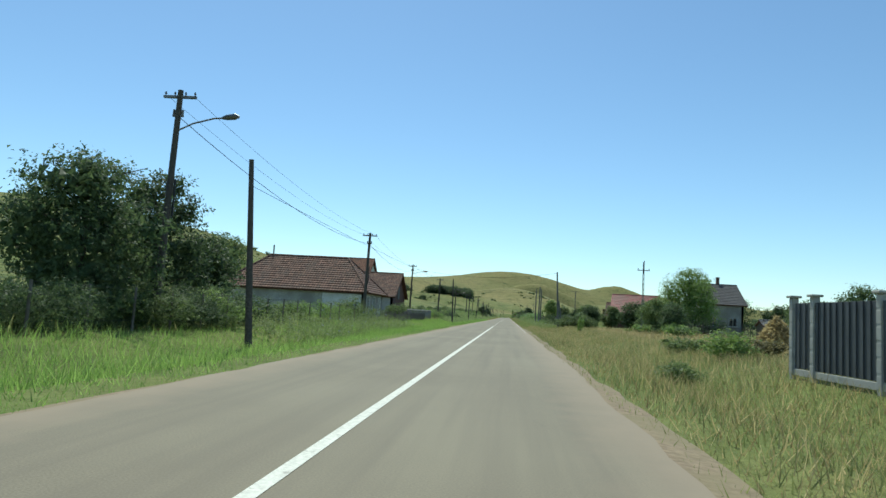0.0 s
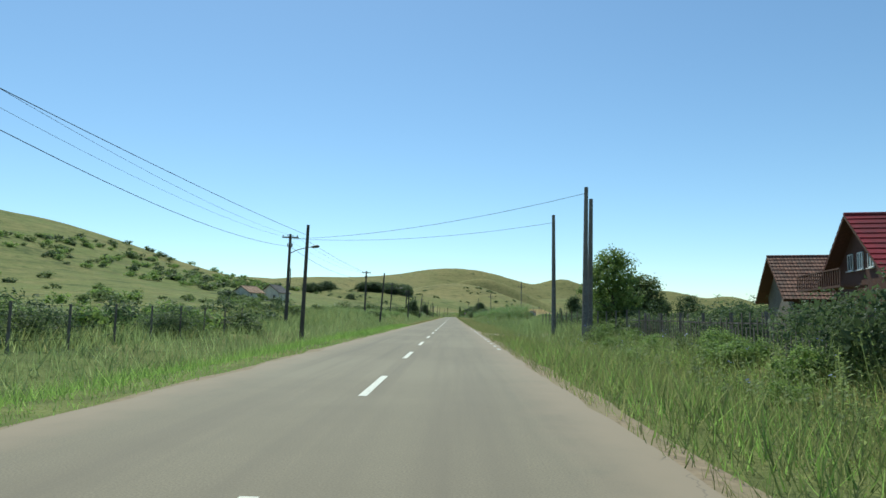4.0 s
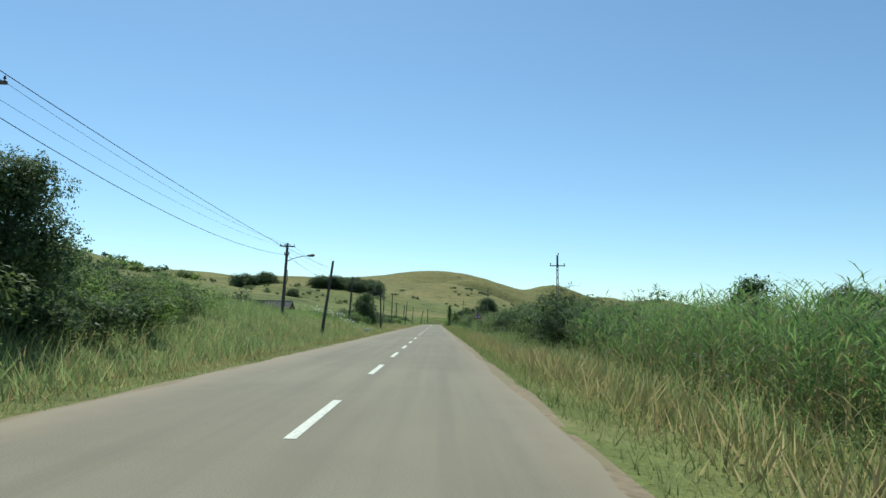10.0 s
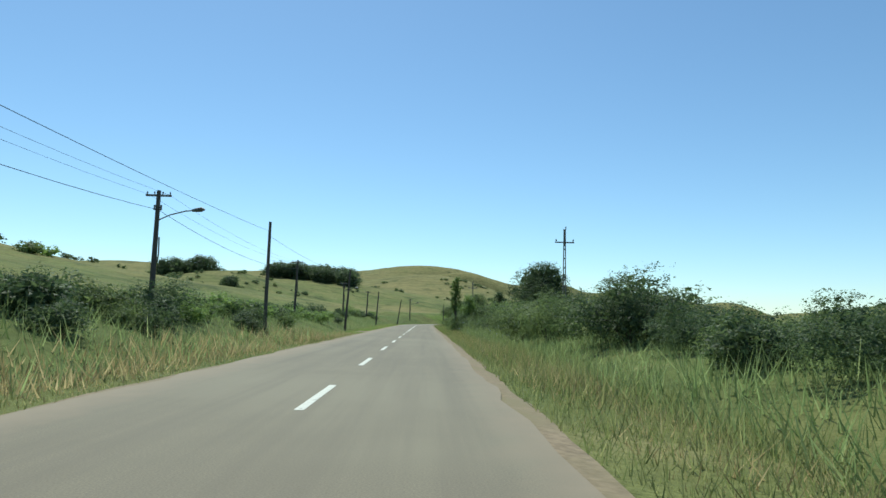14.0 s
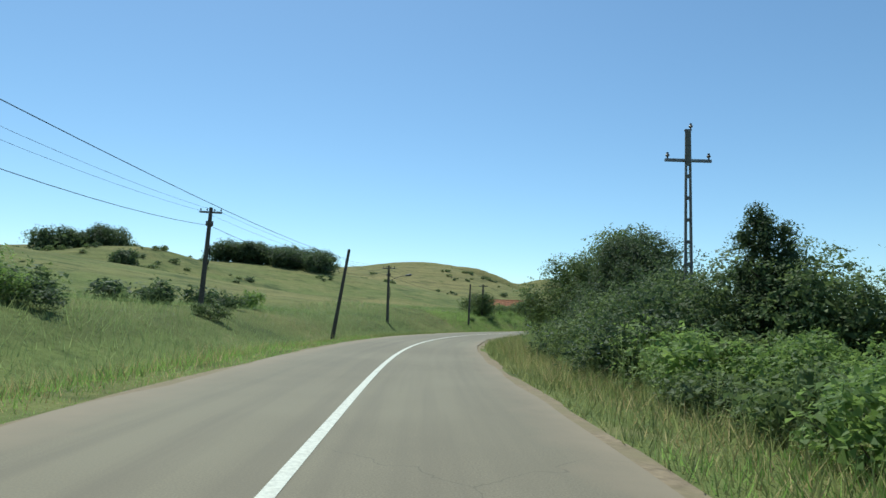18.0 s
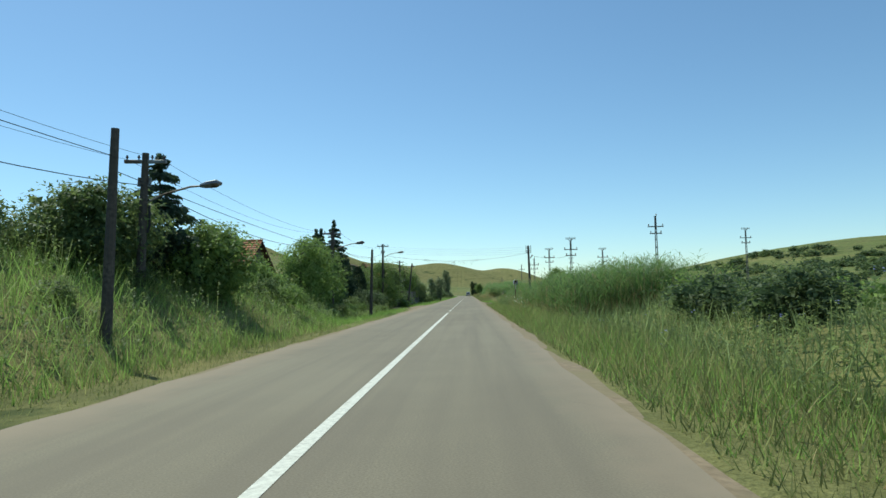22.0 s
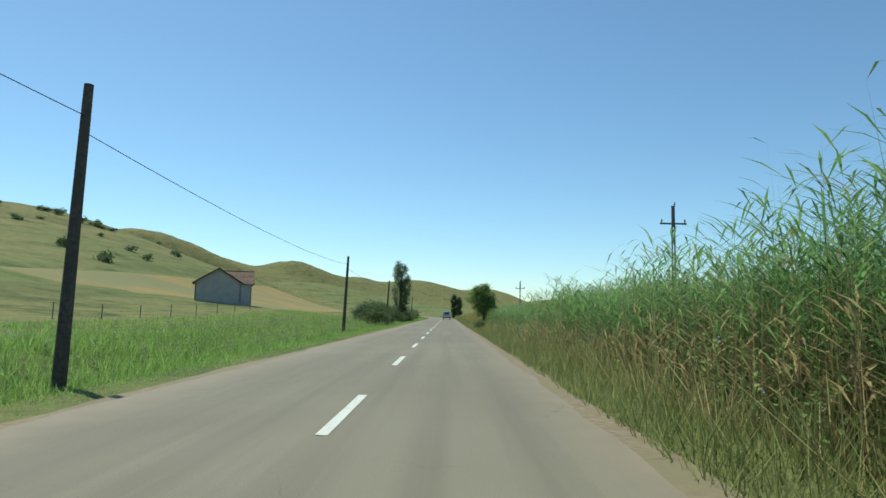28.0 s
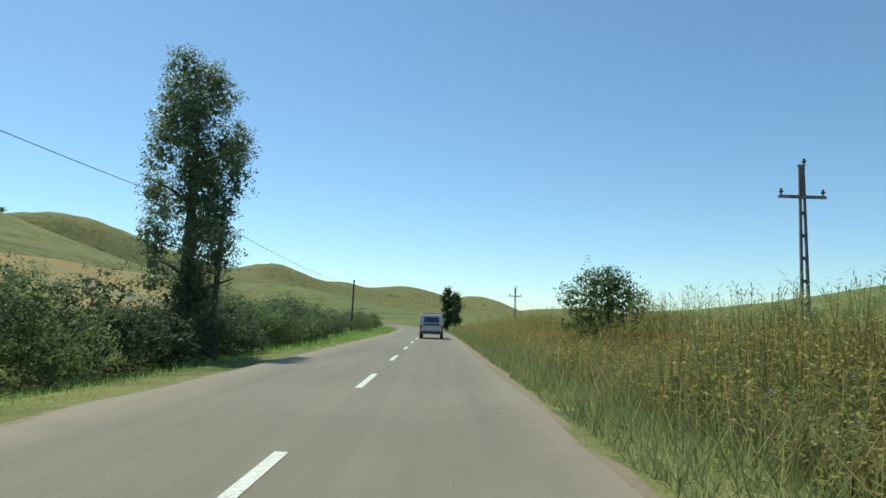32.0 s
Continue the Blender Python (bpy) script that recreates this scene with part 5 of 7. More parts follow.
def boards(s0, s1, d, tall, label, material=GREY_WOOD, gap=0.02, wide=0.13, seed=3, uneven=0.1, name="board_fence", side=1):
    """A fence of upright boards on posts and rails; every board a piece of its own."""
    rng = random.Random(seed)
    ob = thing(name, Matrix(), label, "fence")
    meshes = []
    for k in range(4):
        bm = bmesh.new()
        h, w = tall * (1 - uneven * k / 3), wide * (0.85 + 0.1 * k)
        box(bm, (-w / 2, -0.012, 0), (w / 2, 0.012, h), 0.004)
        me = bpy.data.meshes.new("board")
        bm.to_mesh(me)
        bm.free()
        me.materials.append(material)
        meshes.append(me)
    s, n = s0, 0
    while s < s1:
        p = spot(s, d)
        turn = -float(head(s)) + math.pi / 2
        piece("board", rng.choice(meshes), ob, Matrix.Translation(p) @ Matrix.Rotation(turn, 4, "Z") @ Matrix.Rotation(rng.uniform(-0.03, 0.03), 4, "Y"))
        s += wide * 1.0 + gap + rng.random() * gap
        n += 1
    k = s0
    while k < s1:
        e = min(k + 2.5, s1)
        for z in (tall * 0.25, tall * 0.75):
            bm = bmesh.new()
            a, b = spot(k, d + side * 0.05), spot(e, d + side * 0.05)
            tube(bm, [a + Vector((0, 0, z)), b + Vector((0, 0, z))], 0.035, 4)
            part("rail", bm, material, ob)
        bm = bmesh.new()
        p = spot(k, d + side * 0.12)
        tube(bm, [p - Vector((0, 0, 0.3)), p + Vector((0, 0, tall * 1.02))], 0.06, 6)
        part("post", bm, material, ob)
        k += 2.5
    return ob


def wire_fence(s0, s1, d, tall, label, step=2.6):
    ob = thing("wire_fence", Matrix(), label, "fence")
    k = s0
    while k <= s1:
        p = spot(k, d)
        bm = bmesh.new()
        tube(bm, [p - Vector((0, 0, 0.3)), p + Vector((0.02, 0, tall))], [0.045, 0.035], 6)
        part("post", bm, GREY_WOOD, ob)
        if k + step <= s1:
            q = spot(k + step, d)
            for z in (0.25, 0.5, 0.75, 0.97):
                wire(p + Vector((0, 0, tall * z)), q + Vector((0, 0, tall * z)), 0.02, 0.006, ob, "strand", 3)
        k += step


def stone_wall(s0, s1, d, tall, label, thick=0.45, seed=4):
    """Dry field-stone wall: stones of its road face and top are pieces, a plain core behind them."""
    rng = random.Random(seed)
    ob = thing("stone_wall", Matrix(), label, "wall")
    bm = bmesh.new()
    n = max(2, int((s1 - s0) / 2))
    for k in range(n):
        a, b = spot(s0 + (s1 - s0) * k / n, d), spot(s0 + (s1 - s0) * (k + 1) / n, d)
        mid = (a + b) / 2
        box(bm, (-thick / 2, -(b - a).length / 2, -0.4), (thick / 2, (b - a).length / 2, tall - 0.1), 0, Matrix.Translation(mid) @ Matrix.Rotation(-float(head(s0)), 4, "Z"))
    part("core", bm, STONE, ob)
    meshes = []
    for k in range(6):
        bm = bmesh.new()
        box(bm, (-0.14, -0.24, -0.13), (0.14, 0.24, 0.13))
        bmesh.ops.bevel(bm, geom=bm.edges[:], offset=0.05, segments=1, affect="EDGES")
        for v in bm.verts:
            v.co += Vector((rng.uniform(-0.03, 0.03), rng.uniform(-0.05, 0.05), rng.uniform(-0.03, 0.03)))
        me = bpy.data.meshes.new("stone")
        bm.to_mesh(me)
        bm.free()
        me.materials.append(STONE)
        meshes.append(me)
    z = 0.12
    while z < tall + 0.05:
        s = s0 + rng.random() * 0.3
        while s < s1:
            p = spot(s, d + thick / 2 * (1 if d < 0 else -1))
            piece("stone", rng.choice(meshes), ob, Matrix.Translation(p + Vector((0, 0, z + rng.uniform(-0.03, 0.03)))) @ Matrix.Rotation(-float(head(s)) + rng.uniform(-0.1, 0.1), 4, "Z") @ Matrix.Diagonal((1, rng.uniform(0.8, 1.25), rng.uniform(0.8, 1.15), 1)))
            s += 0.5
        z += 0.27
    return ob


def stake_fence(s, d0, d1, tall):
    """A paling of split stakes across the garden end, each stake a piece."""
    rng = random.Random(77)
    ob = thing("stake_fence", Matrix(), "rough grey fence of split wooden stakes along a garden", "fence")
    bm = bmesh.new()
    tube(bm, [(0, 0, -0.3), (0.03, 0.01, 0.6), (0.0, 0.02, 1.0)], [0.045, 0.04, 0.02], 5)
    stake = bpy.data.meshes.new("stake")
    bm.to_mesh(stake)
    bm.free()
    stake.materials.append(GREY_WOOD)
    d = d0
    while d < d1:
        piece("stake", stake, ob, stand(s + rng.uniform(-0.06, 0.06), d, rng.random() * 360, 0, rng.uniform(-6, 6), tall * rng.uniform(0.75, 1.25), 1.0))
        d += rng.uniform(0.2, 0.42)
    for f in (0.3, 0.7):
        pts = []
        for k in range(9):
            p = spot(s - 0.06, d0 + (d1 - d0) * k / 8)
            pts.append((p.x, p.y, p.z + tall * f + rng.uniform(-0.04, 0.04)))
        bm = bmesh.new()
        tube(bm, pts, 0.035, 5)
        part("rail", bm, GREY_WOOD, ob)


# ------------------------------------------------------------------ first village
HOUSE_SCRUB = []
h1 = house(-17.2, 65.6, 0, 12.6, 8.4, 2.75, 5.6, PLASTER_GREY, TILE_OLD, "low grey house with a hipped weathered clay tile roof", 0.45, 15, windows=(("e", -2.4, 1.45, 1.0, 1.5), ("e", 0.2, 1.45, 1.0, 1.5), ("e", 2.6, 1.45, 0.8, 1.4)))
bm = bmesh.new()
box(bm, (2.7, -4.26, -0.1), (6.15, -4.2, 2.25), 0.01)
part("garage_door", bm, WHITE, h1, "pale painted garage door")
bm = bmesh.new()
tube(bm, [(-3.6, 0.2, 5.3), (-3.6, 0.2, 6.6)], 0.07, 7)
part("flue_pipe", bm, STEEL, h1)
h2 = house(-20.6, 97.3, 0, 13.6, 10.2, 3.1, 6.2, PLASTER_GREY, TILE_OLD, "long barn with a gabled weathered clay tile roof", 0, 17, gable=BROWN_WOOD, name="barn")
# no hole is cut: a black slab paints the shade inside the loft
bm = bmesh.new()
box(bm, (6.76, -1.3, 2.6), (6.84, 0.2, 4.4), 0.01)
part("loft_opening", bm, BLACK, h2)
h3 = house(-28.6, 123.5, 0, 10.2, 9.2, 6.5, 10.1, PLASTER_WHITE, TILE_RED, "two-storey cream house with red tile gable roof and balcony", 0, 15, windows=(("e", -1.7, 5.1, 1.3, 2.1), ("e", 1.7, 5.1, 1.3, 2.1), ("e", -3.0, 2.0, 0.8, 2.0), ("e", -1.0, 2.0, 0.8, 2.0), ("e", 1.0, 2.0, 0.8, 2.0), ("e", 3.0, 2.0, 0.8, 2.0), ("s", 3.0, 4.9, 1.0, 1.4)))
bm = bmesh.new()
box(bm, (5.1, -3.4, 3.85), (6.2, 3.4, 4.0), 0.02)
bal = part("balcony", bm, PLASTER_WHITE, h3)
bm = bmesh.new()
for k in range(27):
    tube(bm, [(6.13, -3.35 + 6.7 * k / 26, 4.0), (6.13, -3.35 + 6.7 * k / 26, 4.95)], 0.014, 4)
tube(bm, [(6.13, -3.4, 4.95), (6.13, 3.4, 4.95)], 0.03, 5)
part("railing", bm, BLACK, bal)
h4 = house(29.0, 152.4, -12, 8.4, 8.6, 4.0, 7.3, BROWN_WOOD, METAL_RED, "dark timber chalet with a red sheet metal roof", 0, 12, over=0.8, windows=(("w", -1.5, 4.6, 0.8, 1.0), ("w", 0.0, 4.6, 0.8, 1.0), ("w", 1.5, 4.6, 0.8, 1.0), ("w", -1.8, 1.6, 1.0, 1.2), ("w", 1.8, 1.6, 1.0, 1.2), ("s", 0, 1.8, 1.4, 1.2)))
bm = bmesh.new()
box(bm, (-6.6, -3.8, 2.9), (-5.3, 3.8, 3.02))
for k in range(22):
    box(bm, (-6.6, -3.8 + 7.5 * k / 21, 3.02), (-6.56, -3.7 + 7.5 * k / 21, 3.85))
box(bm, (-6.63, -3.8, 3.85), (-6.53, 3.8, 3.93))
part("balcony", bm, BROWN_WOOD, h4)
house(30.2, 162.4, -14, 10.2, 7.8, 3.0, 5.7, GREY_WOOD, TILE_OLD, "timber outbuilding with a brown tile gable roof", 0, 12, over=0.8, name="outbuilding")
house(33.1, 111.0, 0, 5.8, 8.8, 5.0, 7.9, PLASTER_GREY, SLATE, "pale house with a grey gable roof behind a willow", 0, 13, chimney=(0.6, 0.4, 9.0, 0.22), windows=(("s", -1.5, 2.2, 1.2, 1.3), ("s", 1.4, 2.2, 1.2, 1.3), ("w", 0, 2.2, 1.2, 1.3)))
house(37.8, 101, 0, 2.9, 3, 1.9, 2.6, GREY_WOOD, STEEL, "small board shed with a pale sheet roof", 0, 5, over=0.2, name="shed")
house(-63, 352, 80, 9, 7, 3.4, 6.0, PLASTER_WHITE, SLATE, "white house with a dark gable roof on the hillside", 0, 10, windows=(("s", -2.4, 1.8, 1.1, 1.2), ("s", 1, 1.8, 1.1, 1.2), ("w", -1.8, 1.8, 1.1, 1.2), ("w", 1.8, 1.8, 1.1, 1.2)))
house(-68, 337, 72, 8.4, 6.4, 2.3, 4.3, PLASTER_WHITE, TILE_PINK, "low pale house with a faded tile roof on the slope", 0, 10, windows=(("s", -3, 1.5, 1.2, 1.2), ("s", 2, 1.5, 1.2, 1.2)))
for hx, hy in ((-70, 328), (-66, 326), (-62, 331), (-60, 340), (-57, 345), (-73, 331), (-58, 337), (-77, 338)):
    hs, hd = along(hx, hy)
    HOUSE_SCRUB.append((float(hs), float(hd)))
house(-22.5, 374, 0, 3.6, 3.2, 1.5, 2.4, BROWN_WOOD, SLATE, "small dark timber hut among the weeds", 0, 7, over=0.25, name="hut")

# haystack in the field
hay = thing("haystack", stand(52, 19.5), "tan haystack standing in the field", "haystack")
rng_h = np.random.default_rng(8)
f_, a_ = rng_h.random(2600), rng_h.random(2600) * 6.283
r_ = 1.3 * (1 - f_ ** 1.6) * (0.9 + 0.15 * rng_h.random(2600))
c_ = np.stack([np.cos(a_) * r_, np.sin(a_) * r_, f_ * 2.1], -1)
w_ = rng_h.normal(size=(2600, 3)) * 0.12
piece("hay", mesh_of("hay", np.stack([c_ - w_, c_ + w_ * 0.3 + rng_h.normal(size=(2600, 3)) * 0.04, c_ + w_ + np.array((0, 0, -0.15))], 1).reshape(-1, 3), np.arange(7800).reshape(-1, 3), BLADE_DRY), hay)

boards(101.5, 118, 10.3, 1.8, "tall fence of dark silvered upright boards", DARK_BOARDS, 0.016, 0.09, 3, 0.24)
boards(118, 124.5, 10.0, 1.75, "tall fence of dark silvered upright boards with shrubs in front", DARK_BOARDS, 0.016, 0.095, 4, 0.26)
wire_fence(146, 181, 10.0, 1.5, "wire fence on grey wooden posts beside the field track", 2.2)
wire_fence(20, 60, -9.6, 1.3, "rusty wire fence on wooden posts along the gardens", 2.2)
boards(62, 92, -9.3, 0.95, "low fence of thin grey pickets in front of the wall", GREY_WOOD, 0.10, 0.06, 6, 0.2, "picket_fence", -1)
stone_wall(84, 107, -10.6, 1.2, "rough grey field-stone yard wall")

gate = thing("metal_gate", stand(23.5, 8.9, 3), "dark ribbed sheet metal fence between pale concrete posts", "gate")
GATE_POSTS = (0.0, -1.05, -3.7, -6.4, -9.1)
for a, b in zip(GATE_POSTS, GATE_POSTS[1:]):
    n = int((a - b - 0.16) / 0.13)
    for k in range(n):
        y = b + 0.08 + (a - b - 0.16) * k / n
        bm = bmesh.new()
        box(bm, (-0.02 if k % 2 else -0.045, y, 0.28), (0.0, y + 0.115, 1.92), 0.004)
        part("slat", bm, GREY_SHEET, gate)
    bm = bmesh.new()
    box(bm, (-0.05, b + 0.08, 0.1), (0.05, a - 0.08, 0.26), 0.008)
    part("kick_board", bm, BLOCKS, gate, "pale concrete base board")
    for z in (0.5, 1.7):
        bm = bmesh.new()
        box(bm, (0.003, b + 0.08, z), (0.05, a - 0.08, z + 0.05))
        part("rail", bm, STEEL, gate)
for y in GATE_POSTS:
    bm = bmesh.new()
    box(bm, (-0.08, y - 0.08, -0.4), (0.08, y + 0.08, 2.06), 0.012)
    for k in range(6):
        box(bm, (-0.085, y - 0.085, 0.12 + 0.33 * k), (0.085, y + 0.085, 0.4 + 0.33 * k), 0.012)
    post = part("post", bm, BLOCKS, gate, "pale concrete block post")
    bm = bmesh.new()
    box(bm, (-0.14, y - 0.14, 2.06), (0.14, y + 0.14, 2.12), 0.015)
    part("post_cap", bm, BLOCKS, post)

# barrel-like white tank in the yard, culvert slab
tank = thing("garden_arch", stand(119, -17.5), "pale curved plastic tunnel cover in a yard", "garden cover")
bm = bmesh.new()
for k in range(10):
    a, b = math.pi * k / 10, math.pi * (k + 1) / 10
    slab(bm, [(-1.1 * math.cos(a), -1.6, 1.0 * math.sin(a)), (-1.1 * math.cos(b), -1.6, 1.0 * math.sin(b)), (-1.1 * math.cos(b), 1.6, 1.0 * math.sin(b)), (-1.1 * math.cos(a), 1.6, 1.0 * math.sin(a))], 0.03)
part("cover", bm, WHITE, tank)
slabt = thing("culvert_slab", stand(162.5, 5.6), "pale concrete slab bridging the ditch", "culvert")
bm = bmesh.new()
box(bm, (-1.3, -1.5, -0.1), (1.5, 1.5, 0.16), 0.03)
part("slab", bm, POLE_CONCRETE, slabt)

# ------------------------------------------------------------------ middle: sign, bridge posts
sign = thing("road_sign", stand(338.0, 5.4, 180, -0.22), "red-bordered triangular warning sign for a bend on a steel post", "road sign")
bm = bmesh.new()
tube(bm, [(0, 0.05, -0.3), (0, 0.05, 2.4)], 0.03, 8)
part("post", bm, STEEL, sign)


def tri_plate(w, y0, y1, z0):
    bm = bmesh.new()
    h = w * 0.866
    rows = []
    for y in (y0, y1):
        pts = []
        for cx, cz, a0 in ((-w / 2 + 0.06, z0 + 0.05, 150), (w / 2 - 0.06, z0 + 0.05, 270), (0, z0 + h - 0.08, 30)):
            for k in range(5):
                a = radians(a0 + 30 * k)
                pts.append(bm.verts.new((cx + 0.05 * math.cos(a), y, cz + 0.05 * math.sin(a))))
        rows.append(pts)
    bm.faces.new(rows[0])
    bm.faces.new(rows[1][::-1])
    n = len(rows[0])
    for k in range(n):
        bm.faces.new((rows[0][k], rows[1][k], rows[1][(k + 1) % n], rows[0][(k + 1) % n]))
    return bm


plate = part("plate", tri_plate(0.8, 0.0, 0.025, 1.62), SIGN_RED, sign, "red triangular plate")
part("white_field", tri_plate(0.56, 0.025, 0.03, 1.70), WHITE, plate, "white triangle")
bm = bmesh.new()
pts = [(0.12, 1.75), (0.12, 1.86), (0.09, 1.94), (0.02, 1.985), (-0.08, 1.985)]
for (x0, z0), (x1, z1) in zip(pts, pts[1:]):
    tube(bm, [(x0, 0.034, z0), (x1, 0.034, z1)], 0.026, 6)
tube(bm, [(-0.07, 0.034, 1.985), (-0.14, 0.034, 1.985)], [0.055, 0.004], 6)
part("arrow", bm, BLACK, plate, "black bent arrow")

rail = thing("culvert_parapet", stand(343.3, -5.8), "low white-painted concrete parapet of a small culvert", "parapet")
for y in (-1.3, 0.0, 1.3):
    bm = bmesh.new()
    box(bm, (-0.12, y - 0.12, -0.3), (0.12, y + 0.12, 0.55), 0.02)
    part("post", bm, WHITE, rail)
for z in (0.15, 0.36):
    bm = bmesh.new()
    box(bm, (-0.05, -1.3, z), (0.05, 1.3, z + 0.1), 0.01)
    part("bar", bm, WHITE, rail)
for s, d in ((332, -17.5), (333.5, -14.6)):
    w = thing("concrete_well_ring", stand(s, d), "grey concrete well ring half hidden in grass", "well ring")
    bm = bmesh.new()
    tube(bm, [(0, 0, -0.2), (0, 0, 0.75)], 0.5, 14)
    part("ring", bm, POLE_CONCRETE, w)
    bm = bmesh.new()
    tube(bm, [(0, 0, 0.75), (0, 0, 0.83)], 0.56, 14)
    part("lid", bm, POLE_CONCRETE, w)

# ------------------------------------------------------------------ second village
def by_road(s, d):
    x, y = at(s, d)
    return float(x), float(y), 90 - math.degrees(float(head(s)))


x, y, r = by_road(624.8, -22.0)
orange = house(x, y, r - 90, 11.4, 7.6, 3.3, 5.8, PLASTER_WHITE, TILE_ORANGE, "low house with an orange tile roof behind garden trees", 0, 13, gable=GREY_WOOD)
bm = bmesh.new()
box(bm, (-1.6, -2.5, 3.6), (-1.3, -2.2, 5.0), 0.01)
part("chimney", bm, TILE_OLD, orange)
x, y, r = by_road(656.1, -13.6)
house(x, y, r, 5.4, 8.4, 2.5, 5.1, PLASTER_WHITE, TILE_PINK, "low house with a faded pink tile roof", 0, 17)
x, y, r = by_road(662.7, -13.0)
house(x, y, r, 5.4, 6.0, 2.9, 5.5, PLASTER_WHITE, TILE_ORANGE, "house with an orange-red tile roof and brown gable", 0, 15, gable=BROWN_WOOD, windows=(("s", -1.3, 1.5, 1.0, 1.2), ("s", 1.3, 1.5, 1.0, 1.2)))
x, y, r = by_road(690, -14)
house(x, y, r - 90, 8, 7, 2.2, 4.5, GREY_WOOD, SLATE, "dark board barn with a dark gable roof", 0, 9, name="barn")
boards(651, 690, -7.5, 2.0, "solid grey board garden fence along the verge", GREY_WOOD, 0.012, 0.2, 9, 0.05, "garden_fence", -1)

shrine = thing("wayside_cross", stand(651.7, 7.1, 14, 0, 0, 0.88, 0.84), "wayside wooden cross under an arched sheet metal canopy", "wayside cross")
bm = bmesh.new()
box(bm, (-0.2, 0.02, 2.9), (0.2, 0.05, 3.42), 0.01)
box(bm, (-0.045, 0.051, -0.4), (0.045, 0.13, 3.0), 0.01)
part("back_board", bm, BROWN_WOOD, shrine)
bm = bmesh.new()
box(bm, (-0.05, -0.03, 1.6), (0.05, 0.018, 3.38), 0.006)
box(bm, (-0.24, -0.03, 3.02), (0.24, 0.018, 3.1), 0.006)
part("cross", bm, BROWN_WOOD, shrine)
bm = bmesh.new()
n = 14
for k in range(n):
    a, b = math.pi * k / n, math.pi * (k + 1) / n
    slab(bm, [(-0.29 * math.cos(a), -0.3, 3.28 + 0.29 * math.sin(a)), (-0.29 * math.cos(b), -0.3, 3.28 + 0.29 * math.sin(b)), (-0.29 * math.cos(b), 0.1, 3.28 + 0.29 * math.sin(b)), (-0.29 * math.cos(a), 0.1, 3.28 + 0.29 * math.sin(a))], 0.012)
for x in (-1, 1):
    box(bm, (x * 0.29 - 0.008, -0.3, 2.9), (x * 0.29 + 0.008, 0.1, 3.28))
box(bm, (-0.28, 0.085, 2.9), (0.28, 0.1, 3.3))
part("canopy", bm, TIN, shrine, "bright sheet metal hood")
fig = thing("cross_figure", stand(651.7, 7.1, 14, 0, 0, 0.88, 0.84), "small plain pale figure fixed on the wayside cross", "statue")
bm = bmesh.new()
tube(bm, [(0, -0.06, 2.26), (0, -0.07, 2.5), (0, -0.07, 2.8), (0, -0.07, 2.98), (0, -0.07, 3.02), (0, -0.07, 3.1), (0, -0.07, 3.16)], [0.03, 0.05, 0.06, 0.08, 0.03, 0.05, 0.02], 9)
tube(bm, [(-0.22, -0.06, 3.07), (0, -0.07, 2.97), (0.22, -0.06, 3.07)], 0.024, 6)
part("body", bm, PLASTER_WHITE, fig)

gar = thing("light_garland", Matrix(), "unlit festive light garland slung across the road", "street decoration")
ga, gb = Vector((*at(642.4, -7.6), 5.55)), Vector((*at(649.6, 8.4), 5.9))
ga, gb = Vector((float(ga.x), float(ga.y), 5.55)), Vector((float(gb.x), float(gb.y), 5.9))
wire(ga, gb, 0.75, 0.014, gar, "carrier_cable", 20)


def on_garland(f):
    return ga.lerp(gb, f) - Vector((0, 0, 0.75 * 4 * f * (1 - f)))


GR = random.Random(77)
for k in range(34):
    f = 0.285 + 0.33 * k / 33
    p = on_garland(f)
    l = GR.choice((0.2, 0.32, 0.45, 0.5))
    bm = bmesh.new()
    tube(bm, [p, p - Vector((GR.uniform(-0.02, 0.02), 0, l * 0.5)), p - Vector((0, 0, l))], 0.006, 4)
    part("icicle_string", bm, CABLE, gar)
for f, r in ((0.258, 0.11), (0.272, 0.13), (0.452, 0.2), (0.628, 0.1)):
    p = on_garland(f) - Vector((0, 0, r * (1.5 if r > 0.15 else 0)))
    bm = bmesh.new()
    u = (gb - ga).normalized()
    ring = [p + u * (r * math.cos(a)) + Vector((0, 0, r * math.sin(a))) for a in [6.2832 * k / 20 for k in range(21)]]
    tube(bm, ring, 0.014, 5, False)
    if r > 0.15:
        for k in range(3):
            z = 0.12 - 0.1 * k
            tube(bm, [p + u * -(0.04 + 0.04 * k) + Vector((0, 0, z - 0.08)), p + Vector((0, 0, z + 0.03)), p + u * (0.04 + 0.04 * k) + Vector((0, 0, z - 0.08))], 0.008, 4)
    part("ring_ornament", bm, CABLE, gar)

# tall pole with stacked arms and its lines over the road
multi = thing("utility_pole", stand(650.9, 8.85, 0, 0, -1), "tall dark wooden pole with four stacked insulator arms and a lamp", "utility pole", "wooden poles along the road")
H = 6.9
bm = bmesh.new()
tube(bm, [(0, 0, -0.4), (0, 0, 3.5), (0, 0, H)], [0.17, 0.14, 0.11], 10)
part("post", bm, POLE_WOOD, multi)
for k in range(4):
    z = H - 0.15 - 0.24 * k
    bm = bmesh.new()
    box(bm, (-0.34, -0.04, z - 0.03), (0.34, 0.04, z + 0.03))
    part("crossarm", bm, STEEL, multi)
    for x in (-0.3, 0.3):
        piece("insulator", INS, multi, Matrix.Translation((x, 0, z + 0.02)))
bm = bmesh.new()
tube(bm, [(0.1, -0.05, H - 1.6), (0.35, -0.2, H - 1.35), (0.42, -0.25, H - 1.2)], [0.03, 0.06, 0.1], 7)
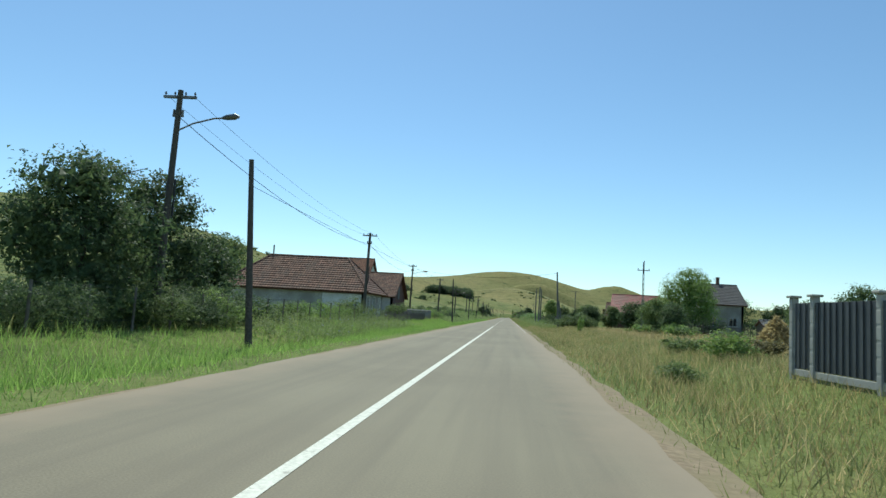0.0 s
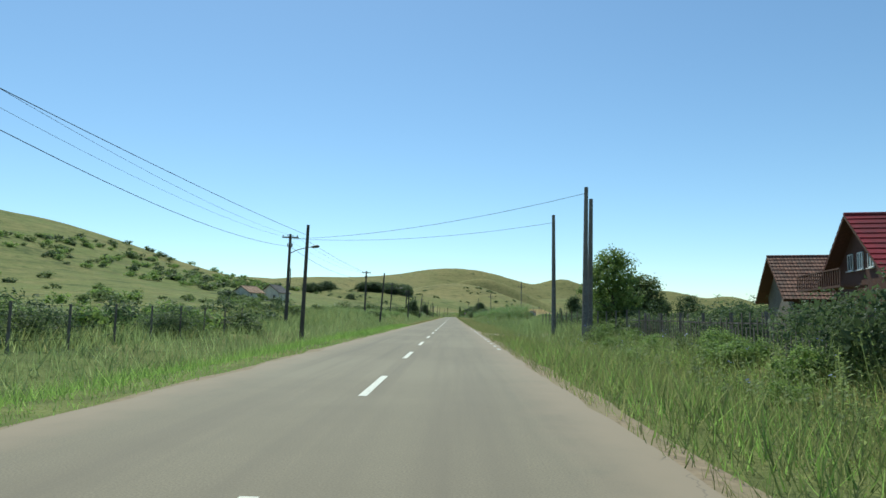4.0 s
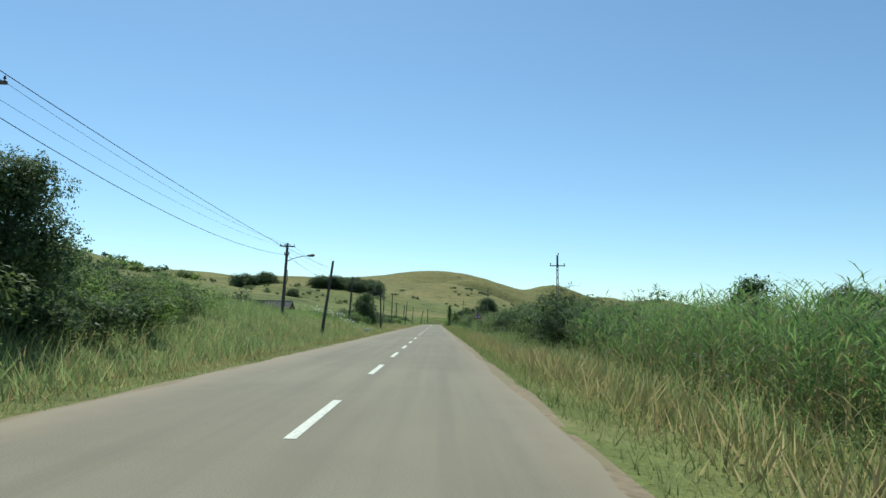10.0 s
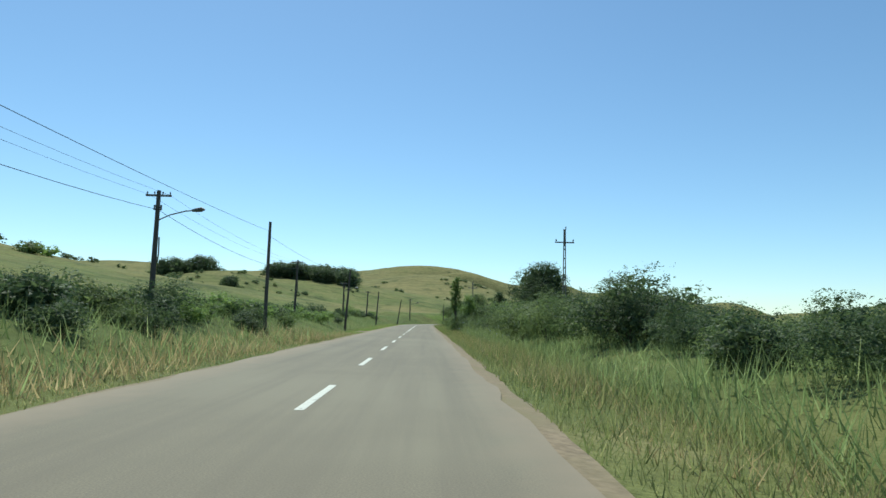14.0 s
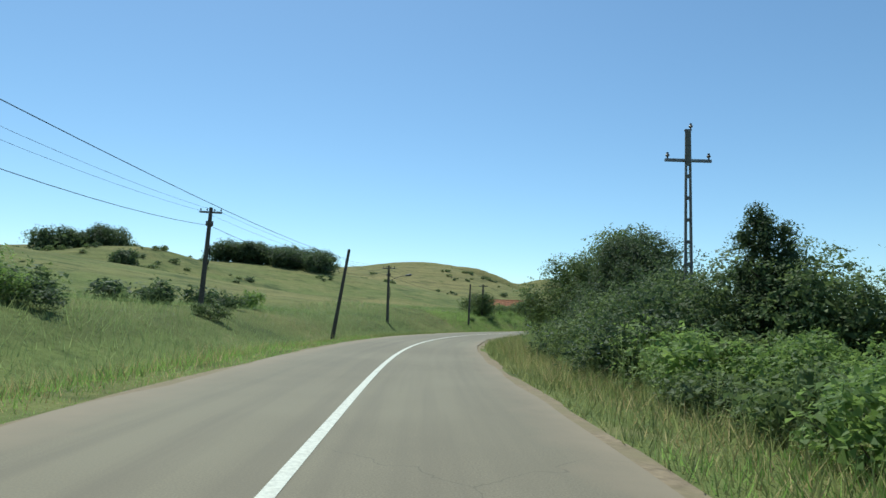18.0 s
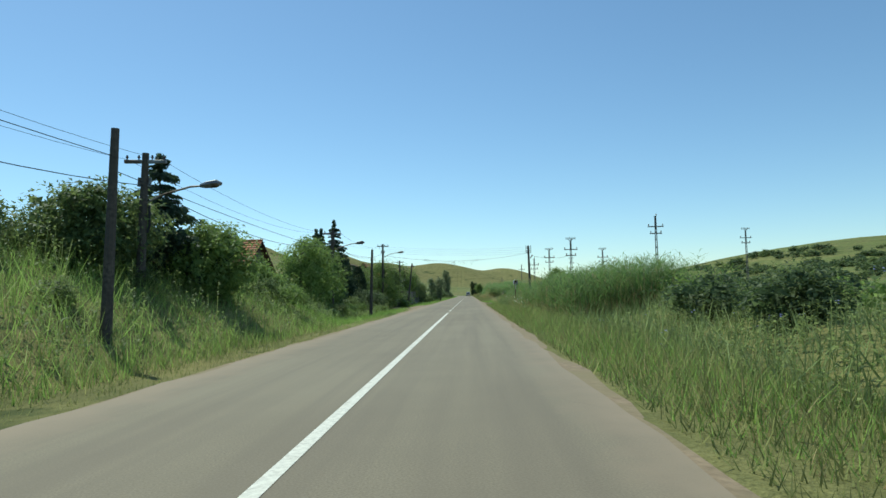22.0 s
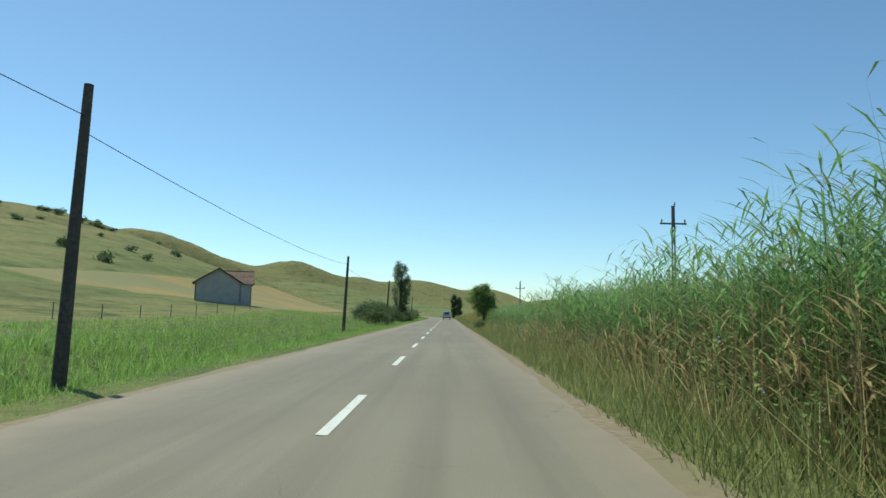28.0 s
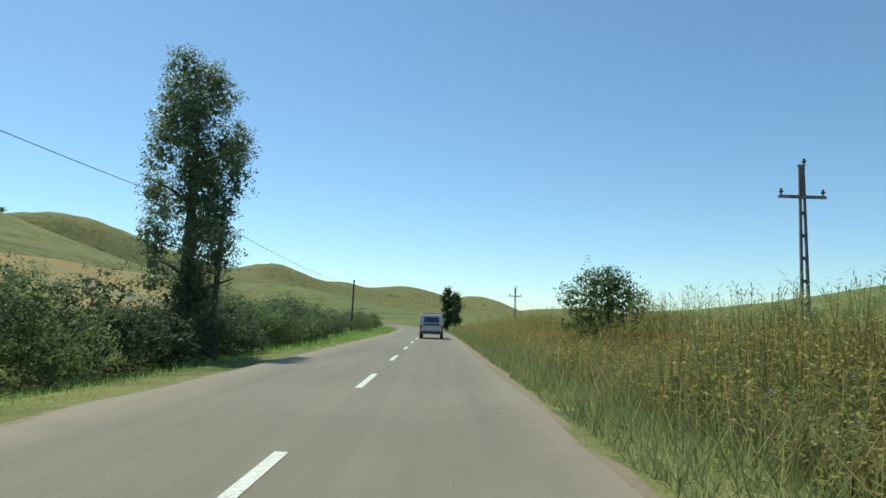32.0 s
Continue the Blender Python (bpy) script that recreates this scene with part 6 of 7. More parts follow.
part("lamp_head", bm, STEEL, multi)
pt = lambda down: stand(650.9, 8.85, 0, 0, -1) @ Vector((0, 0, H - down))
pl = lambda down: stand(641.6, -7.9, 0, 0, 1) @ Vector((0, 0, 6.9 - down))
span([(pl(0.2 + 0.22 * k), pt(0.2 + 0.24 * k)) for k in range(4)], 0.25, "four thin wires crossing above the road between two poles", 0.006)
span([(pt(1.1), stand(652.8, 14.2) @ Vector((0, 0, 5.6)))], 0.4, "black service cable between two poles", 0.014)

tr = thing("pole_transformer", stand(652.8, 14.2), "grey transformer box and switchgear mounted on a concrete pole", "transformer")
bm = bmesh.new()
box(bm, (-0.65, -0.35, 2.5), (-0.17, 0.25, 3.3), 0.03)
for k in range(6):
    box(bm, (-0.68, -0.3 + 0.1 * k, 2.6), (-0.65, -0.27 + 0.1 * k, 3.2))
part("tank", bm, STEEL, tr)
for z in (4.0, 4.6, 5.2):
    bm = bmesh.new()
    box(bm, (-0.35, -0.3, z), (0.3, -0.22, z + 0.07))
    part("bracket", bm, STEEL, tr)

# ------------------------------------------------------------------ after the village
x, y, r = by_road(801, -32.1)
hb = house(x, y, r + 20, 6.4, 7.4, 3.4, 5.7, BLOCKS, TILE_PINK, "unfinished grey concrete-block house with two tiled gables in a meadow", 0, 14)
for a, b in (((-3.2, -3.7), (-3.2, -5.4)), ((-3.2, -5.4), (1.4, -5.4)), ((1.4, -5.4), (1.4, -3.7))):
    bm = bmesh.new()
    a3, b3 = Vector((*a, -0.6)), Vector((*b, -0.6))
    pts = [a3, b3, b3 + Vector((0, 0, 4.0))] + ([Vector((-0.9, -5.4, 5.3))] if b[0] > a[0] else []) + [a3 + Vector((0, 0, 4.0))]
    slab(bm, pts, 0.28)
    part("wall", bm, BLOCKS, hb)
for x0 in (-3.55, 1.75):
    rim = [(x0, -5.9, 3.08), (x0, -4.1, 3.08), (-0.9, -0.5, 5.36), (-0.9, -5.9, 5.36)]
    bm = bmesh.new()
    slab(bm, [Vector(q) - Vector((0, 0, 0.03)) for q in (rim if x0 > 0 else rim[::-1])], 0.1)
    courses(part("roof", bm, BROWN_WOOD, hb), TILE_PINK, *rim, 13)
bm = bmesh.new()
for k in range(14):
    tube(bm, [(-0.9, -5.9 + 5.4 * k / 14, 5.40), (-0.9, -5.9 + 5.4 * (k + 1.06) / 14, 5.42)], [0.1, 0.085], 6)
part("ridge_tiles", bm, TILE_PINK, hb)
window(hb, Matrix.Translation((-0.9, -5.43, 1.7)), 1.1, 1.2)
hb.matrix_basis = hb.matrix_basis @ Matrix.Scale(0.84, 4)
wire_fence(700, 790, -24, 1.1, "sparse old fence of grey posts across the meadow", 6.0)


def van(s, d):
    ob = thing("pickup_van", stand(s, d), "silver-grey covered pickup seen from behind on the asphalt", "car")
    W, L = 0.86, 2.3
    prof = [(-L, 0.45), (-L, 1.0), (-L + 0.04, 1.05), (-L + 0.12, 1.76), (-L + 0.22, 1.84), (0.4, 1.84), (1.1, 1.12), (L - 0.1, 0.98), (L, 0.8), (L, 0.42)]
    bm = bmesh.new()
    a = [bm.verts.new((-W * (0.88 if z > 1.3 else 1), y, z)) for y, z in prof]
    b = [bm.verts.new((W * (0.88 if z > 1.3 else 1), y, z)) for y, z in prof]
    bm.faces.new(a)
    bm.faces.new(b[::-1])
    for k in range(len(prof)):
        j = (k + 1) % len(prof)
        bm.faces.new((a[k], b[k], b[j], a[j]))
    bmesh.ops.bevel(bm, geom=bm.edges[:], offset=0.05, segments=2, affect="EDGES")
    silver = speckled("silver_car_paint", [(0.3, (0.46, 0.46, 0.47)), (0.7, (0.54, 0.54, 0.55))], 3.0, 1.0, 0.35, 0.0, metal=0.3)
    part("body", bm, silver, ob)
    bm = bmesh.new()
    slab(bm, [(-0.56, -L + 0.055, 1.22), (0.56, -L + 0.055, 1.22), (0.53, -L + 0.1, 1.62), (-0.53, -L + 0.1, 1.62)], -0.02)
    part("rear_window", bm, GLASS_DARK, ob)
    bm = bmesh.new()
    box(bm, (-0.84, -L - 0.1, 0.4), (0.84, -L + 0.02, 0.62), 0.04)
    part("bumper", bm, SLATE, ob)
    bm = bmesh.new()
    box(bm, (-0.58, -L - 0.03, 1.04), (0.58, -L + 0.02, 1.14), 0.01)
    part("handle_bar", bm, BLACK, ob)
    for x in (-0.78, 0.78):
        bm = bmesh.new()
        box(bm, (x - 0.07, -L - 0.02, 0.75), (x + 0.07, -L + 0.03, 1.02), 0.01)
        part("tail_light", bm, SIGN_RED, ob, "red tail light")
    bm = bmesh.new()
    box(bm, (-0.25, -L - 0.02, 0.72), (0.25, -L + 0.01, 0.83), 0.005)
    part("plate_bar", bm, WHITE, ob)
    bm = bmesh.new()
    for x in (-0.6, 0.6):
        tube(bm, [(x, -1.9, 1.84), (x, 0.3, 1.84)], 0.025, 6)
    for y in (-1.6, -0.7, 0.2):
        tube(bm, [(-0.68, y, 1.88), (0.68, y, 1.88)], 0.02, 6)
    part("roof_rack", bm, BLACK, ob)
    for x in (-0.76, 0.76):
        for y in (-1.45, 1.4):
            bm = bmesh.new()
            tube(bm, [(x - 0.1, y, 0.31), (x - 0.08, y, 0.31), (x + 0.08, y, 0.31), (x + 0.1, y, 0.31)], [0.27, 0.31, 0.31, 0.27], 18)
            wheel = part("wheel", bm, BLACK, ob)
            bm = bmesh.new()
            tube(bm, [(x - 0.105, y, 0.31), (x + 0.105, y, 0.31)], 0.18, 14)
            part("rim", bm, STEEL, wheel)


van(852, 1.0)

# ------------------------------------------------------------------ trees
tree(25.5, -12.2, 5.5, 5.6, "dense dark garden tree behind the wire fence", LEAF_DARK, 21, 13000, 0.085, 0.12)
tree(31.5, -13.2, 6.2, 5.4, "dense dark garden tree behind the wire fence", LEAF_DARK, 22, 12000, 0.085, 0.12)
tree(83, -33, 9.0, 8.0, "big garden tree behind the low houses", LEAF, 223, 6000, 0.14, 0.15)
tree(44, -17, 5.0, 5.2, "round dark garden tree", LEAF_DARK, 23, 5000, 0.13, 0.15)
tree(101.5, 27.0, 8.9, 9.6, "weeping willow with bright drooping foliage", LEAF_LIGHT, 24, 22000, 0.105, 0.06, "weeping", 1.2, "willow")
for k, (s, d, h, w) in enumerate(((104, 13.5, 3.1, 3.6), (111, 14, 3.5, 3.8), (118, 13.5, 2.9, 3.2), (127, 15.5, 2.5, 3), (156.7, 11.4, 5.2, 4.2), (161, 14.6, 4.0, 3.6), (166, 13, 3.2, 3.2), (91, 20, 4.4, 4.4), (88, 21.5, 3.8, 4.4), (78, 33, 4.5, 5), (62, 30, 5.0, 5.5), (48, 33, 5.5, 6), (120, 40, 6, 7), (105, 48, 5.4, 6), (110, 44, 5.0, 6))):
    tree(s, d, h, w, "fruit tree in the gardens behind the fence", LEAF_LIGHT if k == 4 else LEAF if k % 2 else LEAF_DARK, 30 + k, 6000, 0.1, 0.12)
for k, (s, d, h, w) in enumerate(((372, 49, 8.0, 9), (366, 62, 6, 9), (385, 70, 8, 10), (350, 75, 7, 9), (400, 85, 8, 12), (380, 95, 9, 12), (348, 59, 5.5, 9), (345, 65, 6.5, 9), (351, 71, 7, 10), (341, 64, 5, 8))):
    tree(s, d, h, w, "round field tree beyond the meadow", LEAF_DARK, 60 + k, 3600, 0.26, 0.06)
tree(290.3, -9.4, 4.1, 4.5, "dense round tree in the tall weeds", LEAF_DARK, 71, 26000, 0.05, 0.06)
thicket(292, 308, -8.5, -12.5, 1.5, 2.3, 10, ("green", "light"), "on the weedy bank")
tree(377.5, -9.8, 4.6, 5.4, "dense round tree on the bank", LEAF_DARK, 72, 26000, 0.055, 0.02)
thicket(386, 428, -8.2, -13, 1.0, 1.9, 24, ("green", "dark", "light"), "on the weedy bank")
tree(444.6, 4.75, 5.9, 1.25, "slim young poplar among the bushes", LEAF_LIGHT, 73, 4200, 0.055, 0.36, "column")
tree(446.5, 6.2, 4.3, 2.2, "small leafy sapling among the bushes", LEAF_LIGHT, 74, 3000, 0.07, 0.25)
thicket(444, 453, 5.8, 9.5, 2.6, 3.7, 7, ("green", "dark"), "crowding the road verge")
tree(449.5, 14.8, 7.3, 6.8, "big dark roadside tree hung with foliage to the ground", LEAF_DARK, 75, 24000, 0.085, 0.05)
tree(457, 15.5, 7.2, 8.0, "big dark roadside tree hung with foliage to the ground", LEAF_DARK, 76, 12000, 0.11, 0.05)
tree(512.8, 7.9, 4.6, 6.4, "spreading tree leafy down to the ground", LEAF, 77, 34000, 0.058, 0.02)
tree(515.5, 11.0, 6.2, 6.5, "big spreading tree leafy down to the ground", LEAF, 78, 12000, 0.10, 0.04)
tree(506, 9.6, 4.7, 6.0, "big spreading tree leafy down to the ground", LEAF_DARK, 178, 36000, 0.055, 0.04)
tree(493.8, 9.6, 4.0, 1.8, "pointed dark tree behind the bushes", LEAF_DARK, 79, 12000, 0.045, 0.1, "column")
tree(575.5, 7.4, 3.3, 5.4, "round dark roadside tree", LEAF_DARK, 80, 12000, 0.075, 0.04)
tree(566, -9.4, 2.9, 5.6, "spreading low tree round a pole", LEAF, 81, 9000, 0.08, 0.05)
tree(589.0, -9.6, 2.3, 4.4, "garden tree beside the poles", LEAF, 82, 6000, 0.085, 0.1)
conifer(592.5, -9.2, 4.2, 4.2, "dark spruce beside the poles", 83)
conifer(631.7, -11.2, 8.3, 4.8, "tall dark spruce in a garden", 84)
conifer(628.8, -11.8, 7.2, 3.6, "dark spruce in a garden", 85)
conifer(625.2, -11.4, 6.8, 3.8, "dark spruce in a garden", 185)
conifer(633.7, -10.5, 4.6, 1.3, "clipped dark thuja column", 87, "thuja")
conifer(639.5, -10.4, 4.2, 2.0, "clipped dark thuja column", 88, "thuja")
for k, (s, d, h, w, m) in enumerate(((593.4, -7.7, 2.4, 3.6, LEAF_LIGHT), (604, -9.6, 1.6, 2.6, LEAF_LIGHT), (611.5, -9.2, 4.6, 4.4, LEAF_LIGHT), (614.5, -9.4, 5.2, 4.6, LEAF_LIGHT), (620, -9.6, 4.4, 4.0, LEAF_LIGHT), (643.2, -8.7, 4.9, 7.2, LEAF_LIGHT), (658, -8.5, 2.8, 3.2, LEAF), (667, -18.5, 7.6, 6, LEAF), (653.8, -8.1, 4.6, 2.4, LEAF), (675, -8.8, 5.9, 5.2, LEAF_LIGHT), (681, -8.4, 4.4, 4.6, LEAF), (687, -8.2, 4.4, 4.4, LEAF), (692, -8.0, 3.4, 3.4, LEAF), (698, -8.2, 3.4, 3.0, LEAF_DARK))):
    tree(s, d, h, w, "leafy garden tree along the village verge", m, 90 + k, 20000 if k == 5 else 7000, 0.065 if k == 5 else 0.08, 0.03 if k == 5 else 0.08, "weeping" if k == 9 else "round", 0.7 if k == 9 else 0.0)
tree(653, 12.5, 4.1, 3.2, "young feathery false acacia", LEAF_LIGHT, 110, 3200, 0.09, 0.25)
tree(707.6, -6.4, 5.0, 2.7, "slender airy tree beside the meadow", LEAF_SILVER, 111, 3600, 0.07, 0.42)
tree(707.0, -4.6, 4.8, 2.7, "slender airy tree beside the meadow", LEAF_SILVER, 112, 3600, 0.07, 0.36)
bush(707.4, -5.5, 2.6, 2.4, "dark", "under two slender trees")
bush(706.4, -6.9, 2.2, 2.2, "green", "under two slender trees")
bush(715, -7.6, 1.5, 2.0, "light", "in the meadow edge")
tree(768.0, 4.6, 4.2, 3.2, "small bright walnut tree over the reeds", LEAF_LIGHT, 113, 9000, 0.062, 0.36)
tree(824.6, -7.3, 10.7, 3.9, "tall narrow poplar with glinting leaves", LEAF_SILVER, 114, 30000, 0.056, 0.16, "column", name="poplar")
tree(921, 5.9, 7.9, 3.0, "distant narrow poplar beside the road", LEAF_DARK, 115, 3000, 0.16, 0.1, "column", name="poplar")
tree(926, 8.0, 6.8, 2.6, "distant narrow poplar beside the road", LEAF_DARK, 116, 2500, 0.16, 0.1, "column", name="poplar")
tree(831, 8.9, 3.2, 5.2, "small dark willow bush on the bank", LEAF, 117, 6000, 0.07, 0.02)

bush(73.4, 8.9, 1.9, 0.5, "light", "standing alone in the dry meadow")
for k, (s, d, h, w) in enumerate(((112, 21, 4.4, 4.8), (107, 24, 4.6, 4.8), (116, 24.5, 4.8, 5), (103.5, 21.8, 3.9, 4.5), (122, 26, 5, 5), (126, 20, 3.9, 4.4), (168, 46.5, 10.8, 10), (158, 48, 9.6, 8), (114, 14.5, 3.1, 3.6))):
    tree(s, d, h, w, "fruit tree in the orchard screening the chalet", LEAF if k % 2 else LEAF_DARK, 190 + k, 6000, 0.1, 0.1)

# dark grove and lone trees on the hillside
HG = random.Random(31)
for k in range(41):
    x, y = (-70 + HG.uniform(-24, 24), 786 + HG.uniform(-10, 14)) if k < 30 else (-121 + HG.uniform(-9, 9), 722 + HG.uniform(-16, 16)) if k < 39 else (-85 + HG.uniform(-3, 3), 667 + HG.uniform(-3, 3))
    s, d = along(x, y)
    ob = tree(float(s), float(d), (6.5 + 3 * HG.random()) if k < 39 else 5.0, 16 if k < 39 else 7, "dark grove tree on the hillside", LEAF_DARK, 130 + k % 4, 1700, 0.44, 0.02, group="hillside grove")
for k in range(150):
    x, y = HG.choice(((-110, 640), (-150, 560), (-70, 700), (-130, 760), (330, 640), (400, 700), (300, 760), (-200, 330))) if k % 4 == 0 else (x, y)
    x, y = (x + HG.gauss(0, 55), y + HG.gauss(0, 60)) if k % 4 == 0 else (x + HG.gauss(0, 6), y + HG.gauss(0, 6))
    s, d = along(x, y)
    if abs(d) > 45:
        scrub(float(s), float(s) + 1, float(d), float(d), 1.0, 2.4, 1)

# ripe crop strip beyond the meadow
cs, cd = np.linspace(796, 985, 40)[:, None], np.linspace(0, 1, 18)[None]
edge = -28 - 13 * np.clip((835 - cs) / 35, 0, 1)
cs, cd = np.broadcast_arrays(cs + wave(cd * 4, 3.0) * 4, edge + (-64 + wave(cs / 20, 8.0) * 3 - edge) * cd)
cx, cy = at(cs, cd)
crop = mesh_of("crop_field", np.stack([cx, cy, height(cx, cy, cd) + np.clip(np.minimum(np.minimum(np.arange(40), np.arange(40)[::-1])[:, None], np.minimum(np.arange(18), np.arange(18)[::-1])[None]) * 0.4 - 0.25, -0.25, 0.15)], -1), grid_faces(40, 18)[:, ::-1], CROP, True)
tagged(new("crop_field", crop), "strip of ripe tan crop across the valley floor", "field", kind="structure")

# ------------------------------------------------------------------ thickets beside the road
thicket(333, 341, 7.0, 8.8, 2.2, 2.9, 6, ("green", "light"), "crowding the road verge")
thicket(369, 384, -8.4, -11.0, 1.2, 2.0, 9, ("green", "light"), "on the weedy bank")
thicket(94.5, 101, 9.4, 12.0, 1.7, 2.7, 8, ("green", "dark"), "at the end of the board fence")
bush(126.8, 9.4, 2.6, 2.3, "dark", "at the end of the board fence")
bush(129.3, 9.8, 2.7, 2.6, "dark", "at the end of the board fence")
bush(123.2, 8.9, 1.5, 1.6, "green", "at the foot of the board fence")
thicket(118, 146, 11.6, 14.5, 1.8, 2.8, 9, ("green", "dark"), "in the garden behind the fence")
thicket(72, 94, 16, 24, 1.2, 2.4, 9, ("green", "light"), "at the meadow's edge")
thicket(16, 60, -11.5, -9.8, 1.2, 2.4, 12, ("green", "light"), "against the garden fence")
thicket(84, 96, -12.4, -11.6, 1.8, 2.6, 6, ("light", "green"), "over the yard wall")
thicket(128, 150, 9.4, 8.4, 0.6, 1.2, 8, ("light", "green"), "in front of the stake fence")
boards(130, 150, 10.6, 1.35, "rough grey stake fence overgrown with weeds", GREY_WOOD, 0.13, 0.07, 14, 0.35, "stake_fence")
thicket(148, 178, 11, 13, 1.6, 2.8, 12, ("dark", "green"), "behind the wire fence")
thicket(110, 152, -10, -15, 1.4, 2.4, 22, ("green", "dark", "light"), "along the old fence line")
wire_fence(108, 150, -9.8, 1.3, "old wire fence on grey posts lost among bushes", 2.6)
scrub(118, 200, -13, -26, 0.9, 2.2, 30, ("green", "dark"))
scrub(200, 262, -9, -20, 0.6, 1.2, 26, ("green", "light"))
thicket(203, 240, 7.4, 9.2, 0.9, 1.6, 14, ("light", "green", "light"), "among the weeds")
thicket(283, 302, -8, -12.5, 1.2, 2.6, 12, ("green", "light", "dark"), "on the weedy bank")
scrub(255, 330, -14, -30, 1.2, 3.2, 20, ("green", "dark"))
bush(308, 7.8, 3.6, 3.8, "dark", "crowding the road verge")
bush(311.5, 8.6, 3.9, 4.0, "green", "crowding the road verge")
bush(317, 8.2, 2.6, 3.0, "green", "crowding the road verge")
thicket(126, 150, 7.0, 9.2, 0.5, 1.0, 12, ("light",), "among the weeds before the fence")
thicket(300, 322, 8.0, 13, 2.0, 3.5, 14, ("dark", "green"), "crowding the road verge")
thicket(322, 352, 8.0, 13, 2.4, 4.2, 18, ("green", "dark"), "crowding the road verge")
thicket(358, 372, 9, 12, 1.0, 1.6, 6, ("green", "dark"), "in the rough verge")
bush(363.2, 7.4, 2.5, 1.7, "light", "among tall weeds")
bush(377, 7.6, 1.9, 2.6, "dark", "in the rough verge")
bush(374.5, 8.2, 2.2, 2.7, "dark", "in the rough verge")
bush(372, 8.9, 2.1, 2.6, "dark", "in the rough verge")
scrub(380, 408, -10.5, -15, 1.6, 2.8, 12, ("green", "dark"))
bush(557.5, 7.7, 3.2, 3.2, "green", "crowding the road verge")
bush(560.5, 8.4, 3.3, 3.4, "dark", "crowding the road verge")
bush(592, 9.0, 1.8, 2.5, "dark", "in the rough meadow")
bush(587, 9.2, 1.7, 2.2, "dark", "in the rough meadow")
bush(25.0, 6.4, 0.95, 1.2, "green", "in the dry meadow")
bush(31, 9.8, 1.2, 1.9, "light", "in the dry meadow")
bush(33.5, 11.4, 1.35, 2.2, "dry", "in the dry meadow")
bush(36, 9.4, 1.05, 1.6, "green", "in the dry meadow")
thicket(12, 36, -9.9, -11.5, 1.6, 2.4, 14, ("dark", "green"), "behind the wire fence")
bush(443, -9.2, 1.8, 2.5, "light", "on the grassy slope")
bush(446.6, 7.4, 3.5, 3.6, "green", "round the slim poplar")
bush(449.5, 8.8, 3.8, 3.8, "light", "crowding the road verge")
bush(443.8, 6.9, 2.9, 2.8, "green", "round the slim poplar")
bush(442.4, 4.9, 2.3, 1.9, "green", "round the slim poplar")
bush(443.4, 5.8, 2.5, 2.4, "green", "round the slim poplar")
bush(441.2, 6.4, 2.3, 2.6, "green", "round the slim poplar")
bush(445.6, 5.8, 3.0, 2.6, "dark", "round the slim poplar")
thicket(492, 514, -11, -15, 0.9, 1.7, 8, ("green", "dark"), "on the rough slope")
for k in range(130):
    x, y = HG.uniform(-125, -35), HG.uniform(590, 730)
    if x < -45 - (y - 590) * 0.1:
        s, d = along(x, y)
        scrub(float(s), float(s) + 0.5, float(d), float(d), 0.9, 2.3, 1, ("green", "dark"))
thicket(379, 400, 8.5, 13, 1.3, 2.6, 12, ("dark", "green"), "in the rough verge")
thicket(400, 440, 7.5, 13, 2.0, 4.2, 20, ("green", "dark"), "crowding the road verge")
thicket(438, 462, 7.4, 12, 1.8, 3.8, 16, ("green", "light", "dark"), "crowding the road verge")
thicket(462, 476, 7.2, 13, 1.8, 3.8, 9, ("green", "dark"), "crowding the road verge")
thicket(487, 499, 10.5, 13.6, 2.2, 3.0, 8, ("green", "dark"), "behind the roadside bushes")
thicket(483, 492, 7.2, 9.2, 1.2, 1.9, 7, ("light", "green", "light"), "crowding the road verge")
thicket(457, 472, 7.6, 9.2, 2.6, 3.3, 9, ("green", "dry", "dark", "green"), "crowding the road verge")
bush(462.5, 6.6, 2.2, 2.6, "dry", "crowding the road verge")
bush(465.5, 6.8, 2.4, 2.8, "green", "crowding the road verge")
bush(468.5, 7.0, 2.3, 2.6, "dry", "crowding the road verge")
tree(471.5, 12.4, 5.0, 3.0, "dark bushy tree behind the thicket", LEAF_DARK, 279, 7000, 0.08, 0.05)
bush(535.2, 7.0, 2.7, 2.8, "dark", "crowding the road verge")
bush(533.6, 6.4, 2.1, 2.4, "dry", "crowding the road verge")
bush(537.5, 7.6, 2.6, 2.8, "dark", "crowding the road verge")
thicket(466, 482, 7.4, 9.2, 2.7, 3.7, 10, ("green", "light", "dark"), "crowding the road verge")
thicket(493, 507, 6.2, 10.5, 2.2, 4.2, 14, ("green", "dark"), "in a dense mound round the concrete pole")
thicket(482, 500, 5.4, 7.0, 1.0, 2.0, 8, ("light", "green"), "crowding the road verge")
scrub(345, 520, -14, -32, 0.8, 2.2, 50, ("green", "dark", "light"))
thicket(350, 520, -8.5, -13, 0.8, 1.6, 20, ("green", "dark", "light"), "on the rough slope")
thicket(522, 556, 7.4, 15, 1.2, 2.4, 18, ("green", "dark"), "in the rough verge")
thicket(556, 570, 6.8, 10, 2.2, 3.1, 9, ("green", "light", "dark"), "crowding the road verge")
thicket(570, 598, -10.2, -12.5, 1.3, 2.1, 14, ("green", "light"), "on the overgrown bank")
scrub(562, 600, 9, 22, 1.0, 2.4, 18, ("green", "light"))
scrub(862, 900, 120, 200, 2.2, 4.2, 60, ("green", "dark"))
scrub(900, 1000, 150, 270, 2.6, 5.0, 90, ("dark", "green"))
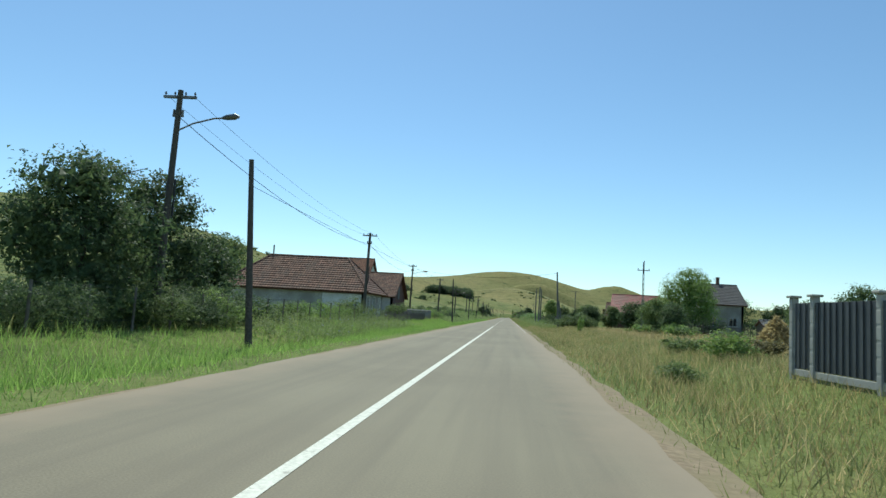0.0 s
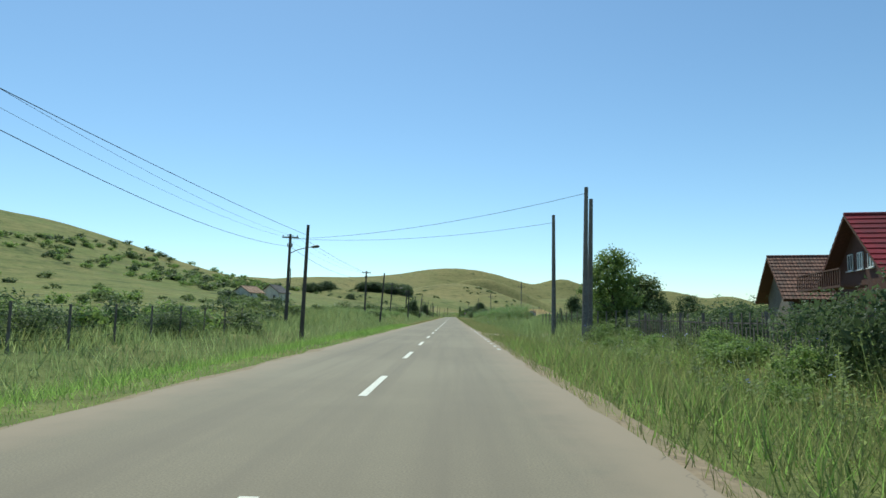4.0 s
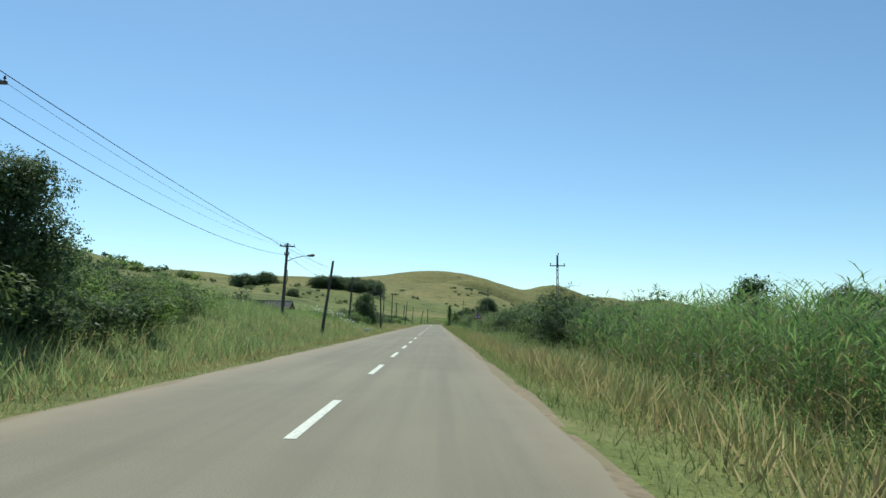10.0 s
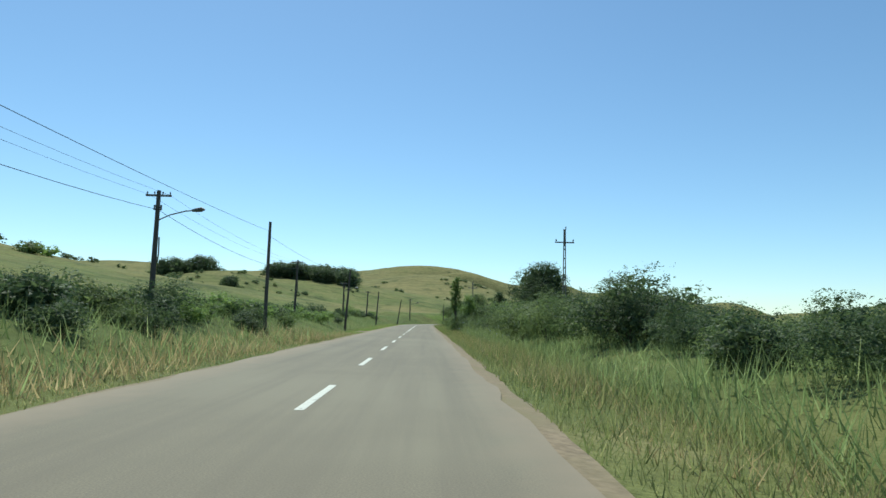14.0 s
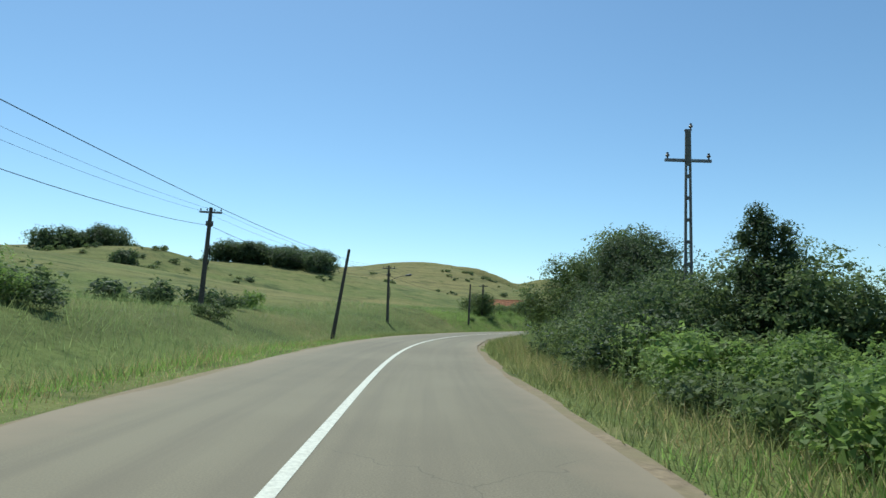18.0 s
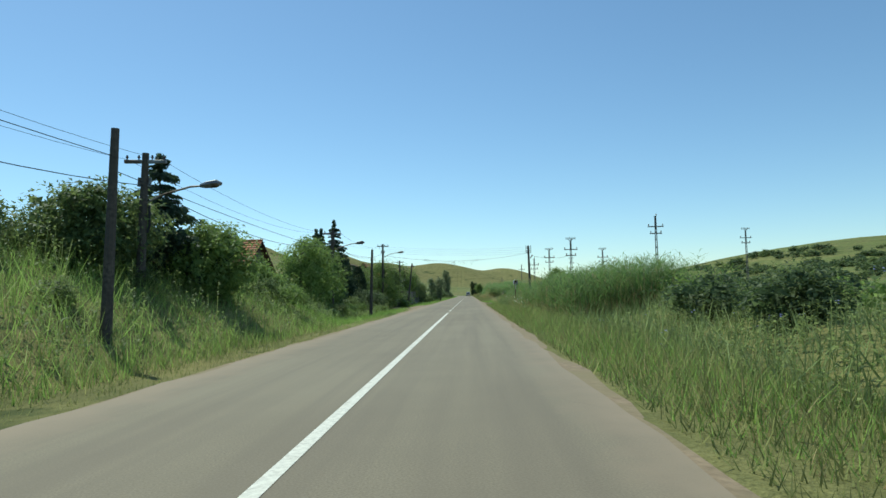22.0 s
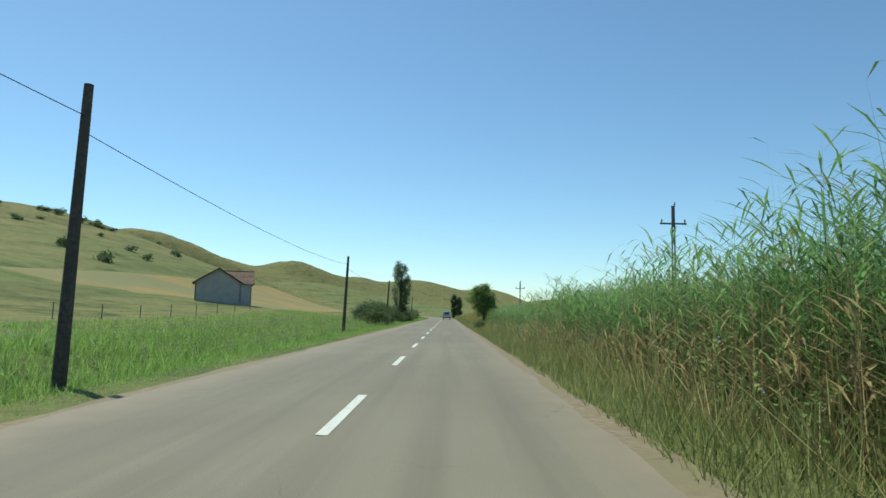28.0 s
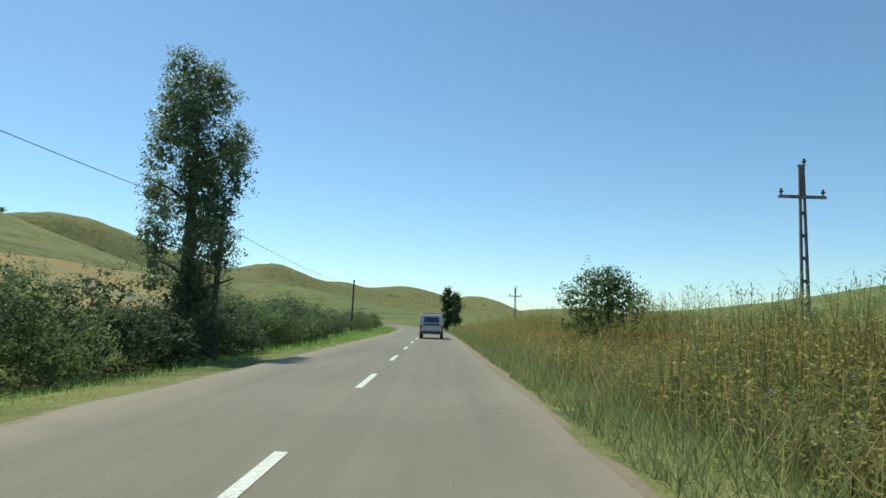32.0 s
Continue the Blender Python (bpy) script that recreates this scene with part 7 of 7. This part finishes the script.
thicket(557, 606, -6.8, -10, 0.6, 1.25, 18, ("green", "light"), "on the overgrown bank")
thicket(647, 669, -8.2, -9.2, 2.0, 2.9, 12, ("green", "dark", "light"), "between the fence and the house walls")
thicket(633, 641, -8.4, -9.6, 2.0, 2.6, 7, ("dark", "green"), "in the village hedge")
thicket(606, 617, -11.0, -13.5, 2.0, 2.9, 7, ("green", "dark"), "in the garden before the house")
thicket(596, 634, -6.9, -8.6, 0.8, 1.5, 20, ("light", "green"), "in the village hedge")
tree(646.5, -8.6, 3.3, 3.4, "leafy young tree behind the board fence", LEAF, 281, 5000, 0.07, 0.05)
bush(652.5, -6.9, 1.7, 1.8, "light", "in front of the grey garden fence")
thicket(644, 652, -8.4, -10.5, 2.2, 3.0, 7, ("light", "green"), "beside the house gable")
thicket(686, 716, -6.9, -9.5, 1.2, 2.4, 18, ("green", "dark"), "in the village hedge")
scrub(655, 700, 12, 30, 1.0, 2.2, 14, ("green", "light"))
thicket(782, 790, -6.6, -8.6, 2.7, 3.5, 6, ("dark", "green"), "in the meadow edge")
bush(765.2, 4.2, 1.2, 1.3, "green", "under the walnut tree")
scrub(800, 1010, -110, -230, 1.2, 2.8, 45, ("green", "dark"))
bush(815, -10.6, 3.6, 4.6, "green", "in the roadside hedge")
bush(819, -11.5, 3.4, 4.2, "dark", "in the roadside hedge")
thicket(809, 850, -6.4, -9.4, 2.0, 3.6, 24, ("dark", "green"), "in the roadside hedge")
scrub(850, 930, -7, -14, 1.6, 3.4, 20, ("dark", "green"))
scrub(780, 860, 12, 26, 1.2, 2.4, 14, ("green",))

# hedge and split-stake fence under the willow
thicket(96.5, 99.5, 20.5, 30.5, 2.0, 3.0, 9, ("dark",))
for s, d, h, w in ((99.5, 44.5, 5.2, 5.0), (104, 39.5, 4.6, 4.6), (103, 53, 5.4, 6.5)):
    tree(s, d, h, w, "dark yard tree behind the stake fence", LEAF_DARK, int(d), 4200, 0.13, 0.08)
stake_fence(95.2, 20.5, 46.5, 1.8)

scrub(150, 330, -45, -190, 1.0, 2.6, 130, ("green", "light", "green"))
for k in range(230):
    y = HG.uniform(385, 540)
    x = -100 - (HG.random() ** 1.3) * 115 - max(0, y - 470) * 0.25
    scrub(y, y + 0.5, x, x, 1.6, 4.0, 1, ("green", "light", "dark"))
scrub(600, 900, 60, 240, 2.0, 4.6, 260, ("dark", "green"))
scrub(480, 640, 90, 260, 2.0, 4.4, 130, ("dark", "green"))
for hs, hd in HOUSE_SCRUB + [(868, -93), (870, -95.5), (849, -74), (852, -76), (897, -89), (883, -79), (947, -91), (940, -88), (954, -126), (930, -110)]:
    scrub(hs, hs + 0.5, hd, hd, 1.8, 3.2, 1, ("green", "dark"))
finish_scrub()

# ------------------------------------------------------------------ grass and herbs
grass("verge_grass", [(575, 640, 3.3, 6.2, 90, 0.2, 0.6, 0.018), (104, 150, 3.4, 9, 40, 0.2, 0.6, 0.02), (440, 484, 3.3, 6.8, 60, 0.2, 0.6, 0.02), (-10, 110, -9.3, -3.35, 90, 0.12, 0.5, 0.018), (110, 200, -6.5, -3.35, 80, 0.15, 0.5, 0.02), (330, 350, -16, -3.6, 26, 0.1, 0.4, 0.018), (430, 520, -6.0, -3.35, 90, 0.12, 0.45, 0.018), (596, 635, -7.0, -3.35, 90, 0.1, 0.4, 0.018), (646, 720, -7.0, -3.35, 90, 0.1, 0.4, 0.018), (715, 800, -5.4, -3.5, 170, 0.07, 0.26, 0.02), (715, 800, -11, -5.4, 150, 0.15, 0.5, 0.02), (800, 830, -11, -3.5, 80, 0.1, 0.3, 0.02), (548, 606, -10, -4.6, 60, 0.25, 0.75, 0.02), (715, 830, -22, -11, 30, 0.12, 0.42, 0.03), (830, 930, -8, -3.6, 34, 0.12, 0.45, 0.05), (655, 676, 3.2, 14, 28, 0.15, 0.5, 0.04)], BLADE_LUSH, "short lush green verge grass", 1)
grass("tall_grass", [(110, 200, -14, -6.0, 24, 0.4, 1.0, 0.03), (200, 330, -14, -4.6, 36, 0.3, 1.0, 0.03), (200, 330, -24, -14, 8, 0.4, 1.0, 0.05), (330, 430, -24, -4.6, 11, 0.3, 0.9, 0.04), (430, 600, -14, -5.0, 34, 0.2, 0.65, 0.018), (430, 600, -20, -14, 8, 0.3, 0.7, 0.04), (150, 345, 5.4, 12, 34, 0.4, 1.1, 0.03), (150, 345, 12, 24, 6, 0.5, 1.1, 0.06), (345, 600, 5.4, 14, 20, 0.4, 1.1, 0.035), (600, 700, 5.5, 18, 16, 0.4, 1.2, 0.05)], BLADE, "tall green roadside grass", 2)
grass("dry_grass", [(296, 332, 3.9, 7.4, 34, 0.3, 0.85, 0.02), (-10, 96, 3.6, 12, 55, 0.15, 0.5, 0.018), (-10, 96, 12, 26, 12, 0.3, 0.7, 0.05), (196, 345, -6.2, -3.6, 45, 0.2, 0.6, 0.018), (180, 560, 3.7, 5.6, 40, 0.2, 0.6, 0.018), (560, 640, 3.7, 5.6, 14, 0.2, 0.6, 0.018), (355, 520, -6.4, -3.6, 30, 0.2, 0.55, 0.018), (200, 345, -9, -6, 10, 0.3, 0.8, 0.04), (250, 300, 4.2, 9, 18, 0.4, 1.0, 0.04), (655, 700, 5, 14, 12, 0.5, 1.1, 0.04), (690, 764, 4.4, 6.2, 55, 0.4, 1.25, 0.02), (770, 900, 4.6, 9, 22, 0.4, 1.2, 0.02), (770, 900, 9, 22, 7, 0.5, 1.3, 0.05), (355, 430, -8, -4, 14, 0.3, 0.8, 0.04)], BLADE_DRY, "dry straw-coloured tall grass", 3)
grass("mixed_grass", [(646, 658, 4.6, 16, 30, 0.2, 0.6, 0.03), (-10, 96, 3.2, 12, 60, 0.15, 0.45, 0.018), (96, 160, 3.2, 9.5, 90, 0.2, 0.7, 0.018), (160, 430, 3.2, 6.5, 90, 0.2, 0.8, 0.018), (430, 646, 3.2, 6.5, 125, 0.2, 0.7, 0.018), (676, 900, 3.2, 5.6, 160, 0.2, 0.8, 0.018), (200, 430, -4.6, -3.35, 90, 0.1, 0.4, 0.03), (520, 600, -5.5, -3.35, 90, 0.15, 0.6, 0.018), (-10, 200, -26, -9.3, 8, 0.3, 0.8, 0.06), (600, 720, -30, -7, 6, 0.2, 0.6, 0.06), (600, 770, 18, 34, 8, 0.4, 1.0, 0.08), (150, 345, 24, 44, 7, 0.4, 1.0, 0.09)], BLADE_MIX, "mixed green and straw roadside grass", 4)
reeds([(204, 216, 8.0, 12, 12, 1.8, 2.6), (226, 243, 7.6, 11.5, 19, 1.7, 2.6), (280, 302, 7.0, 14, 10, 1.6, 2.4), (600, 629, 5.9, 12, 24, 1.9, 2.7), (554, 566, 8, 12, 10, 1.8, 2.6), (676, 700, 8, 13, 8, 1.4, 2.2), (757, 771, 4.9, 6.4, 26, 1.4, 2.0)], "dense tall fresh green reeds", 5, "reeds", REED_FRESH, 0.75)
reeds([(694, 721, 5.0, 12, 26, 2.6, 3.7), (721, 738, 5.0, 12, 27, 2.05, 2.95), (738, 764, 5.4, 12, 18, 1.6, 2.35), (764, 772, 6.0, 12, 15, 1.8, 2.5), (772, 778, 6.5, 12, 6, 1.6, 2.4), (784, 797, 8.8, 13, 6, 1.5, 2.1), (797, 850, 9.0, 12, 1.4, 1.6, 2.3)], "dense tall green reeds with dry brown stalks below", 15, dead=1.3)
weeds([(30, 62, -9.4, -6.4, 9, 0.5, 1.2), (690, 738, 4.7, 6.0, 12, 0.5, 1.35), (738, 766, 4.6, 6.2, 22, 0.7, 1.7), (772, 830, 4.9, 8, 7, 0.5, 1.3), (182, 240, 5.4, 9, 15, 0.6, 1.6), (246, 300, 6, 12, 4, 0.5, 1.1), (348, 366, 6.2, 12, 42, 1.6, 2.7), (300, 350, 5.2, 8, 6, 0.6, 1.4), (415, 446, 4.9, 7.6, 9, 0.6, 1.6), (446, 484, 5.2, 7.4, 4, 0.5, 1.1), (484, 545, 5.0, 7.4, 8, 0.5, 1.3), (545, 596, 5.2, 10, 6, 0.5, 1.4), (634, 643, 4.4, 12, 20, 0.7, 1.5), (643, 649.5, 4.9, 13, 22, 0.8, 1.6), (649.5, 653, 7.6, 13, 14, 0.7, 1.4), (104, 150, 6, 9, 6, 0.4, 1.1)], WEED, "tall leafy weeds and thistles", 6, (FLOWER_BLUE, 0.05, 0.03))
weeds([(772, 850, 4.7, 6.4, 24, 0.5, 1.4), (772, 850, 6.4, 10, 20, 0.9, 1.8), (770, 905, 10, 16, 6, 1.1, 2.0), (850, 905, 4.8, 10, 8, 0.7, 1.9), (630, 652, 5.2, 11, 5, 0.5, 1.2)], WEED_YELLOW, "yellowing weeds with small flower heads", 7, (FLOWER_YELLOW, 0.2, 0.026), "yellow_weeds")
weeds([(622, 650, 5.5, 9.5, 0.9, 0.7, 1.2), (338, 350, -12, -7, 2, 0.7, 1.3)], LEAF_LIGHT, "wild carrot with white umbels", 8, (FLOWER_WHITE, 0.8, 0.055), "wild_carrot")
weeds([(722, 804, -15, -5.6, 3, 0.4, 0.95), (556, 606, -10.5, -5.4, 3, 0.6, 1.3), (596, 634, -7.5, -6.0, 5, 0.4, 1.0), (205, 330, -20, -7, 1.5, 0.6, 1.3)], WEED, "leafy weeds on the overgrown bank and in the meadow", 9)
